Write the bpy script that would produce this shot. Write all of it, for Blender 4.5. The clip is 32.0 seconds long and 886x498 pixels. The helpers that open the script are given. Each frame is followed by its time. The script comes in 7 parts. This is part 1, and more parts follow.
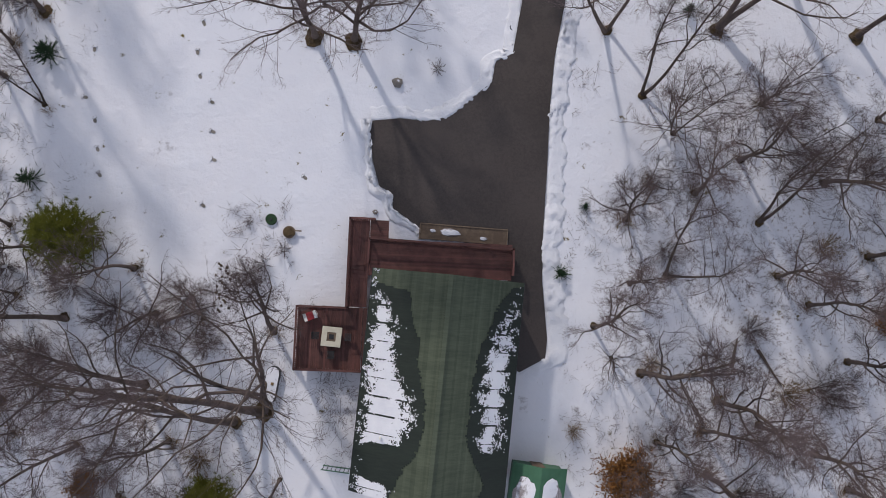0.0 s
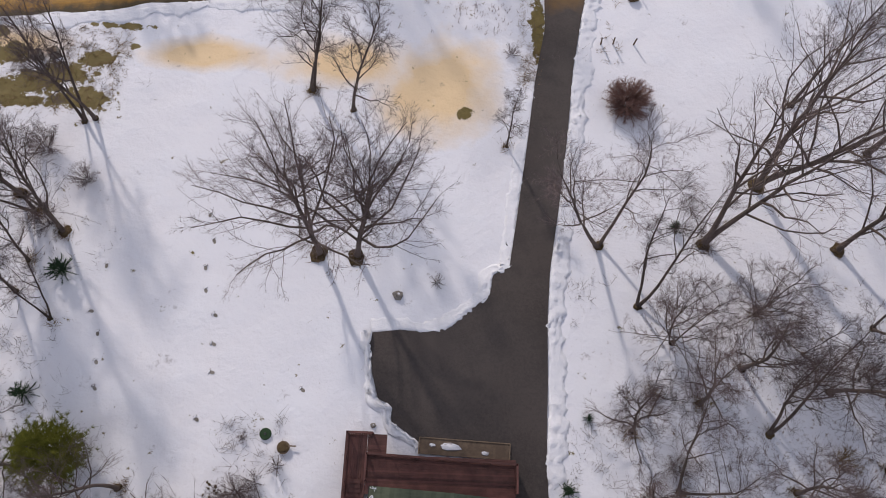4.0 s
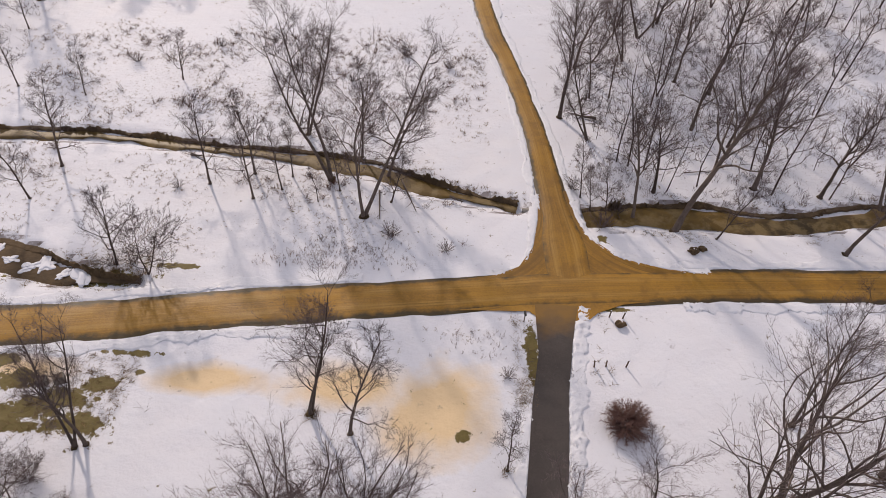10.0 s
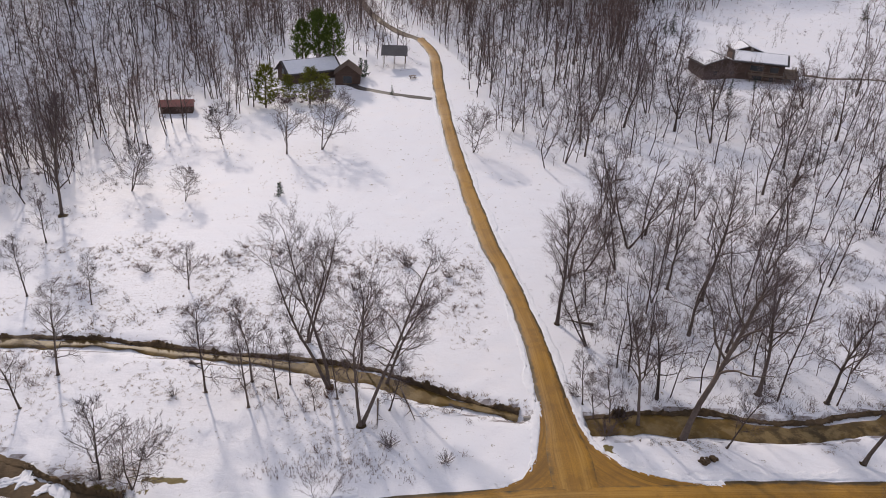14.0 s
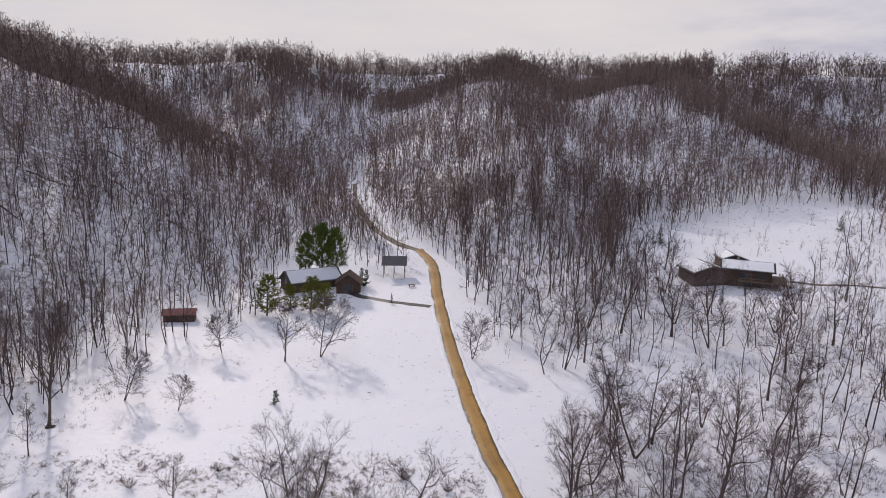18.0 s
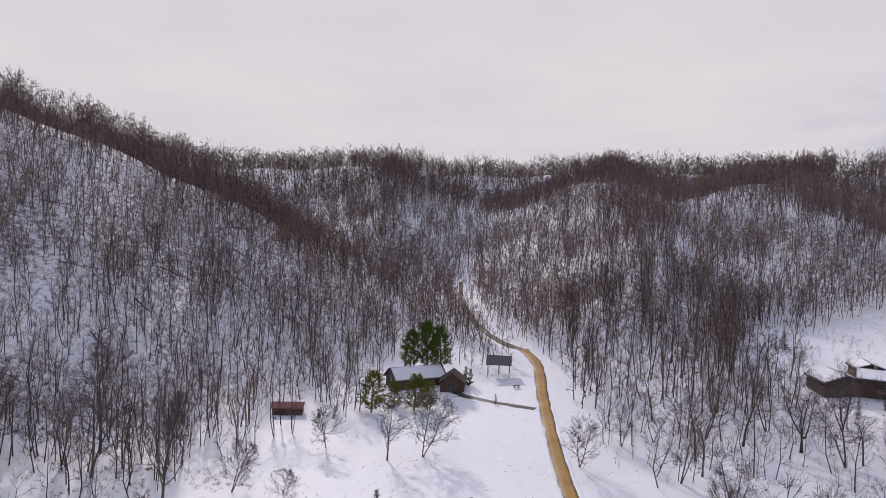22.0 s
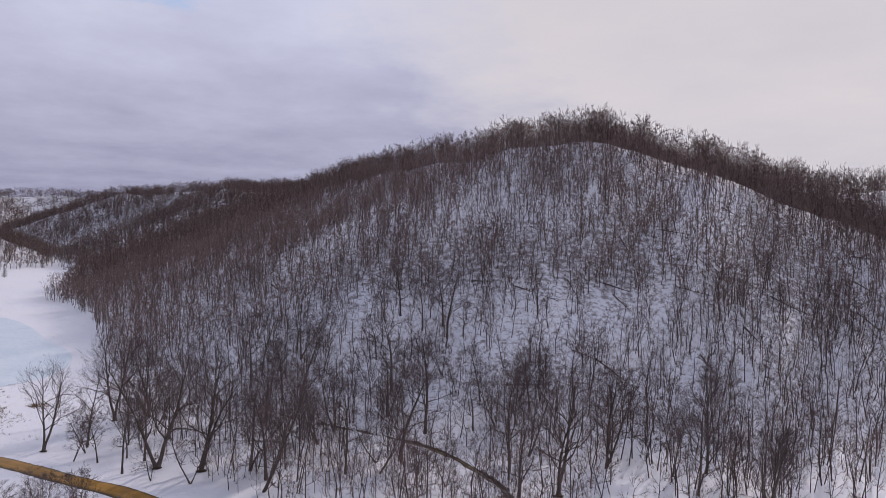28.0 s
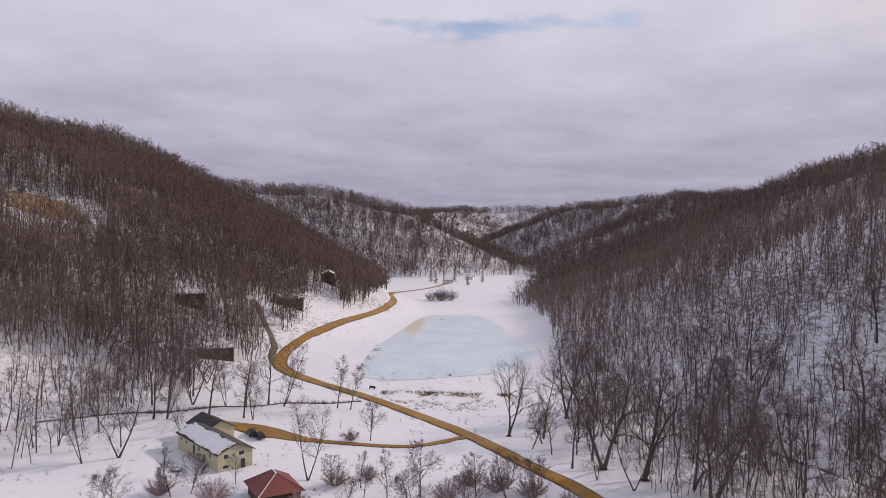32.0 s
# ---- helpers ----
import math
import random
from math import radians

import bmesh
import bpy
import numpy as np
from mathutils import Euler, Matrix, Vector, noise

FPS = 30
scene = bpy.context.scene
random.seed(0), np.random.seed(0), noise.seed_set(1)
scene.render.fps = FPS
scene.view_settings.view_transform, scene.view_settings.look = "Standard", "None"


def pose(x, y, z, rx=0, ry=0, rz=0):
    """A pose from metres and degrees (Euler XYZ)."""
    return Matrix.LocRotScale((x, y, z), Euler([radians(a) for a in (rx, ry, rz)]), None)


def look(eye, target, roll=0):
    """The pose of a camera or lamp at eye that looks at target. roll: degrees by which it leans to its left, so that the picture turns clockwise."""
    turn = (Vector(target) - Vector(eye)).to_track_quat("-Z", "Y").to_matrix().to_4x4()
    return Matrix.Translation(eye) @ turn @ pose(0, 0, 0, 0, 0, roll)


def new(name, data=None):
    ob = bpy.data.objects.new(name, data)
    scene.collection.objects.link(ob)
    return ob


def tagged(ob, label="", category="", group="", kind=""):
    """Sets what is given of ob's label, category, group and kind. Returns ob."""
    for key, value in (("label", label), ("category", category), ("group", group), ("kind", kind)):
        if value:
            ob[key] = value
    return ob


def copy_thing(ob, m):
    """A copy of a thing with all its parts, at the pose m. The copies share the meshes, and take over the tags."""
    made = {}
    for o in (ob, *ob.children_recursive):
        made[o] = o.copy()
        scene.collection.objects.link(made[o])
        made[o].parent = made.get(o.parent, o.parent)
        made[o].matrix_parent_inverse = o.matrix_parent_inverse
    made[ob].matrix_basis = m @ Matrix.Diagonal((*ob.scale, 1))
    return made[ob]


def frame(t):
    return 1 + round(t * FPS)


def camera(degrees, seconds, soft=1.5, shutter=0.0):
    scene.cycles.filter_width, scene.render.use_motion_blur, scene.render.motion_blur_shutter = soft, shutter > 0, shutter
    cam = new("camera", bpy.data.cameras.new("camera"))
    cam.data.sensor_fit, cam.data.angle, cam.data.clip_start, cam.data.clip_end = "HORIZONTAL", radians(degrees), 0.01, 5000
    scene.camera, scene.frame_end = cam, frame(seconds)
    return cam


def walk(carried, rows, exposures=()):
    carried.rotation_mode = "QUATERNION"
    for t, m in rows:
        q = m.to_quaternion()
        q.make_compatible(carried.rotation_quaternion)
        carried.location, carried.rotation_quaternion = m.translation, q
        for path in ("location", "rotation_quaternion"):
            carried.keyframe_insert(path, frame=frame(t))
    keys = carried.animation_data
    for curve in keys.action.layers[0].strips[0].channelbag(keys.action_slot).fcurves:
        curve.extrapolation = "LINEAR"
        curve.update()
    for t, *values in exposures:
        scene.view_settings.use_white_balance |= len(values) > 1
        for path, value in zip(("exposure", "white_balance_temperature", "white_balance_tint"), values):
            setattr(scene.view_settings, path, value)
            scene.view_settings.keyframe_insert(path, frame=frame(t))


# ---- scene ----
# ---------------------------------------------------------------- camera
# seconds, turn about x, y and z in degrees; it hovers on one spot
EYE = (0.0, 0.0, 52.0)
PATH = [
    (0, 3.38, -2.48, 2.32), (0.5, 5.47, -2.48, 2.25), (1, 7.57, -2.50, 2.22), (1.5, 9.68, -2.49, 2.15),
    (2, 11.83, -2.50, 2.16), (2.5, 13.99, -2.51, 2.12), (3, 16.14, -2.46, 2.12), (3.5, 18.30, -2.45, 2.06),
    (5.5, 26.96, -2.49, 1.88), (6, 29.11, -2.55, 1.87), (6.5, 31.26, -2.53, 1.84), (7, 33.39, -2.52, 1.82),
    (7.5, 35.56, -2.47, 1.78), (8, 37.74, -2.43, 1.74), (8.5, 39.91, -2.39, 1.66), (9, 42.06, -2.40, 1.68),
    (9.5, 44.23, -2.39, 1.59), (10, 46.34, -2.37, 1.58), (10.5, 48.45, -2.38, 1.56), (11, 50.51, -2.35, 1.55),
    (11.5, 52.55, -2.33, 1.50), (12, 54.65, -2.30, 1.46), (12.5, 56.72, -2.29, 1.45), (13, 58.81, -2.25, 1.43),
    (13.5, 60.94, -2.23, 1.42), (14, 63.08, -2.17, 1.36), (14.5, 65.19, -2.10, 1.32), (16.5, 73.47, -2.00, 1.22),
    (17, 75.58, -1.94, 1.17), (17.5, 77.68, -1.92, 1.16), (18, 79.80, -1.88, 1.15), (18.5, 81.93, -1.82, 1.11),
    (19, 84.05, -1.76, 1.10), (19.5, 86.17, -1.70, 1.08), (20, 87.38, -1.74, 1.09), (20.5, 87.47, -1.70, 1.98),
    (21, 87.52, -1.73, 5.05), (21.5, 87.54, -1.71, 7.59), (22, 87.56, -1.76, 9.75), (22.5, 87.56, -1.79, 12.94),
    (23, 87.57, -1.90, 16.04), (23.5, 87.68, -1.89, 18.49), (24, 88.41, -1.89, 20.32), (24.5, 88.58, -1.88, 27.56),
    (25, 88.52, -2.02, 33.56), (25.5, 88.54, -2.06, 36.62), (27.5, 88.50, -1.50, 52.20), (28, 88.51, -1.39, 56.71),
    (28.5, 88.51, -1.29, 61.19), (29, 88.53, -1.22, 65.45), (29.5, 88.56, -1.25, 69.92), (30, 88.57, -1.24, 74.23),
    (30.5, 88.60, -1.22, 78.09), (31, 88.62, -1.21, 82.68), (31.5, 88.64, -1.15, 87.47), (32, 88.68, -1.16, 91.91),
]

cam = camera(64.44, 32.0, soft=0.45)
walk(cam, [(t, pose(*EYE, rx, ry, rz)) for t, rx, ry, rz in PATH],
     exposures=[(0, -0.16, 6350, 13), (6, -0.02, 6950, 17), (10, -0.04, 7250, 18), (14, -0.03, 6900, 16), (20, -0.06, 6600, 17), (24, -0.08, 6450, 20), (28, -0.16, 6450, 20), (30, -0.18, 6600, 20), (32, -0.1, 7000, 20)])

# ---------------------------------------------------------------- light
SUN_AZ, SUN_EL = 0.47, 0.51  # radians from +y towards -x, and up
sun_way = Vector((-math.sin(SUN_AZ) * math.cos(SUN_EL), math.cos(SUN_AZ) * math.cos(SUN_EL), math.sin(SUN_EL)))
sun = new("sun", bpy.data.lights.new("sun", "SUN"))
sun.data.energy, sun.data.angle, sun.data.color = 2.4, radians(2.5), (1.0, 0.93, 0.84)
sun.matrix_world = look((0, 0, 300), (Vector((0, 0, 300)) - sun_way))

world = bpy.data.worlds.new("sky")
scene.world = world
world.use_nodes = True


class Tree:
    """A small wrapper to write node trees in few words."""

    def __init__(self, nt):
        self.nt = nt
        nt.nodes.clear()

    def node(self, kind, sets=None, **links):
        n = self.nt.nodes.new(kind)
        for key, value in (sets or {}).items():
            if key == "blend_type":
                n.blend_type = value
            elif key == "operation":
                n.operation = value
            elif key == "data_type":
                n.data_type = value
            elif key == "sky_type":
                n.sky_type = value
            elif key == "feature":
                n.feature = value
            elif key == "wave_type":
                n.wave_type = value
            elif key == "bands_direction":
                n.bands_direction = value
            else:
                n.inputs[key].default_value = value
        for key, value in links.items():
            slot = n.inputs[int(key[1:])] if key[0] == "i" and key[1:].isdigit() else n.inputs[key.replace("_", " ")]
            self.nt.links.new(value, slot)
        return n

    def math(self, op, a, b=0.0, clamp=False):
        n = self.nt.nodes.new("ShaderNodeMath")
        n.operation, n.use_clamp = op, clamp
        for i, v in enumerate((a, b)):
            if isinstance(v, (int, float)):
                n.inputs[i].default_value = v
            else:
                self.nt.links.new(v, n.inputs[i])
        return n.outputs[0]

    def mix(self, fac, a, b, blend="MIX"):
        n = self.nt.nodes.new("ShaderNodeMix")
        n.data_type, n.blend_type = "RGBA", blend
        for slot, v in ((n.inputs[0], fac), (n.inputs[6], a), (n.inputs[7], b)):
            if isinstance(v, (int, float)):
                slot.default_value = v
            elif isinstance(v, tuple):
                slot.default_value = (*v, 1.0)
            else:
                self.nt.links.new(v, slot)
        return n.outputs[2]

    def noise(self, vec, scale, detail=4.0, rough=0.55):
        n = self.node("ShaderNodeTexNoise", {"Scale": scale, "Detail": detail, "Roughness": rough})
        if vec is not None:
            self.nt.links.new(vec, n.inputs["Vector"])
        return n.outputs["Fac"]

    def ramp(self, fac, *stops):
        n = self.nt.nodes.new("ShaderNodeValToRGB")
        el = n.color_ramp.elements
        while len(el) < len(stops):
            el.new(0.5)
        for e, (p, c) in zip(el, stops):
            e.position, e.color = p, (c, c, c, 1.0) if isinstance(c, (int, float)) else (*c, 1.0)
        self.nt.links.new(fac, n.inputs[0])
        return n.outputs[0]


# broken cloud: thin and bright round the veiled sun, a dull violet-grey bank low in the west, clearing to blue overhead
w = Tree(world.node_tree)
out = w.node("ShaderNodeOutputWorld")
sky = w.node("ShaderNodeTexSky", {"sky_type": "NISHITA"})
sky.sun_disc, sky.sun_elevation, sky.sun_rotation = False, SUN_EL, -SUN_AZ
sky_bg = w.node("ShaderNodeBackground", {"Strength": 0.14}, Color=sky.outputs[0])
way = w.node("ShaderNodeTexCoord").outputs["Generated"]
sep = w.node("ShaderNodeSeparateXYZ", None, Vector=way)
dot = w.node("ShaderNodeVectorMath", {"operation": "DOT_PRODUCT"}, i0=way)
dot.inputs[1].default_value = (-0.17, 0.84, 0.52)
# clouds as a layer seen in perspective
flat = w.math("DIVIDE", 1.0, w.math("ADD", w.math("MAXIMUM", sep.outputs[2], 0.0), 0.13))
layer = w.node("ShaderNodeVectorMath", {"operation": "SCALE"}, i0=way)
w.nt.links.new(flat, layer.inputs["Scale"])
shift = w.node("ShaderNodeVectorMath", {"operation": "ADD"}, i0=layer.outputs[0])
shift.inputs[1].default_value = (3.7, 1.9, 0.0)
puff = w.noise(shift.outputs[0], 1.0, 6.0, 0.58)
wisp = w.noise(shift.outputs[0], 1.7, 6.0, 0.6)
thin = w.ramp(w.math("ADD", dot.outputs["Value"], w.math("MULTIPLY", w.math("SUBTRACT", wisp, 0.5), 0.3)), (0.63, 0.0), (0.80, 1.0))
high = w.ramp(w.math("ADD", sep.outputs[2], w.math("MULTIPLY", w.math("SUBTRACT", wisp, 0.5), 0.30)), (0.03, 0.0), (0.32, 1.0))
shade = w.mix(high, (0.33, 0.345, 0.46), (0.59, 0.64, 0.76))
veil = w.mix(w.ramp(puff, (0.3, 0.0), (0.7, 1.0)), (0.60, 0.605, 0.625), (0.68, 0.67, 0.665))
cloud = w.mix(thin, shade, veil)
cloud_bg = w.node("ShaderNodeBackground", {"Strength": 1.1}, Color=cloud)
off = w.node("ShaderNodeVectorMath", {"operation": "SUBTRACT"}, i0=way)
off.inputs[1].default_value = (-0.957, 0.0, 0.282)
long_ = w.node("ShaderNodeVectorMath", {"operation": "MULTIPLY"}, i0=off.outputs[0])
long_.inputs[1].default_value = (1.0, 0.62, 7.5)
hole = w.math("ADD", w.node("ShaderNodeVectorMath", {"operation": "LENGTH"}, i0=long_.outputs[0]).outputs["Value"], w.math("MULTIPLY", w.math("SUBTRACT", wisp, 0.5), 0.55))
# bright cloud added overhead, above anything seen, to lift the fill light
low = w.ramp(w.math("ADD", sep.outputs[2], w.math("MULTIPLY", w.math("SUBTRACT", wisp, 0.5), 0.5)), (0.46, 1.0), (0.64, 0.62))
cover = w.math("MULTIPLY", w.ramp(hole, (0.05, 0.0), (0.12, 1.0)), low)
both = w.node("ShaderNodeMixShader", None, i0=cover, i1=sky_bg.outputs[0], i2=cloud_bg.outputs[0])
w.nt.links.new(both.outputs[0], out.inputs[0])


# ---------------------------------------------------------------- materials
def material(name):
    m = bpy.data.materials.new(name)
    m.use_nodes = True
    t = Tree(m.node_tree)
    o = t.node("ShaderNodeOutputMaterial")
    b = t.node("ShaderNodeBsdfPrincipled", {"Roughness": 0.8})
    t.nt.links.new(b.outputs[0], o.inputs[0])
    return m, t, b


def bump(t, b, fac, strength, distance):
    n = t.node("ShaderNodeBump", {"Strength": strength, "Distance": distance}, Height=fac)
    t.nt.links.new(n.outputs[0], b.inputs["Normal"])


def plain(name, dark, light, scale=3.0, rough=0.8, metal=0.0, relief=0.3, grain=0.02, stretch=None, spec=0.5):
    """Two tones mixed by noise at two scales, each object a little different, with a fine relief."""
    m, t, b = material(name)
    geo = t.node("ShaderNodeNewGeometry").outputs["Position"]
    if stretch:
        mapping = t.node("ShaderNodeMapping", None, Vector=geo)
        mapping.inputs["Scale"].default_value = stretch
        geo = mapping.outputs[0]
    big, small = t.noise(geo, scale * 0.15), t.noise(geo, scale)
    rnd = t.node("ShaderNodeObjectInfo").outputs["Random"]
    f = t.math("ADD", t.math("MULTIPLY", big, 0.5), t.math("MULTIPLY", small, 0.5))
    f = t.math("ADD", f, t.math("MULTIPLY", t.math("SUBTRACT", rnd, 0.5), 0.22))
    t.nt.links.new(t.mix(t.ramp(f, (0.32, 0.0), (0.68, 1.0)), dark, light), b.inputs["Base Color"])
    b.inputs["Roughness"].default_value, b.inputs["Metallic"].default_value = rough, metal
    b.inputs["Specular IOR Level"].default_value = spec
    bump(t, b, t.noise(geo, scale * 4), relief, grain)
    return m


def blob(t, sx, sy, cx, cy, rx, ry):
    """1 inside an ellipse of the plan, falling to 0 outside it."""
    dx = t.math("DIVIDE", t.math("SUBTRACT", sx, cx), rx)
    dy = t.math("DIVIDE", t.math("SUBTRACT", sy, cy), ry)
    return t.math("SUBTRACT", 1.35, t.math("SQRT", t.math("ADD", t.math("MULTIPLY", dx, dx), t.math("MULTIPLY", dy, dy))), True)


def snow_material():
    m, t, b = material("snow")
    geo = t.node("ShaderNodeNewGeometry").outputs["Position"]
    sp = t.node("ShaderNodeSeparateXYZ", None, Vector=geo)
    sx, sy = sp.outputs[0], sp.outputs[1]
    big, mid, fine = t.noise(geo, 0.02, 4), t.noise(geo, 0.25, 5, 0.6), t.noise(geo, 2.2, 6, 0.65)
    col = t.mix(t.ramp(big, (0.3, 0.0), (0.7, 1.0)), (0.70, 0.71, 0.77), (0.78, 0.76, 0.78))
    col = t.mix(t.ramp(mid, (0.35, 0.0), (0.75, 1.0)), col, (0.74, 0.75, 0.80))
    # sandy meltwater stain on the lawn by the road
    wob = t.math("MULTIPLY", t.math("SUBTRACT", t.noise(geo, 0.22, 4), 0.5), 1.3)
    st = t.math("MAXIMUM", blob(t, sx, sy, 0.6, 34.5, 7.0, 5.8), blob(t, sx, sy, -20.0, 36.4, 6.8, 1.9))
    st = t.math("MAXIMUM", st, blob(t, sx, sy, -7.5, 36.5, 7.5, 2.8))
    st = t.math("MAXIMUM", st, blob(t, sx, sy, -35.5, 36.8, 4.5, 1.7))
    st = t.ramp(t.math("ADD", st, wob), (0.25, 0.0), (0.95, 1.0))
    col = t.mix(t.math("MULTIPLY", st, 0.85), col, (0.74, 0.52, 0.26))
    # bare turf showing through in the ditches and round the melt hole
    turf = blob(t, sx, sy, 3.0, 32.0, 0.75, 0.75)
    for cx, cy, rx, ry in ((-36.5, 32.0, 3.4, 1.5), (-33.4, 32.8, 3.0, 1.5), (-31.0, 33.8, 2.6, 1.4), (-28.6, 35.5, 2.2, 1.0), (-29.0, 31.4, 2.8, 1.3), (-34.0, 30.9, 3.0, 0.7), (-36.0, 35.5, 2.6, 1.2), (-27.2, 39.0, 2.8, 0.4), (-25.8, 36.9, 0.6, 0.35),
                           (-36.5, 48.4, 8.0, 1.3), (-27.0, 50.2, 3.0, 0.5), (-39.0, 37.6, 3.0, 1.0), (9.3, 41.0, 0.75, 4.2), (13.9, 42.0, 0.35, 3.6), (17.6, 47.1, 2.6, 0.4), (18.2, 56.6, 0.7, 1.3), (20.1, 54.4, 1.1, 0.7)):
        turf = t.math("MAXIMUM", turf, blob(t, sx, sy, cx, cy, rx, ry))
    turf = t.ramp(t.math("ADD", turf, t.math("MULTIPLY", t.math("SUBTRACT", t.noise(geo, 0.75, 8, 0.75), 0.5), 3.4)), (0.46, 0.0), (0.56, 1.0))
    col = t.mix(turf, col, t.mix(fine, (0.09, 0.07, 0.02), (0.20, 0.15, 0.05)))
    # open grassy glade high on the south bluff
    glade = t.ramp(t.math("ADD", blob(t, sx, sy, -342.0, -208.0, 16.0, 26.0), t.math("MULTIPLY", t.math("SUBTRACT", t.noise(geo, 0.15, 4), 0.5), 1.2)), (0.4, 0.0), (0.55, 1.0))
    col = t.mix(glade, col, t.mix(fine, (0.20, 0.12, 0.06), (0.36, 0.24, 0.12)))
    # leaf litter and stalks breaking the crust, plus painted shade on steep slopes
    steep = t.node("ShaderNodeSeparateXYZ", None, Vector=t.node("ShaderNodeNewGeometry").outputs["True Normal"]).outputs[2]
    # steepness adds specks, darkening the bluff faces that lie in shade
    speck = t.math("ADD", t.noise(geo, 0.45, 7, 0.75), t.math("MULTIPLY", t.math("SUBTRACT", 0.985, steep, True), 2.0))
    floor_ = t.math("MAXIMUM", blob(t, sx, sy, 29.0, 0.0, 17.0, 21.0), blob(t, sx, sy, -31.0, -9.0, 16.0, 15.0))
    floor_ = t.math("MAXIMUM", floor_, t.math("MAXIMUM", blob(t, sx, sy, -28.0, 86.0, 38.0, 16.0), blob(t, sx, sy, 50.0, 85.0, 34.0, 24.0)))
    floor_ = t.math("MAXIMUM", floor_, blob(t, sx, sy, -10.0, 57.0, 15.0, 5.0))
    crumb = t.ramp(t.math("ADD", t.noise(geo, 2.6, 8, 0.8), t.math("MULTIPLY", floor_, 0.09)), (0.655, 0.0), (0.70, 0.85))
    col = t.mix(crumb, col, (0.17, 0.12, 0.09))
    col = t.mix(t.ramp(speck, (0.62, 0.0), (0.74, 0.8)), col, (0.15, 0.115, 0.11))
    t.nt.links.new(col, b.inputs["Base Color"])
    b.inputs["Roughness"].default_value = 0.65
    b.inputs["Specular IOR Level"].default_value = 0.25
    n1 = t.node("ShaderNodeBump", {"Strength": 0.5, "Distance": 0.5}, Height=mid)
    n2 = t.node("ShaderNodeBump", {"Strength": 0.5, "Distance": 0.08}, Height=fine, Normal=n1.outputs[0])
    t.nt.links.new(n2.outputs[0], b.inputs["Normal"])
    return m


def track_material(name, dark, light, edge, rough, streak, spill=None, pale=(0.06, 0.05, 0.048), turns=()):
    """A road: tone along wheel tracks (u across 0..1, v along in metres), fine gravel and wet patches."""
    m, t, b = material(name)
    geo = t.node("ShaderNodeNewGeometry").outputs["Position"]
    uv = t.node("ShaderNodeUVMap").outputs[0]
    s = t.node("ShaderNodeSeparateXYZ", None, Vector=uv)
    mapping = t.node("ShaderNodeMapping", None, Vector=uv)
    mapping.inputs["Scale"].default_value = (26.0, 0.11, 1.0)
    lanes = t.noise(mapping.outputs[0], 1.0, 3)
    big, fine = t.noise(geo, 0.12, 5), t.noise(geo, 5.0, 6, 0.7)
    f = t.math("ADD", t.math("MULTIPLY", lanes, streak), t.math("ADD", t.math("MULTIPLY", big, 0.55), t.math("MULTIPLY", fine, 0.45)))
    col = t.mix(t.ramp(f, (0.38 + streak * 0.3, 0.0), (0.52 + streak * 0.7, 1.0)), dark, light)
    off = t.math("ABSOLUTE", t.math("SUBTRACT", s.outputs[0], 0.5))
    # two pale compacted wheel tracks, broken by damp patches
    rut = t.math("ABSOLUTE", t.math("SUBTRACT", t.math("ADD", off, t.math("MULTIPLY", t.math("SUBTRACT", t.noise(geo, 0.25, 3), 0.5), 0.10)), 0.21))
    rut = t.math("MULTIPLY", t.ramp(rut, (0.03, 1.0), (0.10, 0.0)), t.ramp(lanes, (0.35, 0.1), (0.6, 1.0)))
    col = t.mix(t.math("MULTIPLY", rut, 0.4), col, pale)
    for cx, cy, r0, r1 in turns:
        # grooves that swing round a corner
        sp = t.node("ShaderNodeSeparateXYZ", None, Vector=geo)
        dx, dy = t.math("SUBTRACT", sp.outputs[0], cx), t.math("SUBTRACT", sp.outputs[1], cy)
        d = t.math("SQRT", t.math("ADD", t.math("MULTIPLY", dx, dx), t.math("MULTIPLY", dy, dy)))
        ring = t.node("ShaderNodeCombineXYZ", None, X=t.math("MULTIPLY", d, 2.6), Y=t.math("MULTIPLY", t.math("ARCTAN2", dy, dx), 0.8))
        groove = t.math("MULTIPLY", t.ramp(t.noise(ring.outputs[0], 1.0, 4, 0.7), (0.42, 0.0), (0.62, 0.85)), t.math("MULTIPLY", t.math("GREATER_THAN", d, r0), t.math("LESS_THAN", d, r1)))
        col = t.mix(groove, col, dark)
    damp = t.ramp(t.noise(geo, 0.35, 5, 0.65), (0.52, 0.0), (0.66, 0.6))
    col = t.mix(damp, col, dark)
    rim = t.ramp(t.math("ADD", off, t.math("MULTIPLY", t.math("SUBTRACT", t.noise(geo, 0.8, 4), 0.5), 0.25)), (0.33, 0.0), (0.43, 1.0))
    col = t.mix(rim, col, edge)
    if spill:
        # sand carried in from the road
        sy = t.node("ShaderNodeSeparateXYZ", None, Vector=geo).outputs[1]
        far = t.math("ADD", sy, t.math("MULTIPLY", t.math("SUBTRACT", t.noise(geo, 0.6, 4), 0.5), 5.0))
        col = t.mix(t.ramp(t.math("DIVIDE", t.math("SUBTRACT", far, 42.0), 5.0, True), (0.15, 0.0), (0.95, 1.0)), col, spill)
    t.nt.links.new(col, b.inputs["Base Color"])
    wet = t.ramp(t.noise(geo, 0.09, 3), (0.4, rough), (0.62, rough * 0.72))
    t.nt.links.new(wet, b.inputs["Roughness"])
    bump(t, b, t.math("ADD", fine, lanes), 0.45, 0.05)
    return m


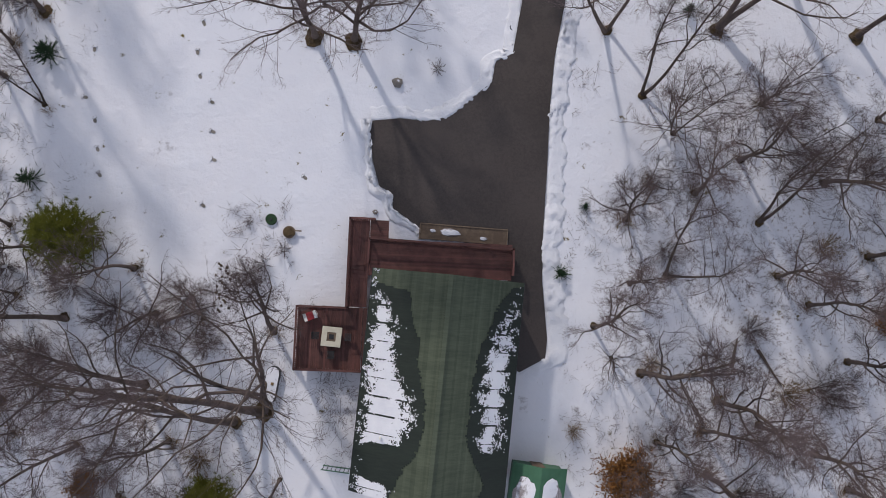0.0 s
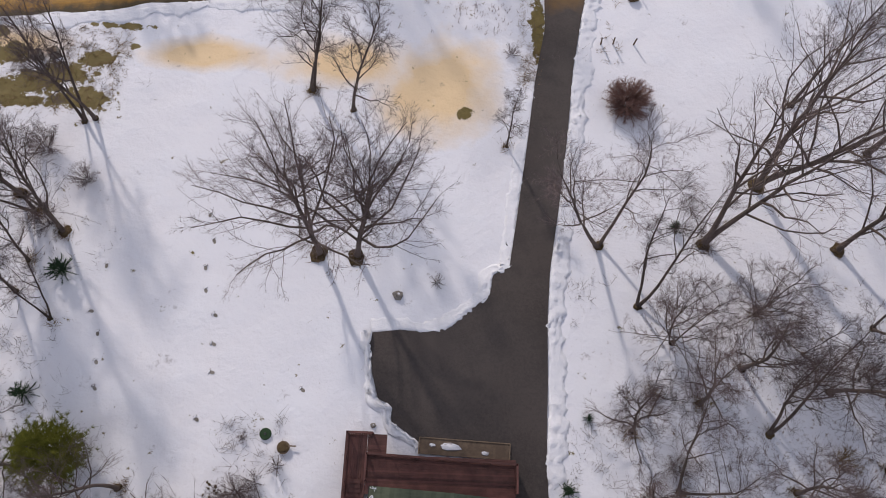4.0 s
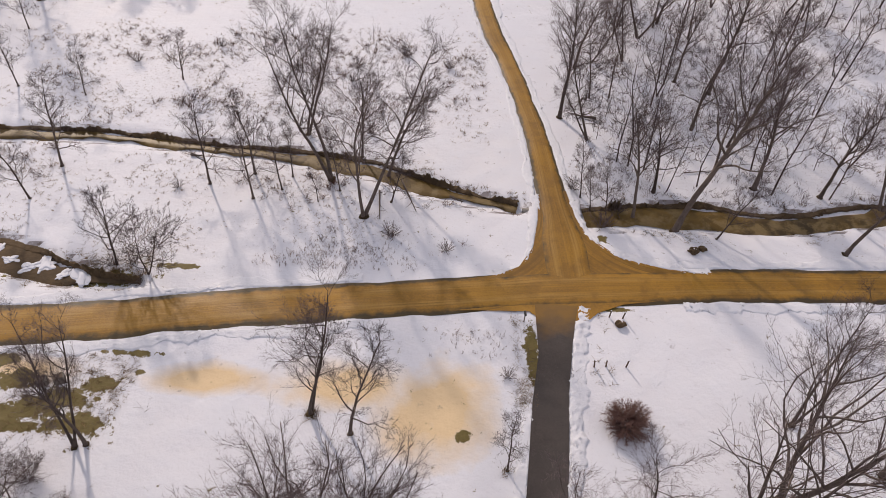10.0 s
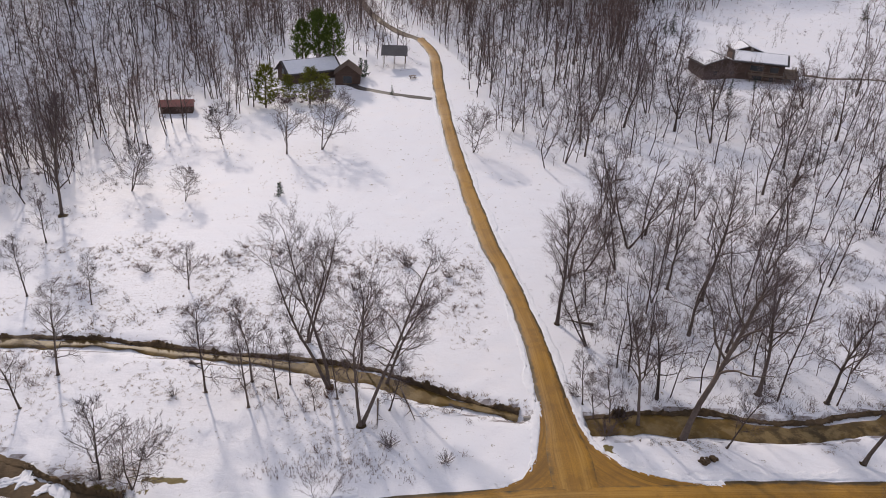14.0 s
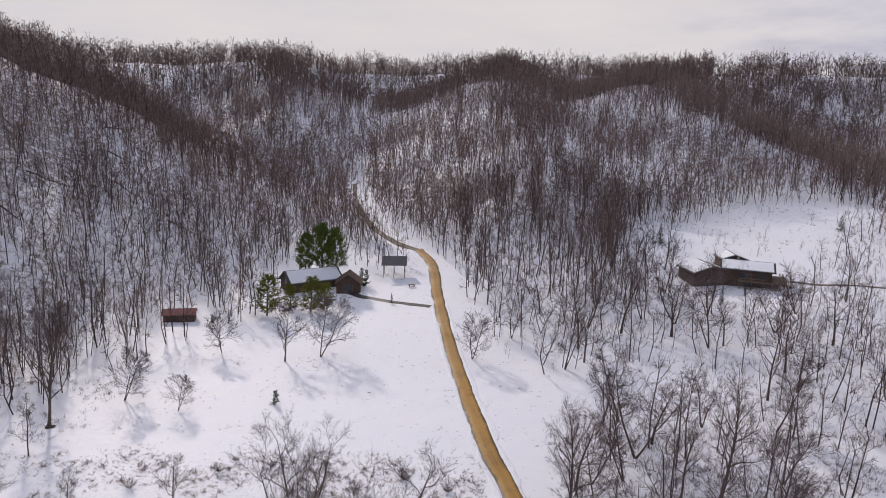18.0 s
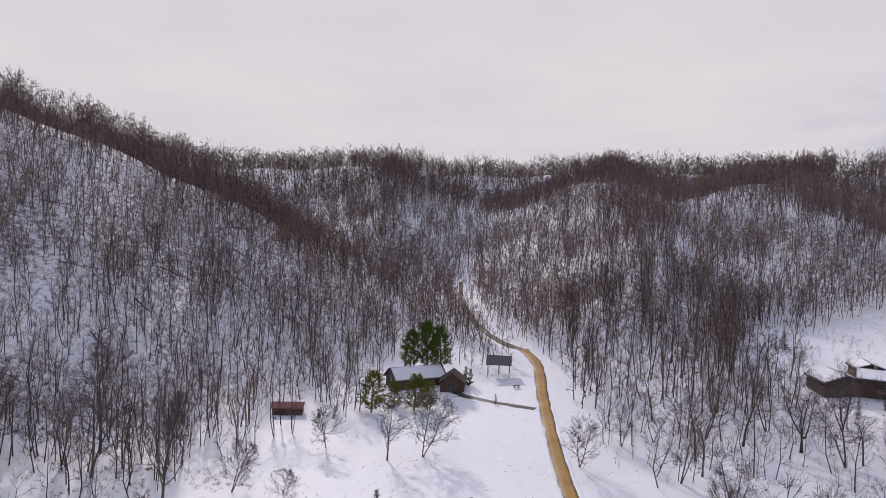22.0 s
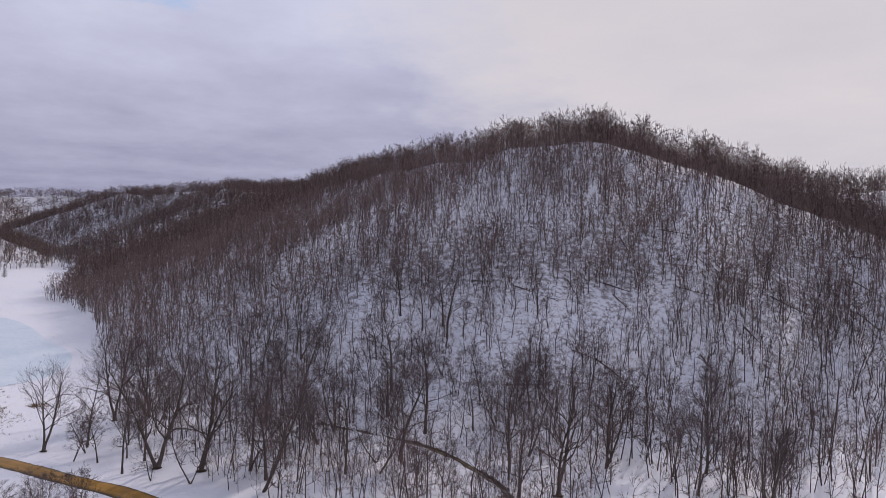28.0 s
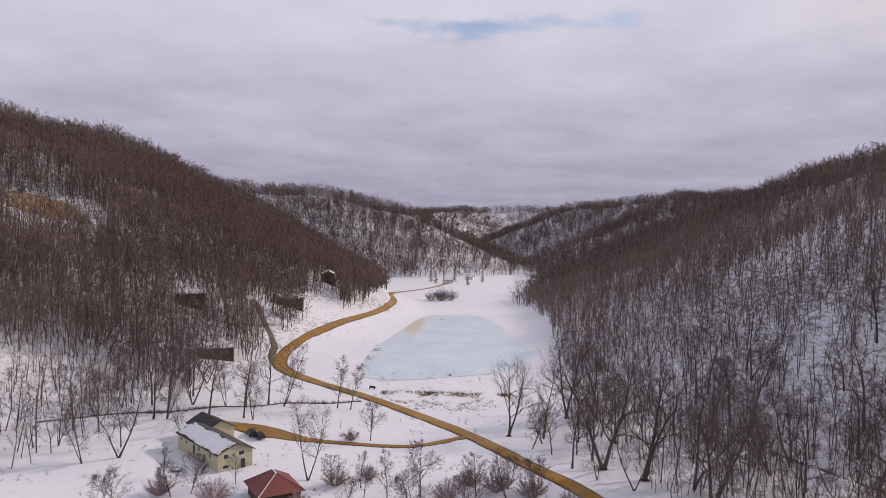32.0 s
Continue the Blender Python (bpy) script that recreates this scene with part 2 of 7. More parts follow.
SNOW = snow_material()
LANE = track_material("gravel_lane", (0.07, 0.05, 0.035), (0.15, 0.11, 0.075), (0.06, 0.045, 0.03), 0.85, 0.3, pale=(0.22, 0.18, 0.14))
DIRT = track_material("dirt_road_sand", (0.165, 0.076, 0.004), (0.34, 0.165, 0.010), (0.055, 0.034, 0.008), 0.7, 0.4, pale=(0.40, 0.235, 0.06))
CHURNED = track_material("churned_dirt_road", (0.15, 0.068, 0.004), (0.34, 0.165, 0.010), (0.055, 0.034, 0.008), 0.7, 0.3, pale=(0.36, 0.19, 0.03), turns=((25.5, 62.5, 7.0, 14.5), (1.0, 61.0, 9.0, 15.5)))
DRIVE = track_material("asphalt_drive", (0.028, 0.021, 0.019), (0.052, 0.040, 0.036), (0.05, 0.04, 0.03), 0.75, 0.1, (0.20, 0.10, 0.014))
ASPHALT = track_material("asphalt", (0.030, 0.025, 0.025), (0.058, 0.048, 0.046), (0.05, 0.04, 0.03), 0.75, 0.1)
BARK = plain("bark", (0.065, 0.050, 0.043), (0.15, 0.118, 0.10), 2.5, 0.95, relief=0.5, spec=0.1)
TWIG = plain("twig_bark", (0.080, 0.062, 0.062), (0.185, 0.142, 0.140), 1.0, 0.95, relief=0.0, spec=0.1)
FOREST = plain("forest_bark", (0.114, 0.081, 0.073), (0.260, 0.188, 0.167), 0.25, 0.95, relief=0.0, spec=0.1)
BOLE = plain("forest_bole", (0.055, 0.042, 0.038), (0.140, 0.105, 0.093), 0.25, 0.95, relief=0.0, spec=0.1)
BRUSH = plain("russet_brush", (0.10, 0.055, 0.042), (0.24, 0.145, 0.115), 0.6, 0.95, relief=0.0, spec=0.1)
LILAC = plain("lilac_twig", (0.19, 0.135, 0.14), (0.38, 0.285, 0.29), 1.0, 0.95, relief=0.0, spec=0.1)
RED_TWIG = plain("red_twig", (0.14, 0.078, 0.066), (0.27, 0.165, 0.14), 2.0, 0.9, relief=0.0, spec=0.1)
DRY_GRASS = plain("dry_grass", (0.13, 0.085, 0.04), (0.30, 0.20, 0.11), 1.5, 0.95, relief=0.0, spec=0.1)
OAK_LEAF = plain("withered_leaf", (0.12, 0.05, 0.015), (0.24, 0.11, 0.035), 2.5, 0.9, relief=0.0, spec=0.1)
NEEDLE = plain("pine_needle", (0.095, 0.10, 0.014), (0.20, 0.20, 0.035), 1.5, 0.8, relief=0.0, spec=0.15)
NEEDLE_GREEN = plain("green_pine_needle", (0.045, 0.075, 0.016), (0.115, 0.155, 0.03), 1.5, 0.8, relief=0.0, spec=0.15)
NEEDLE_DARK = plain("spruce_needle", (0.018, 0.04, 0.02), (0.045, 0.08, 0.04), 1.5, 0.8, relief=0.0, spec=0.15)
ROOF_GREEN = plain("green_shingle", (0.045, 0.058, 0.036), (0.085, 0.102, 0.066), 1.2, 0.85, relief=0.5, grain=0.03, stretch=(1.0, 6.0, 1.0))
ROOF_WET = plain("wet_green_shingle", (0.008, 0.014, 0.009), (0.018, 0.028, 0.019), 1.5, 0.7, relief=0.4, grain=0.03, stretch=(1.0, 6.0, 1.0))
ROOF_DARK = plain("dark_shingle", (0.03, 0.027, 0.027), (0.065, 0.058, 0.055), 2.0, 0.85)
ROOF_GREY = plain("grey_shingle", (0.075, 0.068, 0.068), (0.13, 0.12, 0.12), 2.0, 0.85)
ROOF_RED = plain("red_metal_roof", (0.15, 0.035, 0.03), (0.23, 0.06, 0.05), 0.8, 0.55)
DECK = plain("red_deck_stain", (0.062, 0.024, 0.020), (0.145, 0.055, 0.046), 2.0, 0.7)
WALL_BROWN = plain("brown_siding", (0.045, 0.027, 0.019), (0.09, 0.052, 0.036), 1.5, 0.8, stretch=(1, 1, 8))
WALL_CREAM = plain("cream_siding", (0.42, 0.38, 0.26), (0.55, 0.50, 0.36), 1.2, 0.8, stretch=(1, 1, 8))
WALL_GREEN = plain("green_panel", (0.03, 0.10, 0.05), (0.06, 0.16, 0.09), 1.5, 0.6)
WOOD = plain("weathered_wood", (0.10, 0.07, 0.05), (0.22, 0.16, 0.11), 3.0, 0.9)
WHITE = plain("white_paint", (0.66, 0.66, 0.62), (0.78, 0.77, 0.73), 2.0, 0.6)
CREAM = plain("cream_stone_top", (0.50, 0.46, 0.36), (0.62, 0.58, 0.46), 4.0, 0.7)
BLACK = plain("black_metal", (0.012, 0.012, 0.013), (0.03, 0.03, 0.03), 3.0, 0.5)
RED = plain("red_plastic", (0.30, 0.015, 0.02), (0.42, 0.03, 0.03), 4.0, 0.4)
STONE = plain("field_stone", (0.13, 0.115, 0.10), (0.30, 0.27, 0.24), 3.0, 0.9, relief=0.6)
MUD = plain("creek_mud", (0.035, 0.022, 0.012), (0.12, 0.075, 0.035), 0.8, 0.9, relief=0.6, grain=0.15)
CAR_PAINT = plain("black_car_paint", (0.012, 0.013, 0.016), (0.02, 0.021, 0.025), 1.0, 0.25)


def glass_material():
    m, t, b = material("window_glass")
    b.inputs["Base Color"].default_value = (0.03, 0.035, 0.04, 1)
    b.inputs["Roughness"].default_value = 0.06
    return m


def water_material(name, dark, light, rough, silt=None, shoal=None):
    m, t, b = material(name)
    geo = t.node("ShaderNodeNewGeometry").outputs["Position"]
    f = t.math("ADD", t.math("MULTIPLY", t.noise(geo, 0.06, 5), 0.6), t.math("MULTIPLY", t.noise(geo, 0.7, 5), 0.4))
    col = t.mix(t.ramp(f, (0.38, 0.0), (0.62, 1.0)), dark, light)
    if silt:
        # silty melt along the shore
        sp = t.node("ShaderNodeSeparateXYZ", None, Vector=geo)
        col = t.mix(t.ramp(t.math("ADD", blob(t, sp.outputs[0], sp.outputs[1], *silt), t.math("SUBTRACT", t.noise(geo, 0.08, 4), 0.5)), (0.3, 0.0), (0.9, 0.8)), col, (0.55, 0.47, 0.32))
    if shoal:
        # gravel bars and drowned grass
        bar = t.ramp(t.noise(geo, 0.42, 5, 0.65), (0.47, 0.0), (0.58, 0.9))
        col = t.mix(bar, col, t.mix(t.noise(geo, 3.0, 6, 0.7), shoal[0], shoal[1]))
    t.nt.links.new(col, b.inputs["Base Color"])
    b.inputs["Roughness"].default_value = rough
    b.inputs["Specular IOR Level"].default_value = 0.3
    bump(t, b, t.noise(geo, 1.5, 4), 0.15, 0.03)
    return m


GLASS = glass_material()
CREEK = water_material("creek_water", (0.05, 0.030, 0.008), (0.15, 0.088, 0.016), 0.5, shoal=((0.10, 0.065, 0.022), (0.27, 0.19, 0.085)))
LITTER = plain("leaf_litter", (0.032, 0.023, 0.014), (0.12, 0.085, 0.048), 6.0, 0.95, relief=0.8, grain=0.05, spec=0.1)
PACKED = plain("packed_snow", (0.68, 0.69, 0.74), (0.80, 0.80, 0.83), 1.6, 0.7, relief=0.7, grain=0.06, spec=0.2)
ICE = water_material("pond_ice", (0.50, 0.60, 0.68), (0.66, 0.72, 0.77), 0.35, (-385.0, -27.0, 42.0, 6.0))


# ---------------------------------------------------------------- mesh helpers
def mesh_np(name, verts, tris, mat, parent=None, label="", smooth=False, uvs=None):
    """One mesh object from arrays of points and triangles."""
    me = bpy.data.meshes.new(name)
    verts, tris = np.asarray(verts, np.float32), np.asarray(tris, np.int32)
    me.vertices.add(len(verts))
    me.vertices.foreach_set("co", verts.ravel())
    me.loops.add(tris.size)
    me.loops.foreach_set("vertex_index", tris.ravel())
    me.polygons.add(len(tris))
    me.polygons.foreach_set("loop_start", np.arange(0, tris.size, tris.shape[1], dtype=np.int32))
    me.polygons.foreach_set("use_smooth", np.full(len(tris), smooth, bool))
    if uvs is not None:
        me.uv_layers.new(name="uv").data.foreach_set("uv", np.asarray(uvs, np.float32)[tris.ravel()].ravel())
    me.update(calc_edges=True)
    me.materials.append(mat)
    ob = new(name, me)
    if parent is not None:
        ob.parent = parent
    return tagged(ob, label)


def part(name, bm, mat, parent=None, label=""):
    me = bpy.data.meshes.new(name)
    bm.to_mesh(me)
    bm.free()
    me.materials.append(mat)
    ob = new(name, me)
    if parent is not None:
        ob.parent = parent
    return tagged(ob, label)


def box(bm, size, at=(0, 0, 0), turn=None, bevel=0.0):
    m = Matrix.Translation(at) @ (turn or Matrix()) @ Matrix.Diagonal((*size, 1))
    made = bmesh.ops.create_cube(bm, size=1, matrix=m)
    if bevel:
        edges = {e for v in made["verts"] for e in v.link_edges}
        bmesh.ops.bevel(bm, geom=list(edges), offset=bevel, segments=1, affect="EDGES")
    return bm


def boxes(*rows, bevel=0.0):
    bm = bmesh.new()
    for row in rows:
        box(bm, *row, bevel=bevel)
    return bm


def cone(bm, r0, r1, p0, p1, sides=8):
    p0, p1 = Vector(p0), Vector(p1)
    turn = (p1 - p0).to_track_quat("Z", "Y").to_matrix().to_4x4()
    bmesh.ops.create_cone(bm, cap_ends=True, segments=sides, radius1=r0, radius2=r1, depth=(p1 - p0).length,
                          matrix=Matrix.Translation((p0 + p1) / 2) @ turn)
    return bm


def lump(bm, size, at, seed, rough=0.25, level=2):
    made = bmesh.ops.create_icosphere(bm, subdivisions=level, radius=1.0)
    for v in made["verts"]:
        n = noise.noise(v.co * 1.7 + Vector((seed * 3.1, seed, 0)))
        v.co = Vector(at) + Vector([c * s * (1 + rough * n) for c, s in zip(v.co, size)])
    return bm


def thing(name, m, label, category, group="", kind=""):
    ob = tagged(new(name), label, category, group, kind)
    ob.empty_display_size = 0.2
    ob.matrix_world = m
    return ob


def z_at(x, y):
    return float(height(x, y))


# ---------------------------------------------------------------- ground
def soft(v, k):
    """A ramp that starts gently at zero."""
    return k * np.logaddexp(0.0, np.asarray(v, float) / k)


# crests of the bluffs: x, y, height, and the run of the slope per metre of height
RIDGES = [
    (2.3, [(-322, 314, 112), (-361, 303, 112), (-475, 300, 109), (-581, 297, 104), (-690, 300, 95), (-848, 325, 102), (-1151, 341, 117), (-1384, 214, 109), (-1420, 90, 50)]),
    (2.2, [(-322, 314, 112), (-295, 326, 108), (-220, 340, 76), (-146, 334, 40), (-59, 314, 11)]),
    (2.3, [(-322, 314, 112), (-420, 480, 118), (-560, 640, 122), (-800, 720, 122)]),
    (2.3, [(-420, 480, 114), (-303, 576, 98), (-224, 612, 101), (-60, 684, 102), (212, 648, 105), (374, 590, 105), (648, 504, 102)]),
    (2.2, [(-166, 634, 99), (-135, 560, 89), (-122, 475, 61), (-108, 403, 37)]),
    (2.2, [(43, 662, 102), (31, 575, 95), (43, 468, 74), (45, 374, 51), (36, 303, 31)]),
    (2.4, [(212, 634, 105), (112, 491, 84), (143, 408, 63), (162, 338, 45), (172, 277, 32)]),
    (2.3, [(374, 590, 105), (420, 420, 100), (460, 300, 98), (500, 60, 98), (430, -260, 105), (120, -430, 105), (-200, -440, 118), (-430, -310, 118)]),
    (1.75, [(-430, -300, 119), (-507, -265, 117), (-551, -240, 103), (-646, -225, 83), (-740, -190, 40)]),
    (2.3, [(-430, -310, 116), (-700, -520, 125), (-956, -400, 110), (-982, -188, 106), (-995, -101, 84), (-1010, -40, 34)]),
    (2.6, [(-1700, -600, 125), (-1690, -118, 100), (-2200, 6, 128), (-2150, 500, 130), (-1384, 600, 120)]),
]


def height(x, y):
    """Height of the ground, the valley floor at zero."""
    x, y = np.asarray(x, float), np.asarray(y, float)
    floor = 0.03 * soft(y - 190, 20) + 0.10 * soft(0.6 * (x - 20) + 0.5 * (y - 120), 12) * np.exp(-np.maximum(0, y - 500) / 300)
    floor = np.minimum(floor, 32)
    hill = np.full(np.broadcast(x, y).shape, -30.0)
    for run, line in RIDGES:
        best = np.full(hill.shape, -60.0)
        for (ax, ay, az), (bx, by, bz) in zip(line, line[1:]):
            dx, dy = bx - ax, by - ay
            s = np.clip(((x - ax) * dx + (y - ay) * dy) / (dx * dx + dy * dy), 0, 1)
            d = np.hypot(x - ax - s * dx, y - ay - s * dy)
            crest = az + s * (bz - az)
            best = np.maximum(best, crest + 6 - np.sqrt(d * d + 14 * 14) / run)
        hill = np.logaddexp(hill / 5, best / 5) * 5
    folds = 2.5 * np.sin(x / 37 + np.sin(y / 51)) * np.sin(y / 43 + np.sin(x / 61)) + 1.2 * np.sin(x / 13.1 + y / 17.3)
    hill = hill + folds * np.clip(hill / 30, 0, 1)
    return floor + soft(hill - floor - 6, 3) * np.clip((np.hypot(x, y) - 60) / 60, 0, 1)


def spline(points, step):
    """Points of a Catmull-Rom line at even steps."""
    p = [np.array(q, float) for q in points]
    p = [2 * p[0] - p[1], *p, 2 * p[-1] - p[-2]]
    fine = []
    for a, b, c, d in zip(p, p[1:], p[2:], p[3:]):
        n = max(2, int(np.linalg.norm(c - b) / step))
        for s in np.arange(n) / n:
            fine.append(0.5 * (2 * b + (c - a) * s + (2 * a - 5 * b + 4 * c - d) * s * s + (3 * b - a - 3 * c + d) * s ** 3))
    fine.append(p[-2])
    return np.array(fine)


# centre lines: x, y, half width
CREEKS = [
    [(-75, 70.5, 1.3), (-55, 71.8, 1.3), (-41.6, 72.2, 1.1), (-30.4, 71.0, 1.0), (-19.6, 70.0, 1.3), (-8.8, 68.2, 1.5), (1.5, 64.0, 1.2), (9.0, 62.2, 0.7)],
    [(16.6, 61.0, 1.3), (20, 61.3, 1.8), (24, 61.7, 2.1), (31, 61.9, 2.2), (37, 61.3, 1.6), (43, 61.8, 1.6), (50, 63.4, 1.6), (75, 66, 2.0), (110, 72, 2.0)],
    [(-52, 51.8, 1.6), (-44.4, 50.6, 2.0), (-38.5, 48.9, 1.5), (-33.5, 47.7, 0.9), (-29.5, 47.8, 0.5)],
    [(-173, 75, 0.25), (-152, 86, 0.35), (-134, 91, 0.5), (-109, 88, 0.7), (-96, 78, 0.9), (-85, 71, 1.1), (-75, 70.5, 1.2)],
]
MAIN_ROAD = [(70, 52.5, 2.5), (47, 51.9, 2.45), (30, 51.0, 2.4), (14, 49.6, 2.6), (6, 48.5, 2.5), (-7, 46.7, 2.5), (-19.6, 44.8, 2.55), (-40, 41.4, 2.5), (-75, 38, 2.5), (-110, 34, 2.5), (-139, 26.2, 2.5), (-160, 14, 2.4), (-180, 1.8, 2.4),
             (-200, -14, 2.4), (-220.6, -32, 2.4), (-238, -50, 2.5), (-254, -64, 3.2), (-272, -72, 3.0), (-300, -72, 2.4), (-340, -63, 2.3), (-377, -55, 2.3), (-430, -47, 2.2), (-480, -49, 2.2), (-540, -58, 2.1), (-600, -56, 2.1), (-660, -33, 2.0), (-760, -10, 2.0)]
SIDE_ROAD = [(14.0, 50.5, 2.9), (13.7, 56.5, 2.9), (13.3, 63, 1.9), (11.8, 79.5, 1.5), (8.8, 97, 1.5), (6.4, 109, 1.6), (0.7, 151.6, 1.6), (-3.7, 194, 1.7), (-6.6, 229, 1.8), (-12.4, 250, 1.7)]
VALLEY_ROAD = [(-11.6, 248, 1.6), (-21, 260, 1.5), (-33, 287, 1.4), (-47, 336, 1.3), (-55, 385, 1.2)]
FARM_LOOP = [(-179.6, 2.0, 1.6), (-171, -9, 1.3), (-169, -18, 1.3), (-171.6, -36, 1.7), (-175, -45, 3.4), (-180, -54, 4.2), (-185, -64, 2.0)]
UPPER_LANE = [(-213, -31, 1.0), (-209, -42, 0.5), (-208.5, -52, 0.7), (-203, -62, 0.3), (-201.5, -72, 0.6), (-194.5, -82, 0.3), (-191, -95, 0.6), (-180, -112, 0.4)]
HILL_LANE = [(-256, -66, 1.9), (-272, -75, 1.9), (-292, -80, 1.7), (-312, -91, 1.5), (-328, -99, 1.3)]
CABIN_LANE = [(-5.5, 186.5, 1.2), (-15.3, 190.5, 1.1), (-25.5, 196, 1.3), (-29, 200, 1.6)]
LODGE_LANE = [(99, 203, 0.9), (106, 199, 0.8), (114, 198, 0.7), (126, 193, 0.8), (140, 190, 0.7), (160, 180, 0.8)]
LAKE = [(-287, -40, 0), (-319, -38.5, 0), (-364, -33, 0), (-428, -24, 0), (-442, -12, 0), (-446, 0, 0), (-438, 11, 0), (-400, 20, 0), (-350, 24, 0), (-318, 29, 0), (-290, 28, 0), (-266, 18, 0), (-254, -2, 0), (-245, -22, 0), (-247, -34, 0), (-266, -39, 0)]
MEADOW = [(-196, 30), (-220, 36), (-280, 40), (-327, 42), (-395, 48), (-478, 45), (-541, 27), (-600, 18), (-650, 8), (-655, -42), (-606, -64), (-545, -68), (-480, -60), (-407, -58), (-360, -70), (-300, -80), (-262, -80), (-230, -48), (-196, -28)]


def near_line(x, y, line):
    """Distance to a centre line, less its half width."""
    best = np.full(np.shape(x), 1e9)
    for (ax, ay, aw), (bx, by, bw) in zip(line, line[1:]):
        dx, dy = bx - ax, by - ay
        s = np.clip(((x - ax) * dx + (y - ay) * dy) / (dx * dx + dy * dy), 0, 1)
        best = np.minimum(best, np.hypot(x - ax - s * dx, y - ay - s * dy) - (aw + s * (bw - aw)))
    return best


CREEK_FINE = [spline(c, 3.0) for c in CREEKS]


def ground_z(x, y):
    """The sheet of snow: the land with creek beds cut in and small drifts."""
    x, y = np.asarray(x, float), np.asarray(y, float)
    z = height(x, y)
    for c in CREEK_FINE:
        d = near_line(x, y, c)
        z = z - 0.5 * np.clip(1 - d / 0.8, 0, 1)
    z = z + 0.06 * np.sin(x * 0.9 + np.sin(y * 0.7)) * np.sin(y * 0.8 + np.sin(x * 0.5)) - 0.06
    return z


def axis(marks):
    """Uneven grid lines: (start, step) pairs and an end."""
    vals = []
    for (a, step), (b, _) in zip(marks, marks[1:]):
        vals.append(np.arange(a, b, step))
    return np.concatenate(vals + [[marks[-1][0]]])


gx = axis([(-2700, 60), (-1500, 25), (-700, 8), (-260, 4), (-80, 1.4), (-62, 0.8), (58, 1.4), (90, 5), (300, 20), (1200, 80), (2000, 0)])
gy = axis([(-1200, 60), (-500, 16), (-130, 4), (-30, 1.5), (40, 0.8), (78, 1.4), (130, 3), (330, 7), (1000, 30), (1600, 80), (2400, 0)])
GX, GY = np.meshgrid(gx, gy)
gv = np.stack([GX, GY, ground_z(GX, GY)], -1).reshape(-1, 3)
nx = len(gx)
ii = (np.arange(len(gy) - 1)[:, None] * nx + np.arange(nx - 1)[None]).ravel()
quads = np.stack([ii, ii + 1, ii + nx + 1, ii + nx], 1)
ground = mesh_np("ground", gv, quads, SNOW, smooth=True)
tagged(ground, "snow-covered valley floor and wooded slopes", "ground", kind="structure")


def ribbon(name, line, mat, label, lift=0.05, step=1.2, across=6, wave=0.12, category="road", seed=0):
    """A road laid on the ground, with a crown and an uneven edge."""
    p = spline(line, step)
    d = np.gradient(p[:, :2], axis=0)
    d /= np.linalg.norm(d, axis=1)[:, None]
    side = np.stack([-d[:, 1], d[:, 0]], 1)
    run = np.concatenate([[0], np.cumsum(np.linalg.norm(np.diff(p[:, :2], axis=0), axis=1))])
    rng = np.random.default_rng(seed)
    jag = np.stack([np.convolve(rng.normal(0, wave * 1.8, len(p) + 4), np.ones(5) / 5, "valid") for _ in range(2)], 1)
    verts, uvs = [], []
    for k in range(across + 1):
        u = k / across
        wide = p[:, 2] + (jag[:, 0] if u < 0.5 else jag[:, 1]) * (abs(u - 0.5) * 2)
        q = p[:, :2] + side * ((u * 2 - 1) * wide)[:, None]
        z = height(q[:, 0], q[:, 1]) + lift + 0.06 * (1 - (2 * u - 1) ** 2) - (0.14 if k in (0, across) else 0.0)
        verts.append(np.column_stack([q, z]))
        uvs.append(np.column_stack([np.full(len(p), u), run]))
    v, n = np.concatenate(verts), len(p)
    i = (np.arange(across)[:, None] * n + np.arange(n - 1)[None]).ravel()
    ob = mesh_np(name, v, np.stack([i, i + n, i + n + 1, i + 1], 1), mat, smooth=True, uvs=np.concatenate(uvs))
    me = ob.data
    if me.polygons[0].normal.z < 0:
        me.flip_normals()
    return tagged(ob, label, category, kind="structure")


ribbon("road_main", MAIN_ROAD, DIRT, "wet ochre dirt road between snow banks", lift=0.09, seed=1)
ribbon("road_side", SIDE_ROAD, DIRT, "ochre dirt side road with wheel tracks", lift=0.075, seed=2)
ribbon("road_valley", VALLEY_ROAD, LANE, "grey-brown rutted road up the side valley", lift=0.07, seed=8)
ribbon("road_farm", FARM_LOOP, DIRT, "muddy farm drive to the cream house", lift=0.06, seed=3)
ribbon("road_upper", UPPER_LANE, LANE, "dark lane under the trees", lift=0.05, seed=4)
ribbon("road_hill", HILL_LANE, LANE, "grey gravel lane up the slope", lift=0.05, seed=5)
ribbon("road_cabin", CABIN_LANE, ASPHALT, "dark paved drive to the cabin", lift=0.05, seed=6)
ribbon("road_lodge", LODGE_LANE, LANE, "lane across the slope to the lodge", lift=0.05, seed=7)


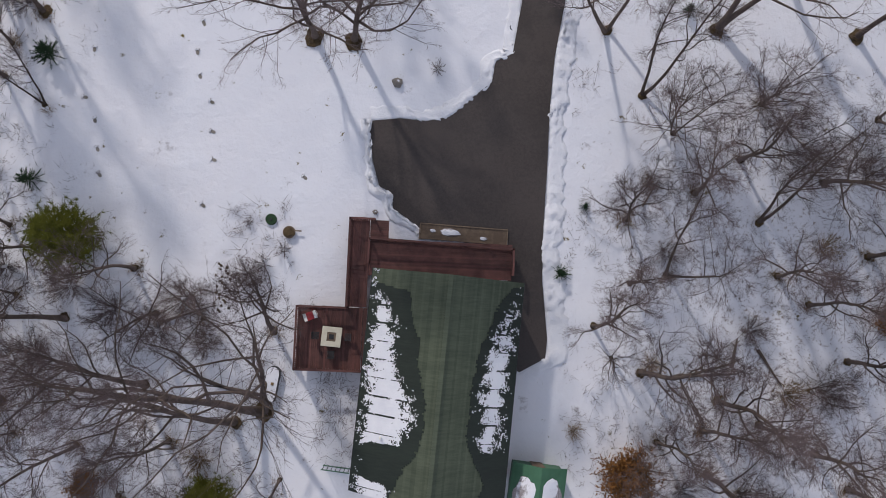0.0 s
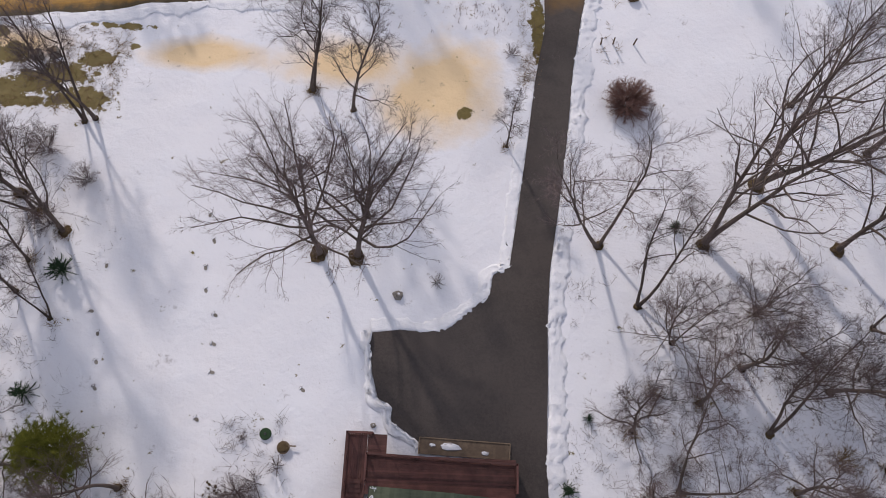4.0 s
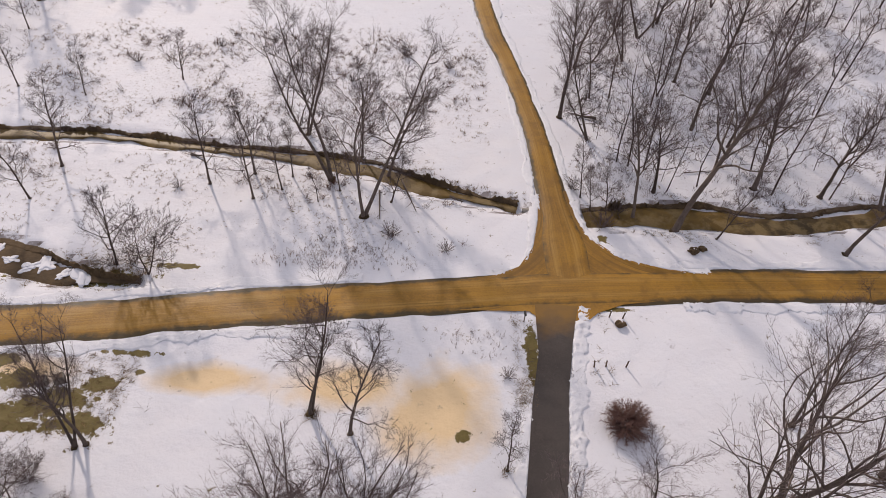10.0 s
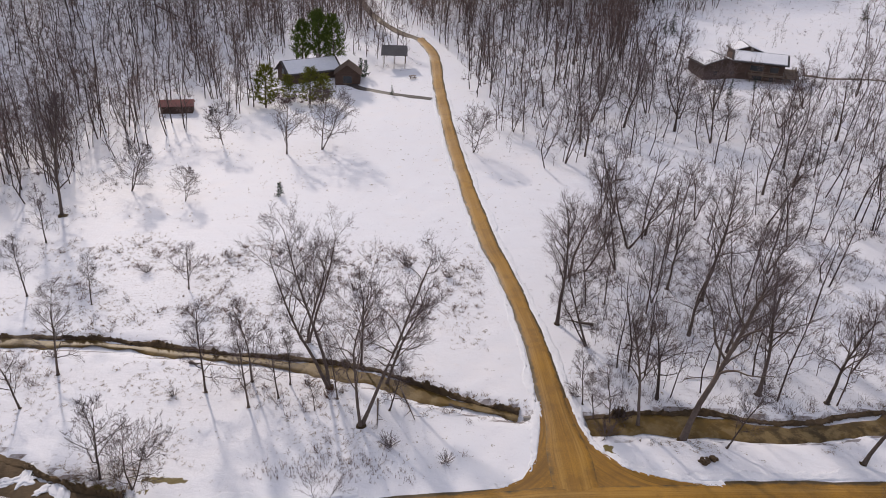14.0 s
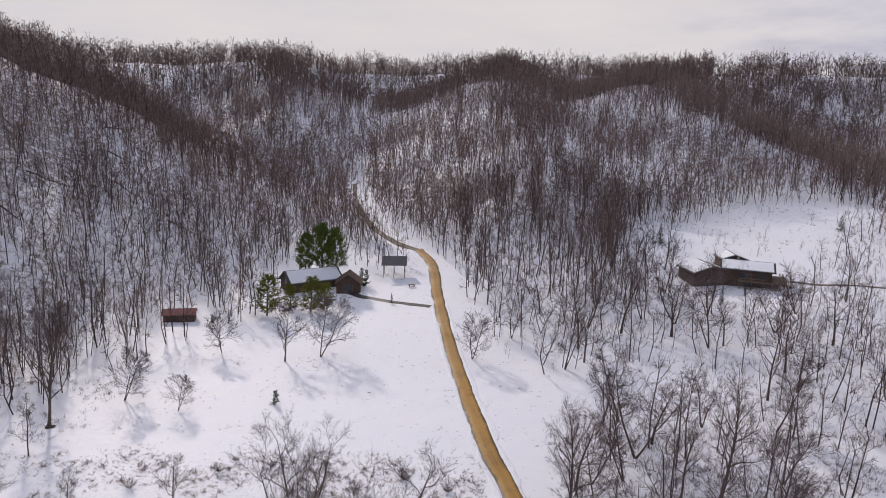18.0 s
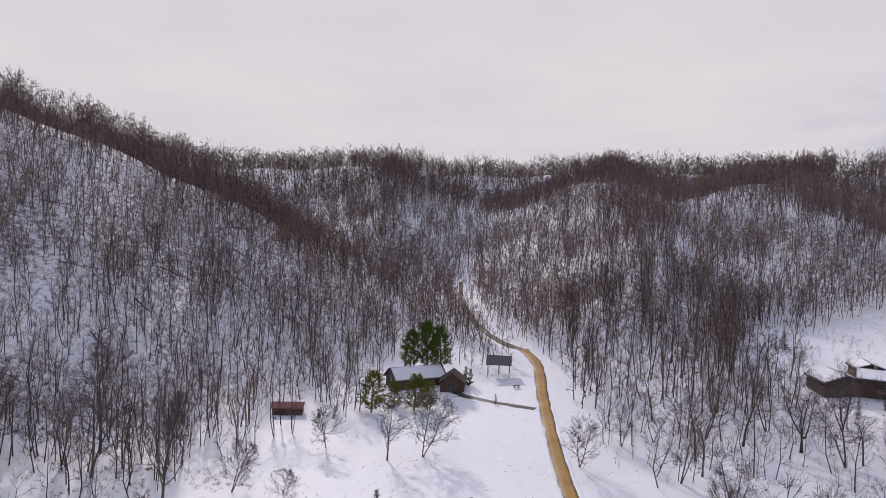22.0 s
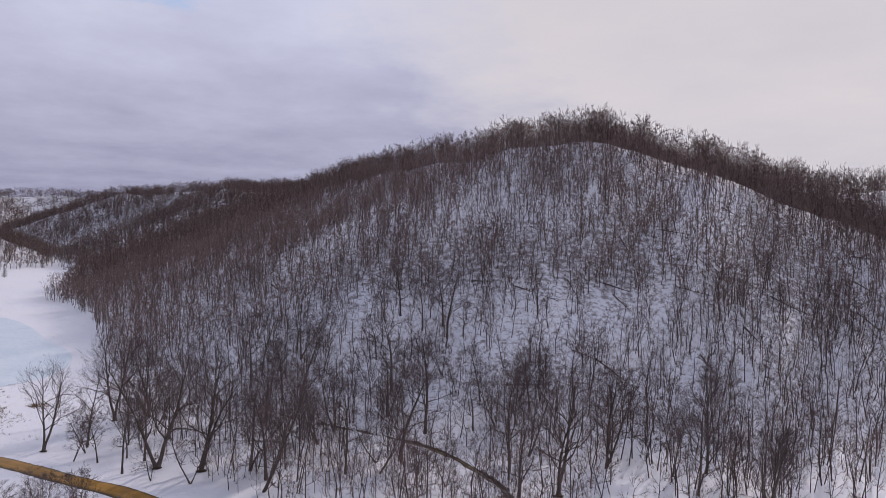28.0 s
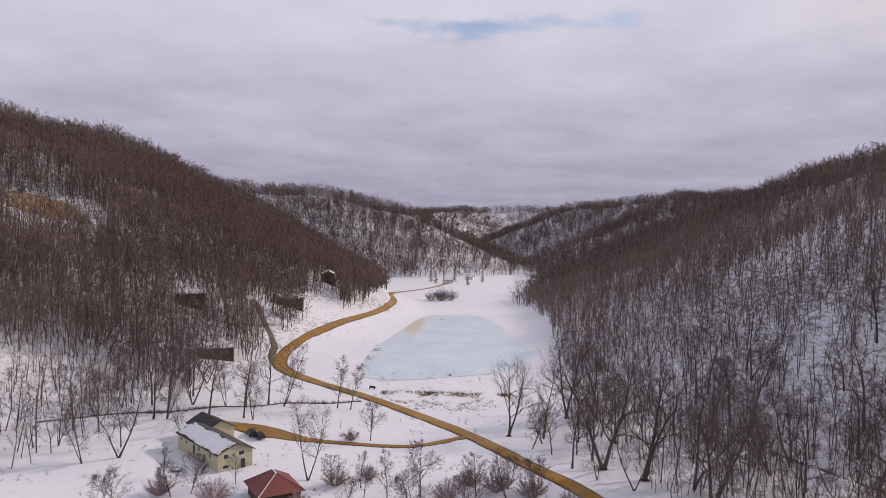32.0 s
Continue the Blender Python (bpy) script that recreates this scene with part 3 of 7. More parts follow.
def fan(name, outline, mat, label, lift, category, skirt=0.0):
    """A paved or frozen patch with the given outline, filled by triangles."""
    bm = bmesh.new()
    face = bm.faces.new([bm.verts.new((x, y, z_at(x, y) + lift)) for x, y in outline])
    if face.normal.z < 0:
        face.normal_flip()
    if skirt:
        rim_ = bm.verts[:]
        bmesh.ops.inset_region(bm, faces=bm.faces[:], thickness=skirt, use_even_offset=True)
        for v in rim_:
            v.co.z -= lift - 0.045
    bmesh.ops.triangulate(bm, faces=bm.faces[:])
    uv = bm.loops.layers.uv.new("uv")
    for f in bm.faces:
        f.normal_update()
        if f.normal.z < 0:
            f.normal_flip()
        for lo in f.loops:
            lo[uv].uv = (0.5, lo.vert.co.y)
    return tagged(part(name, bm, mat), label, category, kind="structure")


YARD = [(-3.6, 12.5), (-1.5, 12.8), (0.5, 12.7), (2.2, 13.1), (3.8, 14.6), (5.3, 15.9), (5.5, 17.5), (6.8, 18.2), (7.4, 22.4), (8.2, 28.5), (9.0, 35.4), (9.95, 41), (10.0, 47.2),
        (14.3, 47.2), (13.4, 43), (12.4, 36.9), (11.7, 30), (10.7, 22.6), (10.0, 18), (9.75, 14.2), (9.7, 9.5), (9.55, 5.2), (9.6, 1.0), (10.1, -3.2), (10.0, -4.6), (8.1, -5.7), (7.0, -5.0), (7.0, 1.2), (6.9, 4.2), (0.4, 4.6), (-1.7, 6.0), (-1.9, 7.2), (-2.8, 7.6), (-3.3, 9.3), (-3.7, 11.6)]
fan("pavement_drive", YARD, DRIVE, "dark asphalt drive and parking yard cleared of snow", 0.06, "driveway")
JUNCTION = [(-2, 49.0), (6.3, 51.0), (8.7, 52.4), (10.4, 55.5), (11.2, 60), (11.5, 64.5), (14.9, 65.5), (15.6, 60.5), (16.6, 57.6), (19.7, 54.4), (24.4, 53.0), (29, 52.6), (27, 49.2), (19.0, 47.7), (16.2, 46.4), (15.2, 45.4), (13.6, 45.2), (12.0, 45.8), (10.4, 45.3), (9.4, 46.2), (4.0, 46.0), (-2, 45.6)]
fan("road_junction", JUNCTION, CHURNED, "churned ochre dirt where the roads meet", 0.17, "road", 0.9)
lake_edge = spline(LAKE + LAKE[:1], 6.0)
fan("water_pond", [(x, y) for x, y, _ in lake_edge[:-1]], ICE, "frozen pond with pale blue ice", 0.03, "pond")
for k, c in enumerate(CREEKS):
    p = [(x, y, w * 0.85) for x, y, w in c]
    ob = ribbon("water_creek", p, MUD if k == 2 else CREEK, "shallow brown creek between undercut snowy banks", lift=-0.34, seed=20 + k, wave=0.55, category="creek")


def bank(name, line, offset, mat, label, category, wide, tall, seed, sides=(-1, 1), lift=0.0, step=0.22, broken=0.0):
    """A heaped, crumbled ridge along one or both edges of a line, one mesh a side."""
    rng = np.random.default_rng(seed)
    p = spline(line, step)
    d = np.gradient(p[:, :2], axis=0)
    d /= np.linalg.norm(d, axis=1)[:, None] + 1e-9
    side = np.stack([-d[:, 1], d[:, 0]], 1)
    n, m = len(p), 9

    def rough(k):
        r = rng.normal(0, 1, n + 2 * k)
        return np.convolve(r, np.ones(2 * k + 1) / math.sqrt(2 * k + 1), "valid")[:n]

    vs, fs = [], []
    for s in sides:
        out_, in_ = wide * (1 + 0.22 * rough(6)), 0.05 * rough(0) + 0.09 * rough(7)
        high = tall * np.clip(0.75 + 0.3 * rough(4) + 0.2 * rough(14), 0.1, 1.8)
        if broken:
            high = high * np.clip(0.7 + broken * rough(9), 0.0, 1.0)
        base = sum(len(v) for v in vs)
        for k in range(m):
            u = k / (m - 1)
            o = p[:, 2] + offset + in_ * (1 - u) + out_ * u
            q = p[:, :2] + side * (s * o)[:, None]
            prof = math.sin(math.pi * min(1, u ** 0.55)) if 0 < k < m - 1 else 0.0
            z = height(q[:, 0], q[:, 1]) + lift + high * prof * (1 + 0.55 * rough(0) + 0.25 * rough(2)) - (0.12 if k == 0 else 0.16 if k == m - 1 else 0.0)
            vs.append(np.column_stack([q + rng.normal(0, 0.05, q.shape), z]))
        i = base + (np.arange(m - 1)[:, None] * n + np.arange(n - 1)[None]).ravel()
        f = np.stack([i, i + n, i + n + 1, i + 1], 1)
        fs.append(f if s < 0 else f[:, ::-1])
    ob = mesh_np(name, np.concatenate(vs), np.concatenate(fs), mat, smooth=True)
    return tagged(ob, label, category, kind="stuff")


def outline_line(points):
    return [(x, y, 0.0) for x, y in points]


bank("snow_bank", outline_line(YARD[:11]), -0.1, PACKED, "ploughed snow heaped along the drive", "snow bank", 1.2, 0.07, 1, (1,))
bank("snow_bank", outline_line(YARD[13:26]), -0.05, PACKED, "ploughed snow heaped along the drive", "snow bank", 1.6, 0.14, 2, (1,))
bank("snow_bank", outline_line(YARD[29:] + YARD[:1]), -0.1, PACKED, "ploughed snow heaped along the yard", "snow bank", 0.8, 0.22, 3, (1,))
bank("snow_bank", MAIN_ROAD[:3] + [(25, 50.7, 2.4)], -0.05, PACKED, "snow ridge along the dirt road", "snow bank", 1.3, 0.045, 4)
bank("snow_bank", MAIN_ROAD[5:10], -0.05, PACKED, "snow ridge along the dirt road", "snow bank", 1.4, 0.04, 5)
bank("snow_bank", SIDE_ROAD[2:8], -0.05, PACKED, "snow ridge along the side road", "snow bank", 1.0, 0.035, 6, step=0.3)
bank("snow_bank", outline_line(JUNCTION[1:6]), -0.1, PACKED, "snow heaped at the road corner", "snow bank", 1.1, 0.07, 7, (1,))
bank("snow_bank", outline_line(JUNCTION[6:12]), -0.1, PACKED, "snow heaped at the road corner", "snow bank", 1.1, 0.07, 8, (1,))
for k, c in enumerate(CREEKS[:3]):
    bank("creek_bank", c, -0.35, MUD, "dark undercut earth bank of the creek", "creek bank", 0.8, 0.42, 30 + k, (1,), lift=-0.3, broken=0.9)
bank("creek_bank", CREEKS[3], -0.3, MUD, "dark undercut earth bank of the creek", "creek bank", 0.9, 0.3, 40, (1,), lift=-0.3, step=0.4, broken=0.9)


# ---------------------------------------------------------------- trees
class Wood:
    """Collects tapered branches as tubes and spikes."""

    def __init__(self):
        self.v, self.f, self.n = [], [], 0

    def tube(self, pts, radii, sides):
        pts = np.asarray(pts, float)
        d = np.gradient(pts, axis=0)
        d /= np.linalg.norm(d, axis=1)[:, None] + 1e-9
        ref = np.where(np.abs(d[:, 2:3]) > 0.9, [[1.0, 0, 0]], [[0, 0, 1.0]])
        a = np.cross(d, ref)
        a /= np.linalg.norm(a, axis=1)[:, None] + 1e-9
        b = np.cross(d, a)
        ang = np.arange(sides) / sides * 2 * math.pi
        ring = pts[:, None] + np.asarray(radii)[:, None, None] * (np.cos(ang)[None, :, None] * a[:, None] + np.sin(ang)[None, :, None] * b[:, None])
        m = len(pts)
        i = self.n + (np.arange(m - 1)[:, None] * sides + np.arange(sides)[None])
        j = self.n + (np.arange(m - 1)[:, None] * sides + (np.arange(sides)[None] + 1) % sides)
        self.f += [np.stack([i, j, j + sides], -1).reshape(-1, 3), np.stack([i, j + sides, i + sides], -1).reshape(-1, 3)]
        self.v.append(ring.reshape(-1, 3))
        self.n += m * sides

    def blades(self, p, q, width, rng):
        """Many slim flat slivers from p to q, widest near the foot."""
        d = q - p
        s = np.cross(d, rng.normal(size=d.shape))
        s /= np.linalg.norm(s, axis=1)[:, None] + 1e-9
        wv = s * np.asarray(width).reshape(-1, 1) * 0.5
        m = len(p)
        self.v.append(np.stack([p - wv, p + wv, q], 1).reshape(-1, 3))
        self.f.append(self.n + np.arange(m * 3).reshape(-1, 3))
        self.n += m * 3

    def done(self):
        return np.concatenate(self.v), np.concatenate(self.f)


def bend(rng, p, d, length, segs, up, wild):
    """A branch that wanders and turns up."""
    pts = [np.array(p, float)]
    d = np.array(d, float)
    for _ in range(segs):
        d = d + np.array([0, 0, up]) + rng.normal(0, wild, 3)
        d /= np.linalg.norm(d)
        pts.append(pts[-1] + d * length / segs)
    return np.array(pts)


def along(pts, s):
    s = s * (len(pts) - 1)
    i = min(int(s), len(pts) - 2)
    return pts[i] + (pts[i + 1] - pts[i]) * (s - i), (pts[i + 1] - pts[i]) / (np.linalg.norm(pts[i + 1] - pts[i]) + 1e-9)


def turned(rng, d, angle):
    side = np.cross(d, rng.normal(size=3))
    side /= np.linalg.norm(side) + 1e-9
    return d * math.cos(angle) + side * math.sin(angle)


def grow(seed, tall, bare, spread, limbs, subs, sprays, stems=1, lean=0.03, twig=1.0, thick=1.0, sides=6, width=0.022, open_top=0.5, fine=3, hull=None, up=0.55):
    """A leafless tree: returns the wood (trunk and limbs) and the crown (branchlets and twigs) as two meshes."""
    rng = np.random.default_rng(seed)
    wood, crown = Wood(), Wood()
    P, Q, Wd = [], [], []

    def room(p, d):
        """How far a branch may reach before it leaves the rounded crown."""
        if not hull:
            return 1e9
        k = 1 / (np.array([hull[1], hull[1], hull[2]]) * tall)
        o, e = (np.asarray(p) - (0, 0, hull[0] * tall)) * k, np.asarray(d) / np.linalg.norm(d) * k
        b, c = o @ e, o @ o - 1
        if c > -0.05:
            return 0.2 * tall
        return max(0.07 * tall, (-b + math.sqrt(max(0.0, b * b - (e @ e) * c))) / (e @ e))

    for stem in range(stems):
        a0 = rng.uniform(0, 6.28) + stem * 6.28 / max(1, stems)
        out = 0.0 if stems == 1 else rng.uniform(0.22, 0.42)
        d0 = np.array([math.cos(a0) * (out + lean), math.sin(a0) * (out + lean), 1.0])
        tall_k = tall * (1 if stem == 0 else rng.uniform(0.75, 1.0))
        r0 = tall_k * 0.0135 * thick / math.sqrt(stems)
        trunk = bend(rng, (0, 0, -0.3), d0 / np.linalg.norm(d0), tall_k * 0.94, 9, 0.05, 0.06)
        tr = r0 * np.linspace(1.0, 0.0, 10) ** 0.75 + 0.012
        tr[0] *= 1.35
        wood.tube(trunk, tr, sides)
        az = rng.uniform(0, 6.28)
        for k in range(limbs):
            s = bare + (0.97 - bare) * ((k + rng.uniform(0, 0.8)) / limbs)
            p, d = along(trunk, s)
            az += 2.4 + rng.normal(0, 0.4)
            rise = up + open_top * 1.2 * s + rng.normal(0, 0.2)
            ld = np.array([math.cos(az), math.sin(az), rise])
            ll = tall * spread * (1.15 - 0.75 * (s - bare) / (1.001 - bare)) * rng.uniform(0.75, 1.15)
            if hull:
                ll = min(room(p, ld) * rng.uniform(0.82, 1.0), 0.55 * tall)
            limb = bend(rng, p, ld / np.linalg.norm(ld), ll, 5, 0.06, 0.22)
            lr = max(0.022, r0 * (1 - s) ** 0.6 * 0.55)
            wood.tube(limb, lr * np.linspace(1, 0.18, 6) + 0.008, max(3, sides - 2))
            for j in range(subs):
                s2 = 0.22 + 0.76 * (j + rng.uniform(0, 0.9)) / subs
                p2, d2 = along(limb, s2)
                sd = turned(rng, d2, rng.uniform(0.45, 0.95))
                sub = bend(rng, p2, sd, min(ll * (0.62 - 0.34 * s2) * rng.uniform(0.7, 1.2), room(p2, sd)), 3, 0.05, 0.24)
                crown.tube(sub, (lr * 0.26 * (1 - 0.6 * s2) + 0.006) * np.linspace(1, 0.35, 4), 3)
                for i in range(sprays):
                    p3, d3 = along(sub, 0.15 + 0.85 * (i + rng.uniform(0, 0.9)) / sprays)
                    d4 = turned(rng, d3, rng.uniform(0.3, 0.9)) + (0, 0, 0.15)
                    l3 = twig * tall * 0.055 * rng.uniform(0.5, 1.3)
                    q3 = p3 + d4 * l3
                    m3 = p3 + (q3 - p3) * 0.5 + rng.normal(0, 0.09 * l3, 3)
                    P.append(p3), Q.append(p3 + (m3 - p3) * 1.25), Wd.append(width)
                    P.append(m3), Q.append(q3), Wd.append(width * 0.7)
                    for _ in range(fine):
                        s4 = rng.uniform(0.25, 0.8)
                        p4 = p3 + (m3 - p3) * s4 * 2 if s4 < 0.5 else m3 + (q3 - m3) * (s4 - 0.5) * 2
                        P.append(p4), Q.append(p4 + turned(rng, d4, rng.uniform(0.35, 0.8)) * l3 * rng.uniform(0.4, 0.75)), Wd.append(width * 0.7)
    crown.blades(np.array(P), np.array(Q), np.array(Wd), rng)
    return wood.done(), crown.done()


def tree_thing(name, seed, label, mats=(None, None), mound=0.0, **shape):
    (wv, wf), (cv, cf) = grow(seed, **shape)
    root = thing(name, pose(0, 0, -400), label, "tree")
    mesh_np("trunk", wv, wf, mats[0] or BARK, root, smooth=True)
    mesh_np("crown", cv, cf, mats[1] or TWIG, root)
    if mound:
        part("root_litter", lump(bmesh.new(), (mound, mound * 0.9, mound * 0.3), (0.1 * mound, -0.1 * mound, 0), seed, 0.45, 3), LITTER, root, "thawed ring of leaves and grass")
    return root


def evergreen(name, seed, label, tall, wide, mat, tiers=16, per=9, tuft=26, loose=0.25):
    """A conifer: a trunk and whorls of drooping boughs set with needle sprays."""
    rng = np.random.default_rng(seed)
    trunk, bough = Wood(), Wood()
    line = bend(rng, (0, 0, -0.2), (0, 0, 1.0), tall, 6, 0.05, 0.015)
    trunk.tube(line, tall * 0.016 * np.linspace(1, 0.08, 7) + 0.01, 6)
    P, Q, Wd = [], [], []
    for k in range(tiers):
        s = 0.08 + 0.9 * k / tiers
        for j in range(per):
            a = rng.uniform(0, 6.28)
            ln = wide * (1 - s) ** 0.8 * rng.uniform(1 - loose * 1.6, 1 + loose * 0.6) + 0.12
            p, _ = along(line, s)
            b = bend(rng, p, (math.cos(a), math.sin(a), 0.25 * s + 0.05), ln, 3, 0.02, 0.08)
            bough.tube(b, np.linspace(0.02, 0.006, 4), 3)
            m = max(8, int(1.6 * tuft * ln / wide + 6))
            for _ in range(m):
                p3, d3 = along(b, rng.uniform(0.15, 1.0))
                q = p3 + (turned(rng, d3, rng.uniform(0.4, 1.3)) + (0, 0, -0.12)) * rng.uniform(0.12, 0.3) * (0.4 + tall / 14)
                P.append(p3), Q.append(q), Wd.append(0.085 * (0.4 + tall / 12))
    bough.blades(np.array(P), np.array(Q), np.array(Wd), rng)
    root = thing(name, pose(0, 0, -400), label, "conifer")
    mesh_np("trunk", *trunk.done(), BARK, root, smooth=True)
    mesh_np("foliage", *bough.done(), mat, root)
    return root


def pine_round(name, seed, label, tall, wide, mat, low=0.1, boughs=130, clumps=4, needles=13, long=0.32, width=0.11):
    """A loose pine with a rounded head: boughs that end in tufts of long needles."""
    rng = np.random.default_rng(seed)
    trunk, bough = Wood(), Wood()
    line = bend(rng, (0, 0, -0.2), (0, 0, 1.0), tall * 0.97, 6, 0.05, 0.02)
    trunk.tube(line, tall * 0.015 * np.linspace(1, 0.1, 7) + 0.01, 6)
    P, Q, Wd = [], [], []
    for k in range(boughs):
        s = low + (0.96 - low) * (k + rng.uniform(0, 1)) / boughs
        h = (s - low * 0.3) / (1.04 - low * 0.3)
        ln = wide * (math.sin(math.pi * h ** 0.72) ** 0.8) * rng.uniform(0.55, 1.08) + 0.15
        a = k * 2.4 + rng.normal(0, 0.4)
        p, _ = along(line, s)
        b = bend(rng, p, (math.cos(a), math.sin(a), 0.15 + 0.5 * s), ln, 3, 0.06, 0.1)
        bough.tube(b, np.linspace(0.035, 0.01, 4), 3)
        for j in range(clumps):
            c, d = along(b, 1.0 - 0.62 * (j + rng.uniform(0, 0.8)) / clumps)
            c = c + rng.normal(0, 0.16, 3)
            for _ in range(needles):
                P.append(c), Q.append(c + (rng.normal(0, 1, 3) + d * 0.7 + (0, 0, 0.25)) * long * rng.uniform(0.6, 1.2)), Wd.append(width)
    bough.blades(np.array(P), np.array(Q), np.array(Wd), rng)
    root = thing(name, pose(0, 0, -400), label, "conifer")
    mesh_np("trunk", *trunk.done(), BARK, root, smooth=True)
    mesh_np("foliage", *bough.done(), mat, root)
    return root


def bush(name, seed, label, tall, wide, stems, mat, leaves=None, category="shrub", twigs_each=14, width=0.024, flare=0.85):
    """A shrub whose stems fan out to a domed outline."""
    rng = np.random.default_rng(seed)
    stem_w, twigs = Wood(), Wood()
    P, Q, Wd = [], [], []
    for _ in range(stems):
        a, o = rng.uniform(0, 6.28), flare * math.sqrt(rng.uniform(0, 1))
        d = np.array([math.cos(a) * math.sin(o), math.sin(a) * math.sin(o), math.cos(o)])
        ln = 0.86 / math.hypot(math.sin(o) / wide, math.cos(o) / tall) * rng.uniform(0.75, 1.05)
        b = bend(rng, (math.cos(a) * 0.06 * wide, math.sin(a) * 0.06 * wide, -0.1), d, ln, 4, 0.02, 0.10)
        stem_w.tube(b, np.linspace(0.016, 0.004, 5), 3)
        for _ in range(twigs_each):
            p, dd = along(b, rng.uniform(0.3, 1.0))
            P.append(p), Q.append(p + turned(rng, dd, rng.uniform(0.4, 1.2)) * tall * rng.uniform(0.06, 0.16)), Wd.append(width)
    twigs.blades(np.array(P), np.array(Q), np.array(Wd), rng)
    root = thing(name, pose(0, 0, -400), label, category)
    mesh_np("woody_base", *stem_w.done(), mat, root, smooth=True)
    mesh_np("crown", *twigs.done(), mat, root)
    if leaves:
        lw = Wood()
        t = rng.integers(0, len(P), 5000)
        p0 = np.array(Q)[t] * rng.uniform(0.45, 1.0, (5000, 1)) + rng.normal(0, 0.12, (5000, 3))
        lw.blades(p0, p0 + rng.normal(0, 0.13, (5000, 3)), np.full(5000, 0.1), rng)
        mesh_np("leaves", *lw.done(), leaves, root)
    return root


def remove(root):
    for o in (*root.children_recursive, root):
        bpy.data.objects.remove(o)


# kinds of tree: near ones with fine twigs, mid-distance ones with fewer and stouter twigs
KINDS = {
    "broad": [tree_thing("broad_tree", 11 + k, "", tall=20.0, bare=0.16, spread=0.36, limbs=24, subs=12, sprays=13, stems=1, twig=0.62, lean=0.03, width=0.017, thick=0.9, open_top=0.7, hull=(0.56, 0.36, 0.43), fine=4, mound=0.75, up=1.25) for k in range(2)],
    "tall": [tree_thing("tall_tree", 31 + k, "", tall=20.0, bare=0.34, spread=0.30, limbs=18 - 5 * (k % 2), subs=10, sprays=9, stems=1 + k % 2, twig=0.8, lean=0.05, width=0.02, hull=(0.62, 0.24, 0.38), fine=4, mound=0.5, up=0.85) for k in range(4)],
    "scrub": [tree_thing("scrub_tree", 151 + k, "", tall=8.0, bare=0.08, spread=0.42, limbs=13, subs=8, sprays=7, stems=1 + k % 3, twig=1.0, lean=0.12, width=0.018, thick=0.75, fine=3, mound=0.2, hull=(0.5, 0.42, 0.52)) for k in range(4)],
    "slim": [tree_thing("slim_tree", 51 + k, "", tall=12.0, bare=0.2, spread=0.27, thick=0.75, limbs=14, subs=8, sprays=8, stems=1, twig=1.0, lean=0.08, width=0.022, open_top=0.8, fine=4, mound=0.24) for k in range(3)],
    "orchard": [tree_thing("orchard_tree", 71 + k, "", tall=10.0, bare=0.18, spread=0.55, limbs=15, subs=10, sprays=9, stems=1 + k, twig=0.75, lean=0.1, width=0.03, open_top=0.3, fine=4, hull=(0.55, 0.5, 0.45)) for k in range(2)],
    "wood": [tree_thing("wood_tree", 91 + k, "", tall=20.0, bare=0.26, spread=0.30, limbs=14, subs=7, sprays=6, stems=1 + (k % 2), twig=1.15, lean=0.06, width=0.042, sides=5, hull=(0.6, 0.27, 0.4), up=0.75) for k in range(4)],
    "oak": [tree_thing("oak_tree", 111 + k, "", tall=22.0, bare=0.25, spread=0.42, limbs=14, subs=7, sprays=6, stems=2, twig=1.0, lean=0.03, thick=1.5, hull=(0.58, 0.42, 0.42), up=0.8, width=0.028, sides=6, fine=3, mound=0.8) for k in range(2)],
}
LABELS = {
    "broad": "wide-crowned leafless tree with fine grey-brown twigs on snow",
    "tall": "tall leafless tree with bare grey-brown limbs in snow",
    "scrub": "low crooked leafless tree with tangled twigs in snow",
    "slim": "slender young leafless tree standing in snow",
    "orchard": "low spreading leafless tree with crooked limbs in snow",
    "wood": "tall straight leafless woodland tree rising from snow",
    "oak": "massive leafless oak with thick forking limbs in snow",
}
BASE_TALL = {"broad": 20.0, "tall": 20.0, "slim": 12.0, "scrub": 8.0, "orchard": 10.0, "wood": 20.0, "oak": 22.0}
tree_rng = random.Random(5)
TREE_SPOTS = []


def plant(kind, x, y, tall, lean=0.0, toward=0.0, wide=1.0, group=""):
    """A copy of one of the kinds, leaning some degrees towards a bearing (degrees from +x)."""
    src = tree_rng.choice(KINDS[kind])
    k = tall / BASE_TALL[kind]
    m = Matrix.Translation((x, y, float(ground_z(x, y)) + 0.02))
    if lean:
        ax = Vector((-math.sin(radians(toward)), math.cos(radians(toward)), 0))
        m = m @ Matrix.Rotation(radians(lean), 4, ax)
    m = m @ Matrix.Rotation(tree_rng.uniform(0, 6.28), 4, "Z")
    ob = copy_thing(src, m)
    ob.matrix_basis = m @ Matrix.Diagonal((k * wide, k * wide, k, 1))
    TREE_SPOTS.append((x, y))
    return tagged(ob, LABELS[kind], "tree", group)


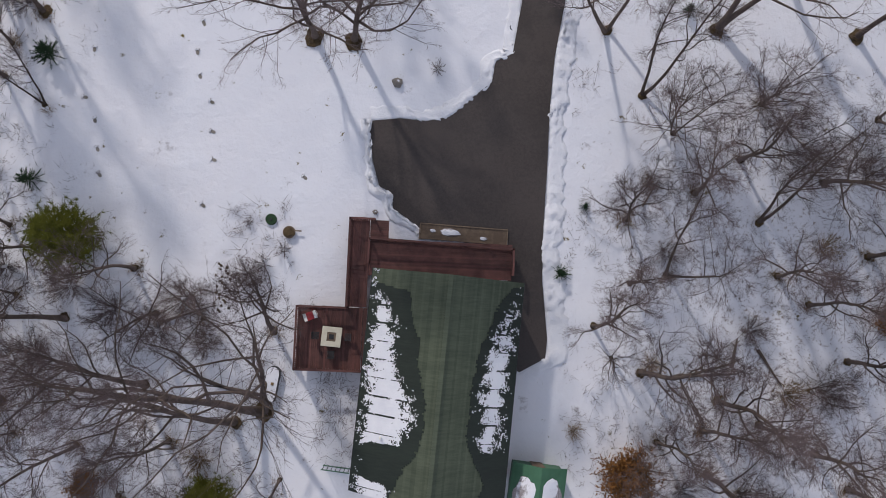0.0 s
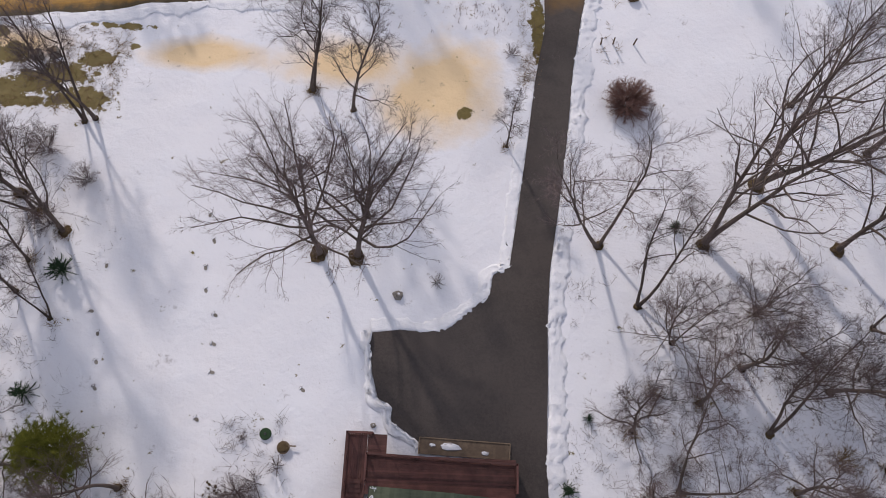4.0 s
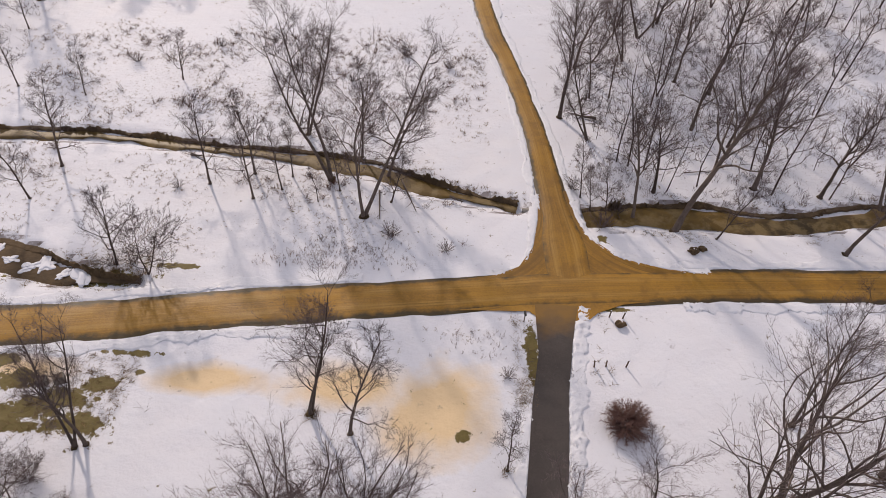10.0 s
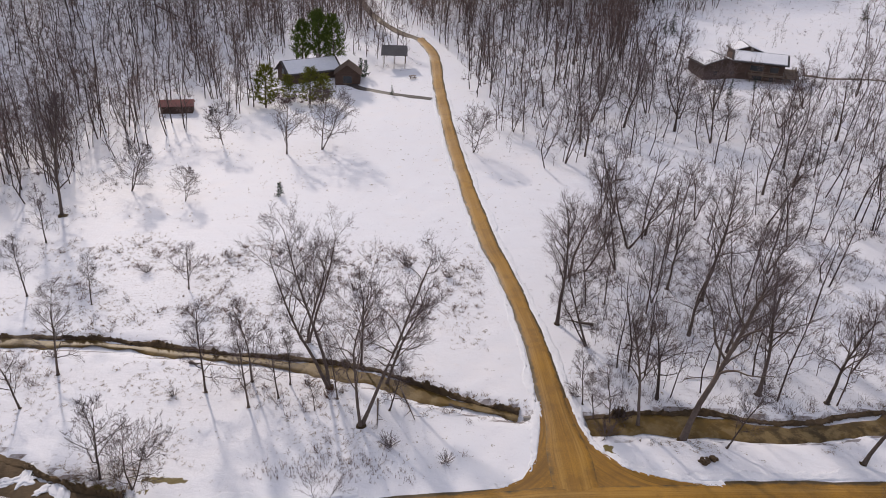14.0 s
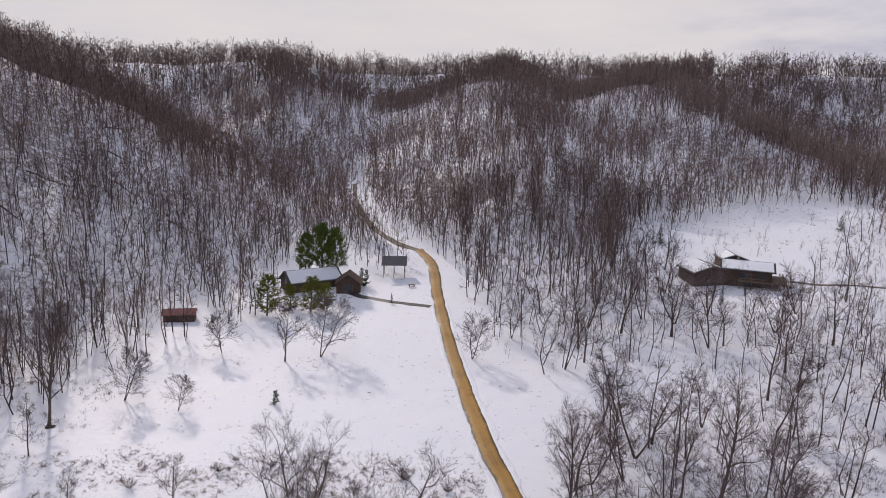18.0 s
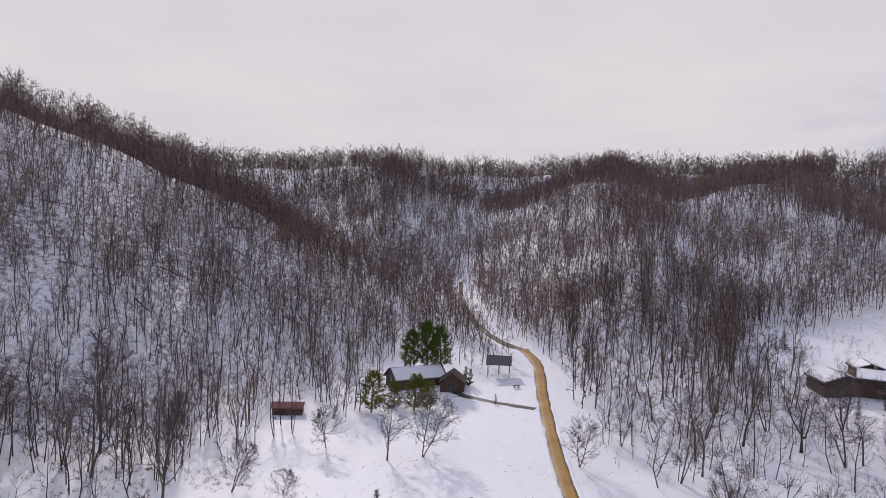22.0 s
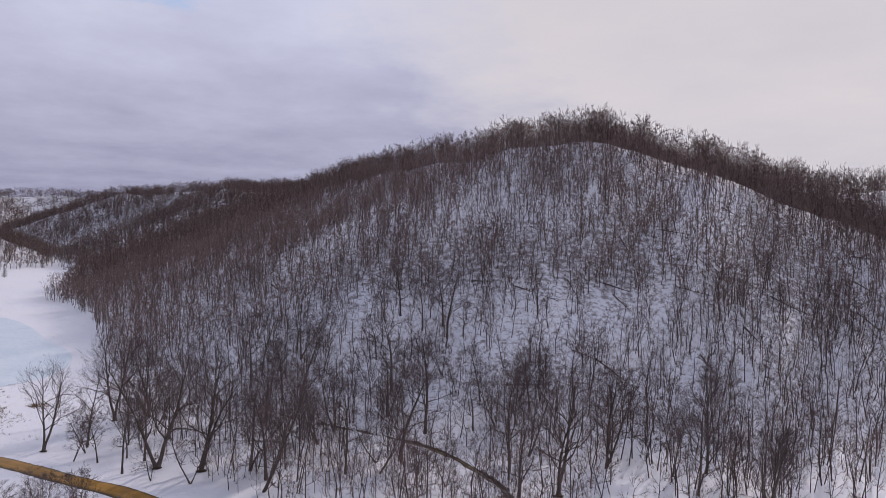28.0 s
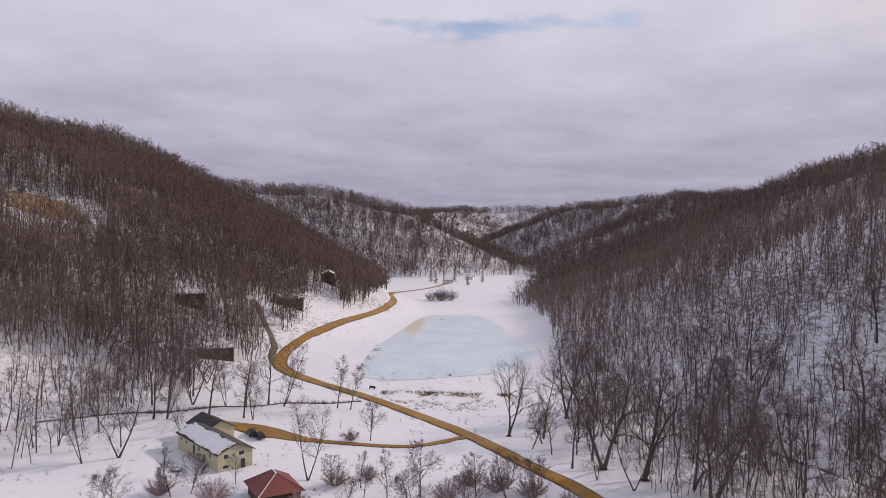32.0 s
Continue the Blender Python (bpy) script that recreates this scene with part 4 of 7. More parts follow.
LAWN = "trees round the house"
for row in [
    ("broad", -8.1, 18.7, 19, 1, 120), ("broad", -5.2, 18.6, 19, 1, 60), ("tall", -10.1, 33.5, 15.5, 7, 150), ("slim", -6.5, 31.7, 13.5, 3, 30),
    ("slim", 6.6, 29.0, 7.5, 3, 60), ("tall", 14.0, 20.4, 17, 4, 70), ("oak", 22.5, 21.0, 17, 14, 20), ("oak", 27.5, 26.4, 20, 10, 40), ("tall", 16.8, 15.5, 13, 12, 60), ("broad", 33.5, 21.0, 17, 8, 30), ("tall", 37.5, 30.0, 18, 8, 30), ("tall", 31.5, 34.5, 14, 8, 60), ("tall", 39.0, 22.5, 17, 10, 20),
    ("broad", -28.0, 19.4, 13, 5, 60), ("tall", -27.5, 12.5, 8, 8, 120), ("tall", -28.5, 29.3, 13, 16, 150), ("tall", -27.7, 29.6, 11.5, 10, 110), ("broad", -32, 22.5, 14, 5, 90), ("tall", -30.5, 21.0, 12, 6, 120),
    ("tall", 26.0, 6.2, 13, 8, 50), ("tall", 19.0, 1.9, 12, 6, 70), ("slim", 29.9, 0.1, 9, 12, 30), ("slim", 13.5, -2.1, 8.5, 6, 50), ("slim", 23.0, -7.3, 11, 10, 10), ("slim", 22.3, -12.7, 10, 8, -10),
    ("slim", 22.0, -9.5, 9, 25, 100), ("slim", 26.1, -8.9, 9, 12, 0), ("slim", 17.2, -5.4, 12, 30, 5), ("tall", 35.3, 14.6, 12, 6, 10), ("slim", 21, 8.2, 9, 8, 70), ("slim", 15.8, 6.0, 8, 10, 120), ("slim", 24.5, 11.0, 10, 10, 30), ("slim", 31, 9.5, 11, 6, 20),
    ("slim", 33, -4.0, 10, 10, 0), ("slim", 30.5, -11.0, 11, 12, -10), ("slim", 18.5, -10.5, 8, 10, 60), ("slim", 34.5, 4.0, 10, 10, 10), ("slim", 16.2, 1.2, 7, 14, 100), ("slim", 27.5, 2.2, 9, 15, 40), ("slim", 33.0, -13.5, 10, 10, 0), ("slim", 36.5, -9.0, 11, 8, 10),
    ("oak", -10.4, -9.2, 20, 13, 145), ("tall", -12.4, -10.0, 18, 15, 170), ("tall", -10.0, -3.3, 13, 8, 110), ("tall", -20.2, 0.8, 11, 6, 100), ("tall", -19, -7.5, 15, 10, 170), ("tall", -25, -3.0, 15, 8, 160), ("slim", -17.0, -11.5, 12, 10, 190), ("tall", -29, -9.0, 15, 8, 180),
    ("slim", -23.5, -12, 12, 12, 200), ("slim", -27, 2.0, 11, 6, 150), ("slim", -14.5, -14.5, 10, 14, 220), ("slim", -9.0, -14, 9, 8, 250), ("slim", -33.5, 1.0, 12, 8, 170),
]:
    young = row[0] == "slim" and row[1] > 10
    plant(*row[:4], row[4] * (0.45 if young else 1.0), row[5], 1.55 if young else 1.0, group=LAWN)
CREEKSIDE = "trees along the creek"
for row in [
    ("slim", -44.7, 65.7, 12.7, 5, 90), ("slim", -45.8, 59.6, 10, 14, 150), ("orchard", -32.5, 49.9, 8.5, 8, 100), ("orchard", -29, 49, 8, 14, 30), ("slim", -26.7, 63.7, 12.5, 4, 120), ("slim", -21.2, 61.4, 11, 10, 140),
    ("slim", -22, 66, 11.5, 4, 120), ("slim", -18.3, 63.3, 9, 8, 150), ("slim", -17.5, 65.8, 8.4, 4, 120), ("tall", -12.9, 65.6, 21, 3, 130), ("tall", -17.1, 74.7, 17.5, 3, 120), ("tall", -8.4, 59.2, 22, 2, 60),
    ("slim", -11.6, 63.5, 8.7, 12, 140), ("slim", -6.4, 67.1, 16.5, 20, 20), ("slim", -13.8, 61.4, 5, 6, 130), ("orchard", -36.5, 86.3, 7, 0, 0), ("slim", -57.6, 82.5, 9.5, 5, 120), ("slim", -48, 81.1, 8, 5, 120),
    ("orchard", -59.2, 120.7, 10, 4, 40), ("orchard", -47.8, 117, 6.6, 0, 0), ("broad", -66.1, 108.6, 21, 2, 100), ("slim", -63.5, 98.6, 9.5, 8, 150), ("orchard", -50.3, 148.4, 9.5, 6, 20), ("orchard", -35.3, 144.2, 12, 4, 30),
    ("orchard", -28.2, 147.6, 14, 12, 10), ("orchard", 5.1, 148, 10.5, 3, 60), ("slim", -56.5, 66.5, 11, 6, 160), ("slim", -5.5, 62.0, 9, 25, -60), ("slim", -9.8, 70.5, 14, 4, 90),
    ("tall", 15.6, 81.2, 18, 4, 60), ("slim", 23.1, 86.9, 10.5, 2, 60), ("tall", 22.3, 61.6, 15.5, 2, 60), ("tall", 26.7, 59.6, 25, 8, 40), ("tall", 37.8, 67.4, 18, 8, 40), ("tall", 45.4, 66.3, 15, 3, 60), ("tall", 44.8, 56.6, 15, 8, 40),
    ("tall", 33.2, 91.5, 13.5, 2, 90), ("tall", 37.4, 88.6, 19, 5, 50), ("slim", 31.0, 58.2, 9, 28, 30), ("tall", 52.0, 64.5, 19, 5, 60), ("slim", 17.5, 62.5, 7, 8, 150), ("slim", 19.2, 61.8, 8, 8, 120), ("slim", 16.5, 64.5, 8, 5, 90),
]:
    plant(*row[:6], group=CREEKSIDE)
VALLEY = "trees in the west valley"
for row in [
    ("oak", -180.5, 12, 20, 3, 90), ("oak", -157.1, 31.7, 30, 2, 90), ("oak", -150.6, 39.1, 28, 2, 90), ("oak", -200.2, 29.7, 25, 2, 90), ("oak", -102.2, 95.8, 26, 5, 190), ("tall", -98.2, 125.4, 18.5, 3, 60),
    ("wood", -95.3, 133.2, 24, 2, 90), ("orchard", -80.8, 131.3, 13.6, 0, 0), ("tall", -144.2, -31.9, 17.7, 3, 90), ("orchard", -173.0, -22.8, 9.5, 0, 0), ("slim", -204.2, -36.8, 15.3, 2, 90), ("slim", -202.7, -32.7, 14, 6, 60),
    ("wood", -154.5, -77.1, 21.6, 2, 90), ("wood", -149.9, -83, 15, 2, 90), ("wood", -205, -80.3, 18.5, 6, 60), ("wood", -187.2, -80.3, 18.5, 2, 90), ("wood", -191.7, -70.3, 21, 2, 90), ("wood", -202.1, -63.3, 20, 2, 90), ("wood", -206.2, -57.8, 19.4, 2, 90),
    ("slim", -131, -14, 11, 3, 90), ("orchard", -124, -8, 10, 0, 0), ("orchard", -127, 2.0, 9, 0, 0), ("slim", -120, -20, 10, 3, 90), ("orchard", -122, -62, 9, 0, 0), ("orchard", -133, -56, 7, 0, 0),
]:
    plant(*row[:6], group=VALLEY)
more = np.random.default_rng(77)
for _ in range(58):
    x, y = more.uniform(12.5, 44), more.uniform(-18, 17)
    if all(math.hypot(x - a, y - b) > 2.2 for a, b in TREE_SPOTS):
        plant("scrub", x, y, more.uniform(3.5, 8.0), more.uniform(0, 9), more.uniform(0, 360), more.uniform(0.9, 1.4), group=LAWN)
for _ in range(40):
    x, y = more.uniform(-42, -14), more.uniform(-20, 1)
    if all(math.hypot(x - a, y - b) > 2.2 for a, b in TREE_SPOTS):
        plant("scrub", x, y, more.uniform(4, 9), more.uniform(0, 9), more.uniform(0, 360), more.uniform(0.9, 1.3), group=LAWN)
for _ in range(16):
    x, y = more.uniform(-44, -27), more.uniform(0, 33)
    if all(math.hypot(x - a, y - b) > 2.2 for a, b in TREE_SPOTS):
        plant("slim", x, y, more.uniform(6, 12), more.uniform(4, 12), more.uniform(90, 200), group=LAWN)
EAST = "trees of the east wood"
for _ in range(150):
    x, y = more.uniform(14, 125), more.uniform(66, 192)
    if x > np.interp(y, (63, 98, 112, 130, 146, 175, 200), (17, 18, 27, 26, 13, 6, 4)) and more.uniform() < np.interp(math.hypot(x, y), (70, 120, 200), (1, 0.7, 0.45)) and ((x - 84) / 23) ** 2 + ((y - 197) / 15) ** 2 > 1 and ((x - 38) / 25) ** 2 + ((y - 131) / 10) ** 2 > 1 and all(math.hypot(x - a, y - b) > 3.2 for a, b in TREE_SPOTS):
        plant("wood", x, y, more.uniform(9, 17), more.uniform(0, 7), more.uniform(0, 360), more.uniform(1.0, 1.5), group=EAST)
FOOT = "trees at the foot of the west bluff"
for _ in range(85):
    x, y = more.uniform(-225, -78), more.uniform(28, 135)
    if y > np.interp(x, (-300, -230, -200, -150, -120, -84), (36, 34, 25, 37, 46, 70)) and ((x + 97) / 16) ** 2 + ((y - 103) / 13) ** 2 > 1 and all(math.hypot(x - a, y - b) > 4.0 for a, b in TREE_SPOTS):
        plant("wood", x, y, more.uniform(11, 24), more.uniform(0, 6), more.uniform(0, 360), more.uniform(1.0, 1.5), group=FOOT)
for row in [
    ("wood", -186.8, -83.7, 20, 3, 90), ("wood", -193.7, -82.7, 22, 2, 60), ("wood", -203.0, -79.3, 23, 6, 40), ("wood", -188.9, -57.1, 15, 2, 90), ("wood", -190.5, -60.2, 17, 3, 90), ("wood", -204.1, -52.7, 19, 3, 90),
    ("wood", -179.4, 20.8, 19, 2, 90), ("wood", -170.0, 17.0, 12, 2, 90), ("orchard", -138.5, 3.0, 8.5, 0, 0), ("orchard", -138.6, 14.8, 8, 0, 0), ("orchard", -137.0, -8.0, 11, 0, 0), ("slim", -141.0, -20.4, 8, 3, 40),
    ("slim", -143, -62, 8, 4, 60), ("orchard", -141, -46, 6, 0, 0), ("orchard", -141.5, -26.3, 6.5, 0, 0), ("orchard", -135, -53, 8, 0, 0), ("orchard", -136, -19, 6, 0, 0), ("orchard", -142.6, 9.5, 7, 0, 0),
]:
    plant(*row[:6], group=VALLEY)
for _ in range(60):
    x, y = more.uniform(-208, -136), more.uniform(8, 40)
    if near_line(np.array([x]), np.array([y]), MAIN_ROAD)[0] > 5 and y > 12 - 0.35 * (x + 160) and all(math.hypot(x - a, y - b) > 4.0 for a, b in TREE_SPOTS):
        plant("wood", x, y, more.uniform(8, 17), more.uniform(0, 7), more.uniform(0, 360), more.uniform(1.0, 1.4), group=VALLEY)
for _ in range(26):
    x, y = more.uniform(-240, -150), more.uniform(-112, -64)
    if y < -63 - 0.25 * (x + 190) * (x > -190) and all(math.hypot(x - a, y - b) > 4.5 for a, b in TREE_SPOTS):
        plant("wood", x, y, more.uniform(11, 21), more.uniform(0, 7), more.uniform(0, 360), more.uniform(0.9, 1.3), group=VALLEY)


def clear(x, y):
    """True where woods may stand: off roads, water, lawns and house plots."""
    ok = np.ones(np.shape(x), bool)
    for line in (MAIN_ROAD, SIDE_ROAD, VALLEY_ROAD, FARM_LOOP, UPPER_LANE, HILL_LANE, CABIN_LANE, LODGE_LANE):
        ok &= near_line(x, y, line) > 3.0
    inside = np.zeros(np.shape(x), bool)
    for (ax, ay), (bx, by) in zip(MEADOW, MEADOW[1:] + MEADOW[:1]):
        inside ^= ((ay > y) != (by > y)) & (x < ax + (y - ay) * (bx - ax) / (by - ay + 1e-9))
    ok &= ~inside
    for cx, cy, rx, ry in HOLES:
        ok &= ((x - cx) / rx) ** 2 + ((y - cy) / ry) ** 2 > 1
    return ok


HOLES = [(-294, -116.5, 9, 8), (-262, -94, 9, 9), (-342, -86, 12, 9), (-372, -74, 22, 8), (-417, -82, 14, 9), (-200, -10, 45, 26), (-163, -52, 27, 22), (-130, -12, 40, 34), (-38, 202, 22, 14), (-69, 171, 9, 9), (-18, 216, 10, 12), (84, 200, 25, 20), (-101, 97, 7, 6), (-360, -74, 26, 10), (-740, -5, 60, 25), (94, 244, 33, 36), (122, 266, 30, 26), (142, 266, 22, 16), (-337, -203, 22, 28), (38, 131, 25, 10)]


def scatter(n, x0, x1, y0, y1, seed):
    r = np.random.default_rng(seed)
    return r.uniform(x0, x1, n), r.uniform(y0, y1, n)


def woods(name, kinds, spots, tall, seed, label, mat, bulk=1.0):
    """Many simple trees joined in one mesh."""
    rng = np.random.default_rng(seed)
    vs, fs, ms, n = [], [], [], 0
    which = rng.integers(0, len(kinds), len(spots))
    for k, (kv, kf, km) in enumerate(kinds):
        p = spots[which == k]
        if not len(p):
            continue
        a, s = rng.uniform(0, 6.28, len(p)), rng.uniform(*tall, len(p)) / 20.0
        c, d = np.cos(a) * s * bulk, np.sin(a) * s * bulk
        tx, ty = rng.normal(0, 0.085, len(p)), rng.normal(0, 0.085, len(p))
        z = kv[None, :, 2] * s[:, None]
        x = kv[None, :, 0] * c[:, None] - kv[None, :, 1] * d[:, None] + tx[:, None] * z + p[:, 0:1]
        y = kv[None, :, 0] * d[:, None] + kv[None, :, 1] * c[:, None] + ty[:, None] * z + p[:, 1:2]
        v = np.stack([x, y, z + p[:, 2:3]], -1).reshape(-1, 3)
        vs.append(v)
        fs.append((kf[None] + (np.arange(len(p)) * len(kv))[:, None, None]).reshape(-1, 3) + n)
        ms.append(np.tile(km, len(p)))
        n += len(v)
    ob = mesh_np(name, np.concatenate(vs), np.concatenate(fs), mat)
    ob.data.materials.append(BOLE)
    ob.data.polygons.foreach_set("material_index", np.concatenate(ms))
    return tagged(ob, label, "woods", kind="stuff")


def simple_tree(seed, forks, limbs, twigs, width, bare=0.3, wide=4.2, girth=0.22, solid=False):
    """A woodland tree in few triangles, 20 m tall: a dark bole, limbs that rise to a rounded head, twigs. Returns points, triangles and which are bark."""
    rng = np.random.default_rng(seed)
    bole, head = Wood(), Wood()
    sway = rng.normal(0, 0.6, 2)
    line = np.array([(0, 0, -0.8), (sway[0], sway[1], 20 * bare), (sway[0] * 0.4 + rng.normal(0, 0.5), sway[1] * 0.4 + rng.normal(0, 0.5), 20 * (bare + 0.42)), (rng.normal(0, 0.9), rng.normal(0, 0.9), 19)])
    bole.tube(line, girth * np.array([1.2, 0.9, 0.5, 0.06]), 3)
    mid = np.array([line[2][0], line[2][1], 20 * (0.53 + bare / 2)])
    size = np.array([wide, wide, 20 * (0.47 - bare / 2)])

    def reach(p, d):
        """The way from p along d to the skin of the rounded head."""
        o, e = (p - mid) / size, d / size
        a, b, c = e @ e, o @ e, o @ o - 1
        return p + d * max(1.2, (-b + math.sqrt(max(0.0, b * b - a * c))) / a)

    P, Q, Wd, B, C, Bw = [], [], [], [], [], []
    az = rng.uniform(0, 6.28)
    for k in range(forks):
        az += 2.4 + rng.normal(0, 0.35)
        p, _ = along(line, (0.8 + 1.5 * k / forks) / 3)
        d = np.array([math.cos(az), math.sin(az), rng.uniform(0.45, 1.5)])
        q = p + (reach(p, d / np.linalg.norm(d)) - p) * rng.uniform(0.85, 1.0)
        m = p + (q - p) * 0.5 + np.array([0, 0, -0.08 * np.linalg.norm(q - p)]) + rng.normal(0, 0.35, 3)
        g = girth * (0.62 - 0.3 * k / forks)
        if solid:
            bole.tube(np.array([p, m, q]), g * np.array([0.8, 0.5, 0.1]), 3)
        else:
            B.append(p), C.append(m + (m - p) * 0.2), Bw.append(g * 2.0)
            B.append(m), C.append(q), Bw.append(g * 1.2)
        for j in range(limbs):
            t = 0.25 + 0.7 * (j + rng.uniform(0, 1)) / limbs
            p2 = p + (m - p) * t * 2 if t < 0.5 else m + (q - m) * (t - 0.5) * 2
            d2 = turned(rng, (q - p) / np.linalg.norm(q - p), rng.uniform(0.45, 1.1)) + (0, 0, 0.2)
            q2 = p2 + (reach(p2, d2 / np.linalg.norm(d2)) - p2) * rng.uniform(0.55, 0.95)
            q2 = p2 + (q2 - p2) * min(1.0, 4.2 / np.linalg.norm(q2 - p2))
            P.append(p2), Q.append(q2), Wd.append(width * 1.5)
            for _ in range(twigs):
                p3 = p2 + (q2 - p2) * rng.uniform(0.2, 0.95)
                P.append(p3), Q.append(p3 + (turned(rng, d2 / np.linalg.norm(d2), rng.uniform(0.35, 1.0)) + (0, 0, 0.1)) * rng.uniform(0.8, 1.9)), Wd.append(width)
    if B:
        bole.blades(np.array(B), np.array(C), np.array(Bw), rng)
    head.blades(np.array(P), np.array(Q), np.array(Wd), rng)
    bv, bf = bole.done()
    hv, hf = head.done()
    return np.concatenate([bv, hv]), np.concatenate([bf, hf + len(bv)]), np.concatenate([np.ones(len(bf), np.int32), np.zeros(len(hf), np.int32)])


MID = [simple_tree(200 + k, 6 + k % 3, 5, 6, 0.07, 0.2 + 0.05 * (k % 4), 3.6 + 0.6 * (k % 3), 0.17, True) for k in range(8)]
FAR = [simple_tree(230 + k, 6 + k % 3, 3, 6, 0.13, 0.18 + 0.06 * (k % 4), 3.8 + 0.5 * (k % 3), 0.17) for k in range(10)]
VERY_FAR = [simple_tree(260 + k, 5, 3, 4, 0.27, 0.2, 4.8, 0.2) for k in range(6)]


def in_view(x, y):
    a = np.degrees(np.arctan2(-x, y))
    return (a > -37) & (a < 128)


def stand(n, x0, x1, y0, y1, seed, near, far, least, keep=None):
    """Spots for trees between two distances from the knoll, on ground that has risen from the floor or where keep says so."""
    x, y = scatter(n, x0, x1, y0, y1, seed)
    d = np.hypot(x, y)
    m = (d > near) & (d < far) & in_view(x, y) & clear(x, y)
    x, y = x[m], y[m]
    up = height(x, y) - np.minimum(0.03 * soft(y - 190, 20) + 0.10 * soft(0.6 * (x - 20) + 0.5 * (y - 120), 12), 32)
    m = (up > least) | (keep(x, y) if keep else False)
    x, y = x[m], y[m]
    return np.column_stack([x, y, height(x, y) - 0.1])


def floor_woods(x, y):
    """Woods that stand on the flat: foot of the west bluff, the side valley and the far south-west."""
    foot = (x < -46) & (y > np.interp(x, (-300, -230, -200, -150, -120, -84, -66, -46), (36, 34, 25, 37, 46, 74, 142, 186)))
    side = (y > 222) & (x > -140) & (x < 60)
    south = (x < -95) & (y < -93 - 0.06 * (x + 150))
    east = (x > 50) & (y > 250)
    return foot | side | south | east


def east_wood(x, y):
    return (y > 63) & (x > np.interp(y, (63, 98, 112, 130, 146, 175, 200, 230), (17, 18, 27, 26, 13, 6, 3, 1)))


gl_x, gl_y = scatter(95, 62, 165, 226, 296, 81)
woods("near_woods", MID, stand(60000, -330, 10, -170, 340, 1, 95, 270, 1.5, floor_woods)[:1080], (9, 18), 2, "bare grey-brown woods on the lower snowy slopes", FOREST)
woods("east_woods", MID, stand(14000, 1, 330, 62, 340, 11, 62, 345, 60, east_wood)[:430], (9, 17), 12, "open bare woods on the gentle snowy rise", FOREST)
woods("east_thicket", MID, stand(14000, 10, 150, 64, 230, 71, 62, 260, 60, east_wood)[:380], (2.5, 6), 72, "low brown thicket between the trees of the rise", FOREST)
woods("glade_scrub", MID, np.column_stack([gl_x, gl_y, height(gl_x, gl_y) - 0.1]), (2, 6), 82, "scattered scrub on the open snowy slope behind the lodge", FOREST)
woods("valley_woods", MID, stand(9000, 0, 75, 186, 300, 31, 150, 400, 60, east_wood)[:190], (14, 22), 32, "tall bare woods at the mouth of the side valley", FOREST)
woods("foot_thicket", MID, stand(9000, -215, -92, 24, 92, 41, 95, 300, 200, floor_woods)[:330], (4, 9), 42, "low brown thicket at the foot of the bluff", FOREST)
woods("edge_woods", MID, stand(9000, -150, -58, 112, 262, 21, 95, 300, 200, floor_woods)[:285], (11, 19), 22, "bare woods along the edge of the side valley", FOREST)
slope = stand(150000, -640, 480, -420, 640, 3, 262, 560, 1.5, floor_woods)
lean_side = slope[:, 1] < 20
woods("slope_woods", FAR, slope[~lean_side][:13500], (9, 19), 4, "bare brown woods covering the snowy bluffs", FOREST)
woods("south_woods", FAR, np.concatenate([slope[lean_side], stand(40000, -700, -190, -420, -60, 13, 230, 640, 2.5, None)])[:7000], (12, 21), 14, "dense bare woods on the shaded southern bluff", FOREST)
crest_rng = np.random.default_rng(61)
crest = []
for k, (_, line) in enumerate(RIDGES[:7]):
    for (ax, ay, _), (bx, by, _) in zip(line, line[1:]):
        n_ = int(math.hypot(bx - ax, by - ay) * (0.85 if k < 3 else 0.28))
        s_ = crest_rng.uniform(0, 1, n_)
        crest.append(np.column_stack([ax + (bx - ax) * s_, ay + (by - ay) * s_]) + crest_rng.normal(0, 11, (n_, 2)))
crest = np.concatenate(crest)
crest = crest[(np.hypot(crest[:, 0], crest[:, 1]) < 760) & (np.hypot(crest[:, 0], crest[:, 1]) > 330) & in_view(crest[:, 0], crest[:, 1]) & clear(crest[:, 0], crest[:, 1])]
CREST = [simple_tree(320 + k, 8, 4, 6, 0.14, 0.24, 4.8, 0.18) for k in range(6)]
woods("crest_woods", CREST, np.column_stack([crest, height(crest[:, 0], crest[:, 1]) - 0.1]), (18, 26), 62, "tall round-headed bare trees along the ridge crest", FOREST)
SAPLING = [simple_tree(290 + k, 4, 3, 2, 0.16, 0.2, 5.0, 0.3) for k in range(4)]
woods("saplings", SAPLING, stand(30000, -560, 330, -330, 560, 15, 215, 470, 1.5, floor_woods)[:3000], (3, 8), 16, "bare saplings and brush between the forest trees", FOREST)
woods("far_woods", VERY_FAR, stand(60000, -500, 460, 420, 740, 5, 540, 900, -5.0, None)[:9000], (13, 22), 6, "distant bare woods on the northern ridges", FOREST)
woods("far_woods", VERY_FAR, stand(60000, -1450, -480, -430, 420, 6, 540, 1500, 1.0, None)[:13000], (15, 23), 7, "distant bare woods along the west valley", FOREST, 1.3)
woods("west_bluff_woods", FAR, stand(40000, -1010, -470, -430, -50, 51, 520, 1100, 1.0, None)[:3600], (14, 22), 52, "bare woods on the far end of the southern bluff", FOREST)
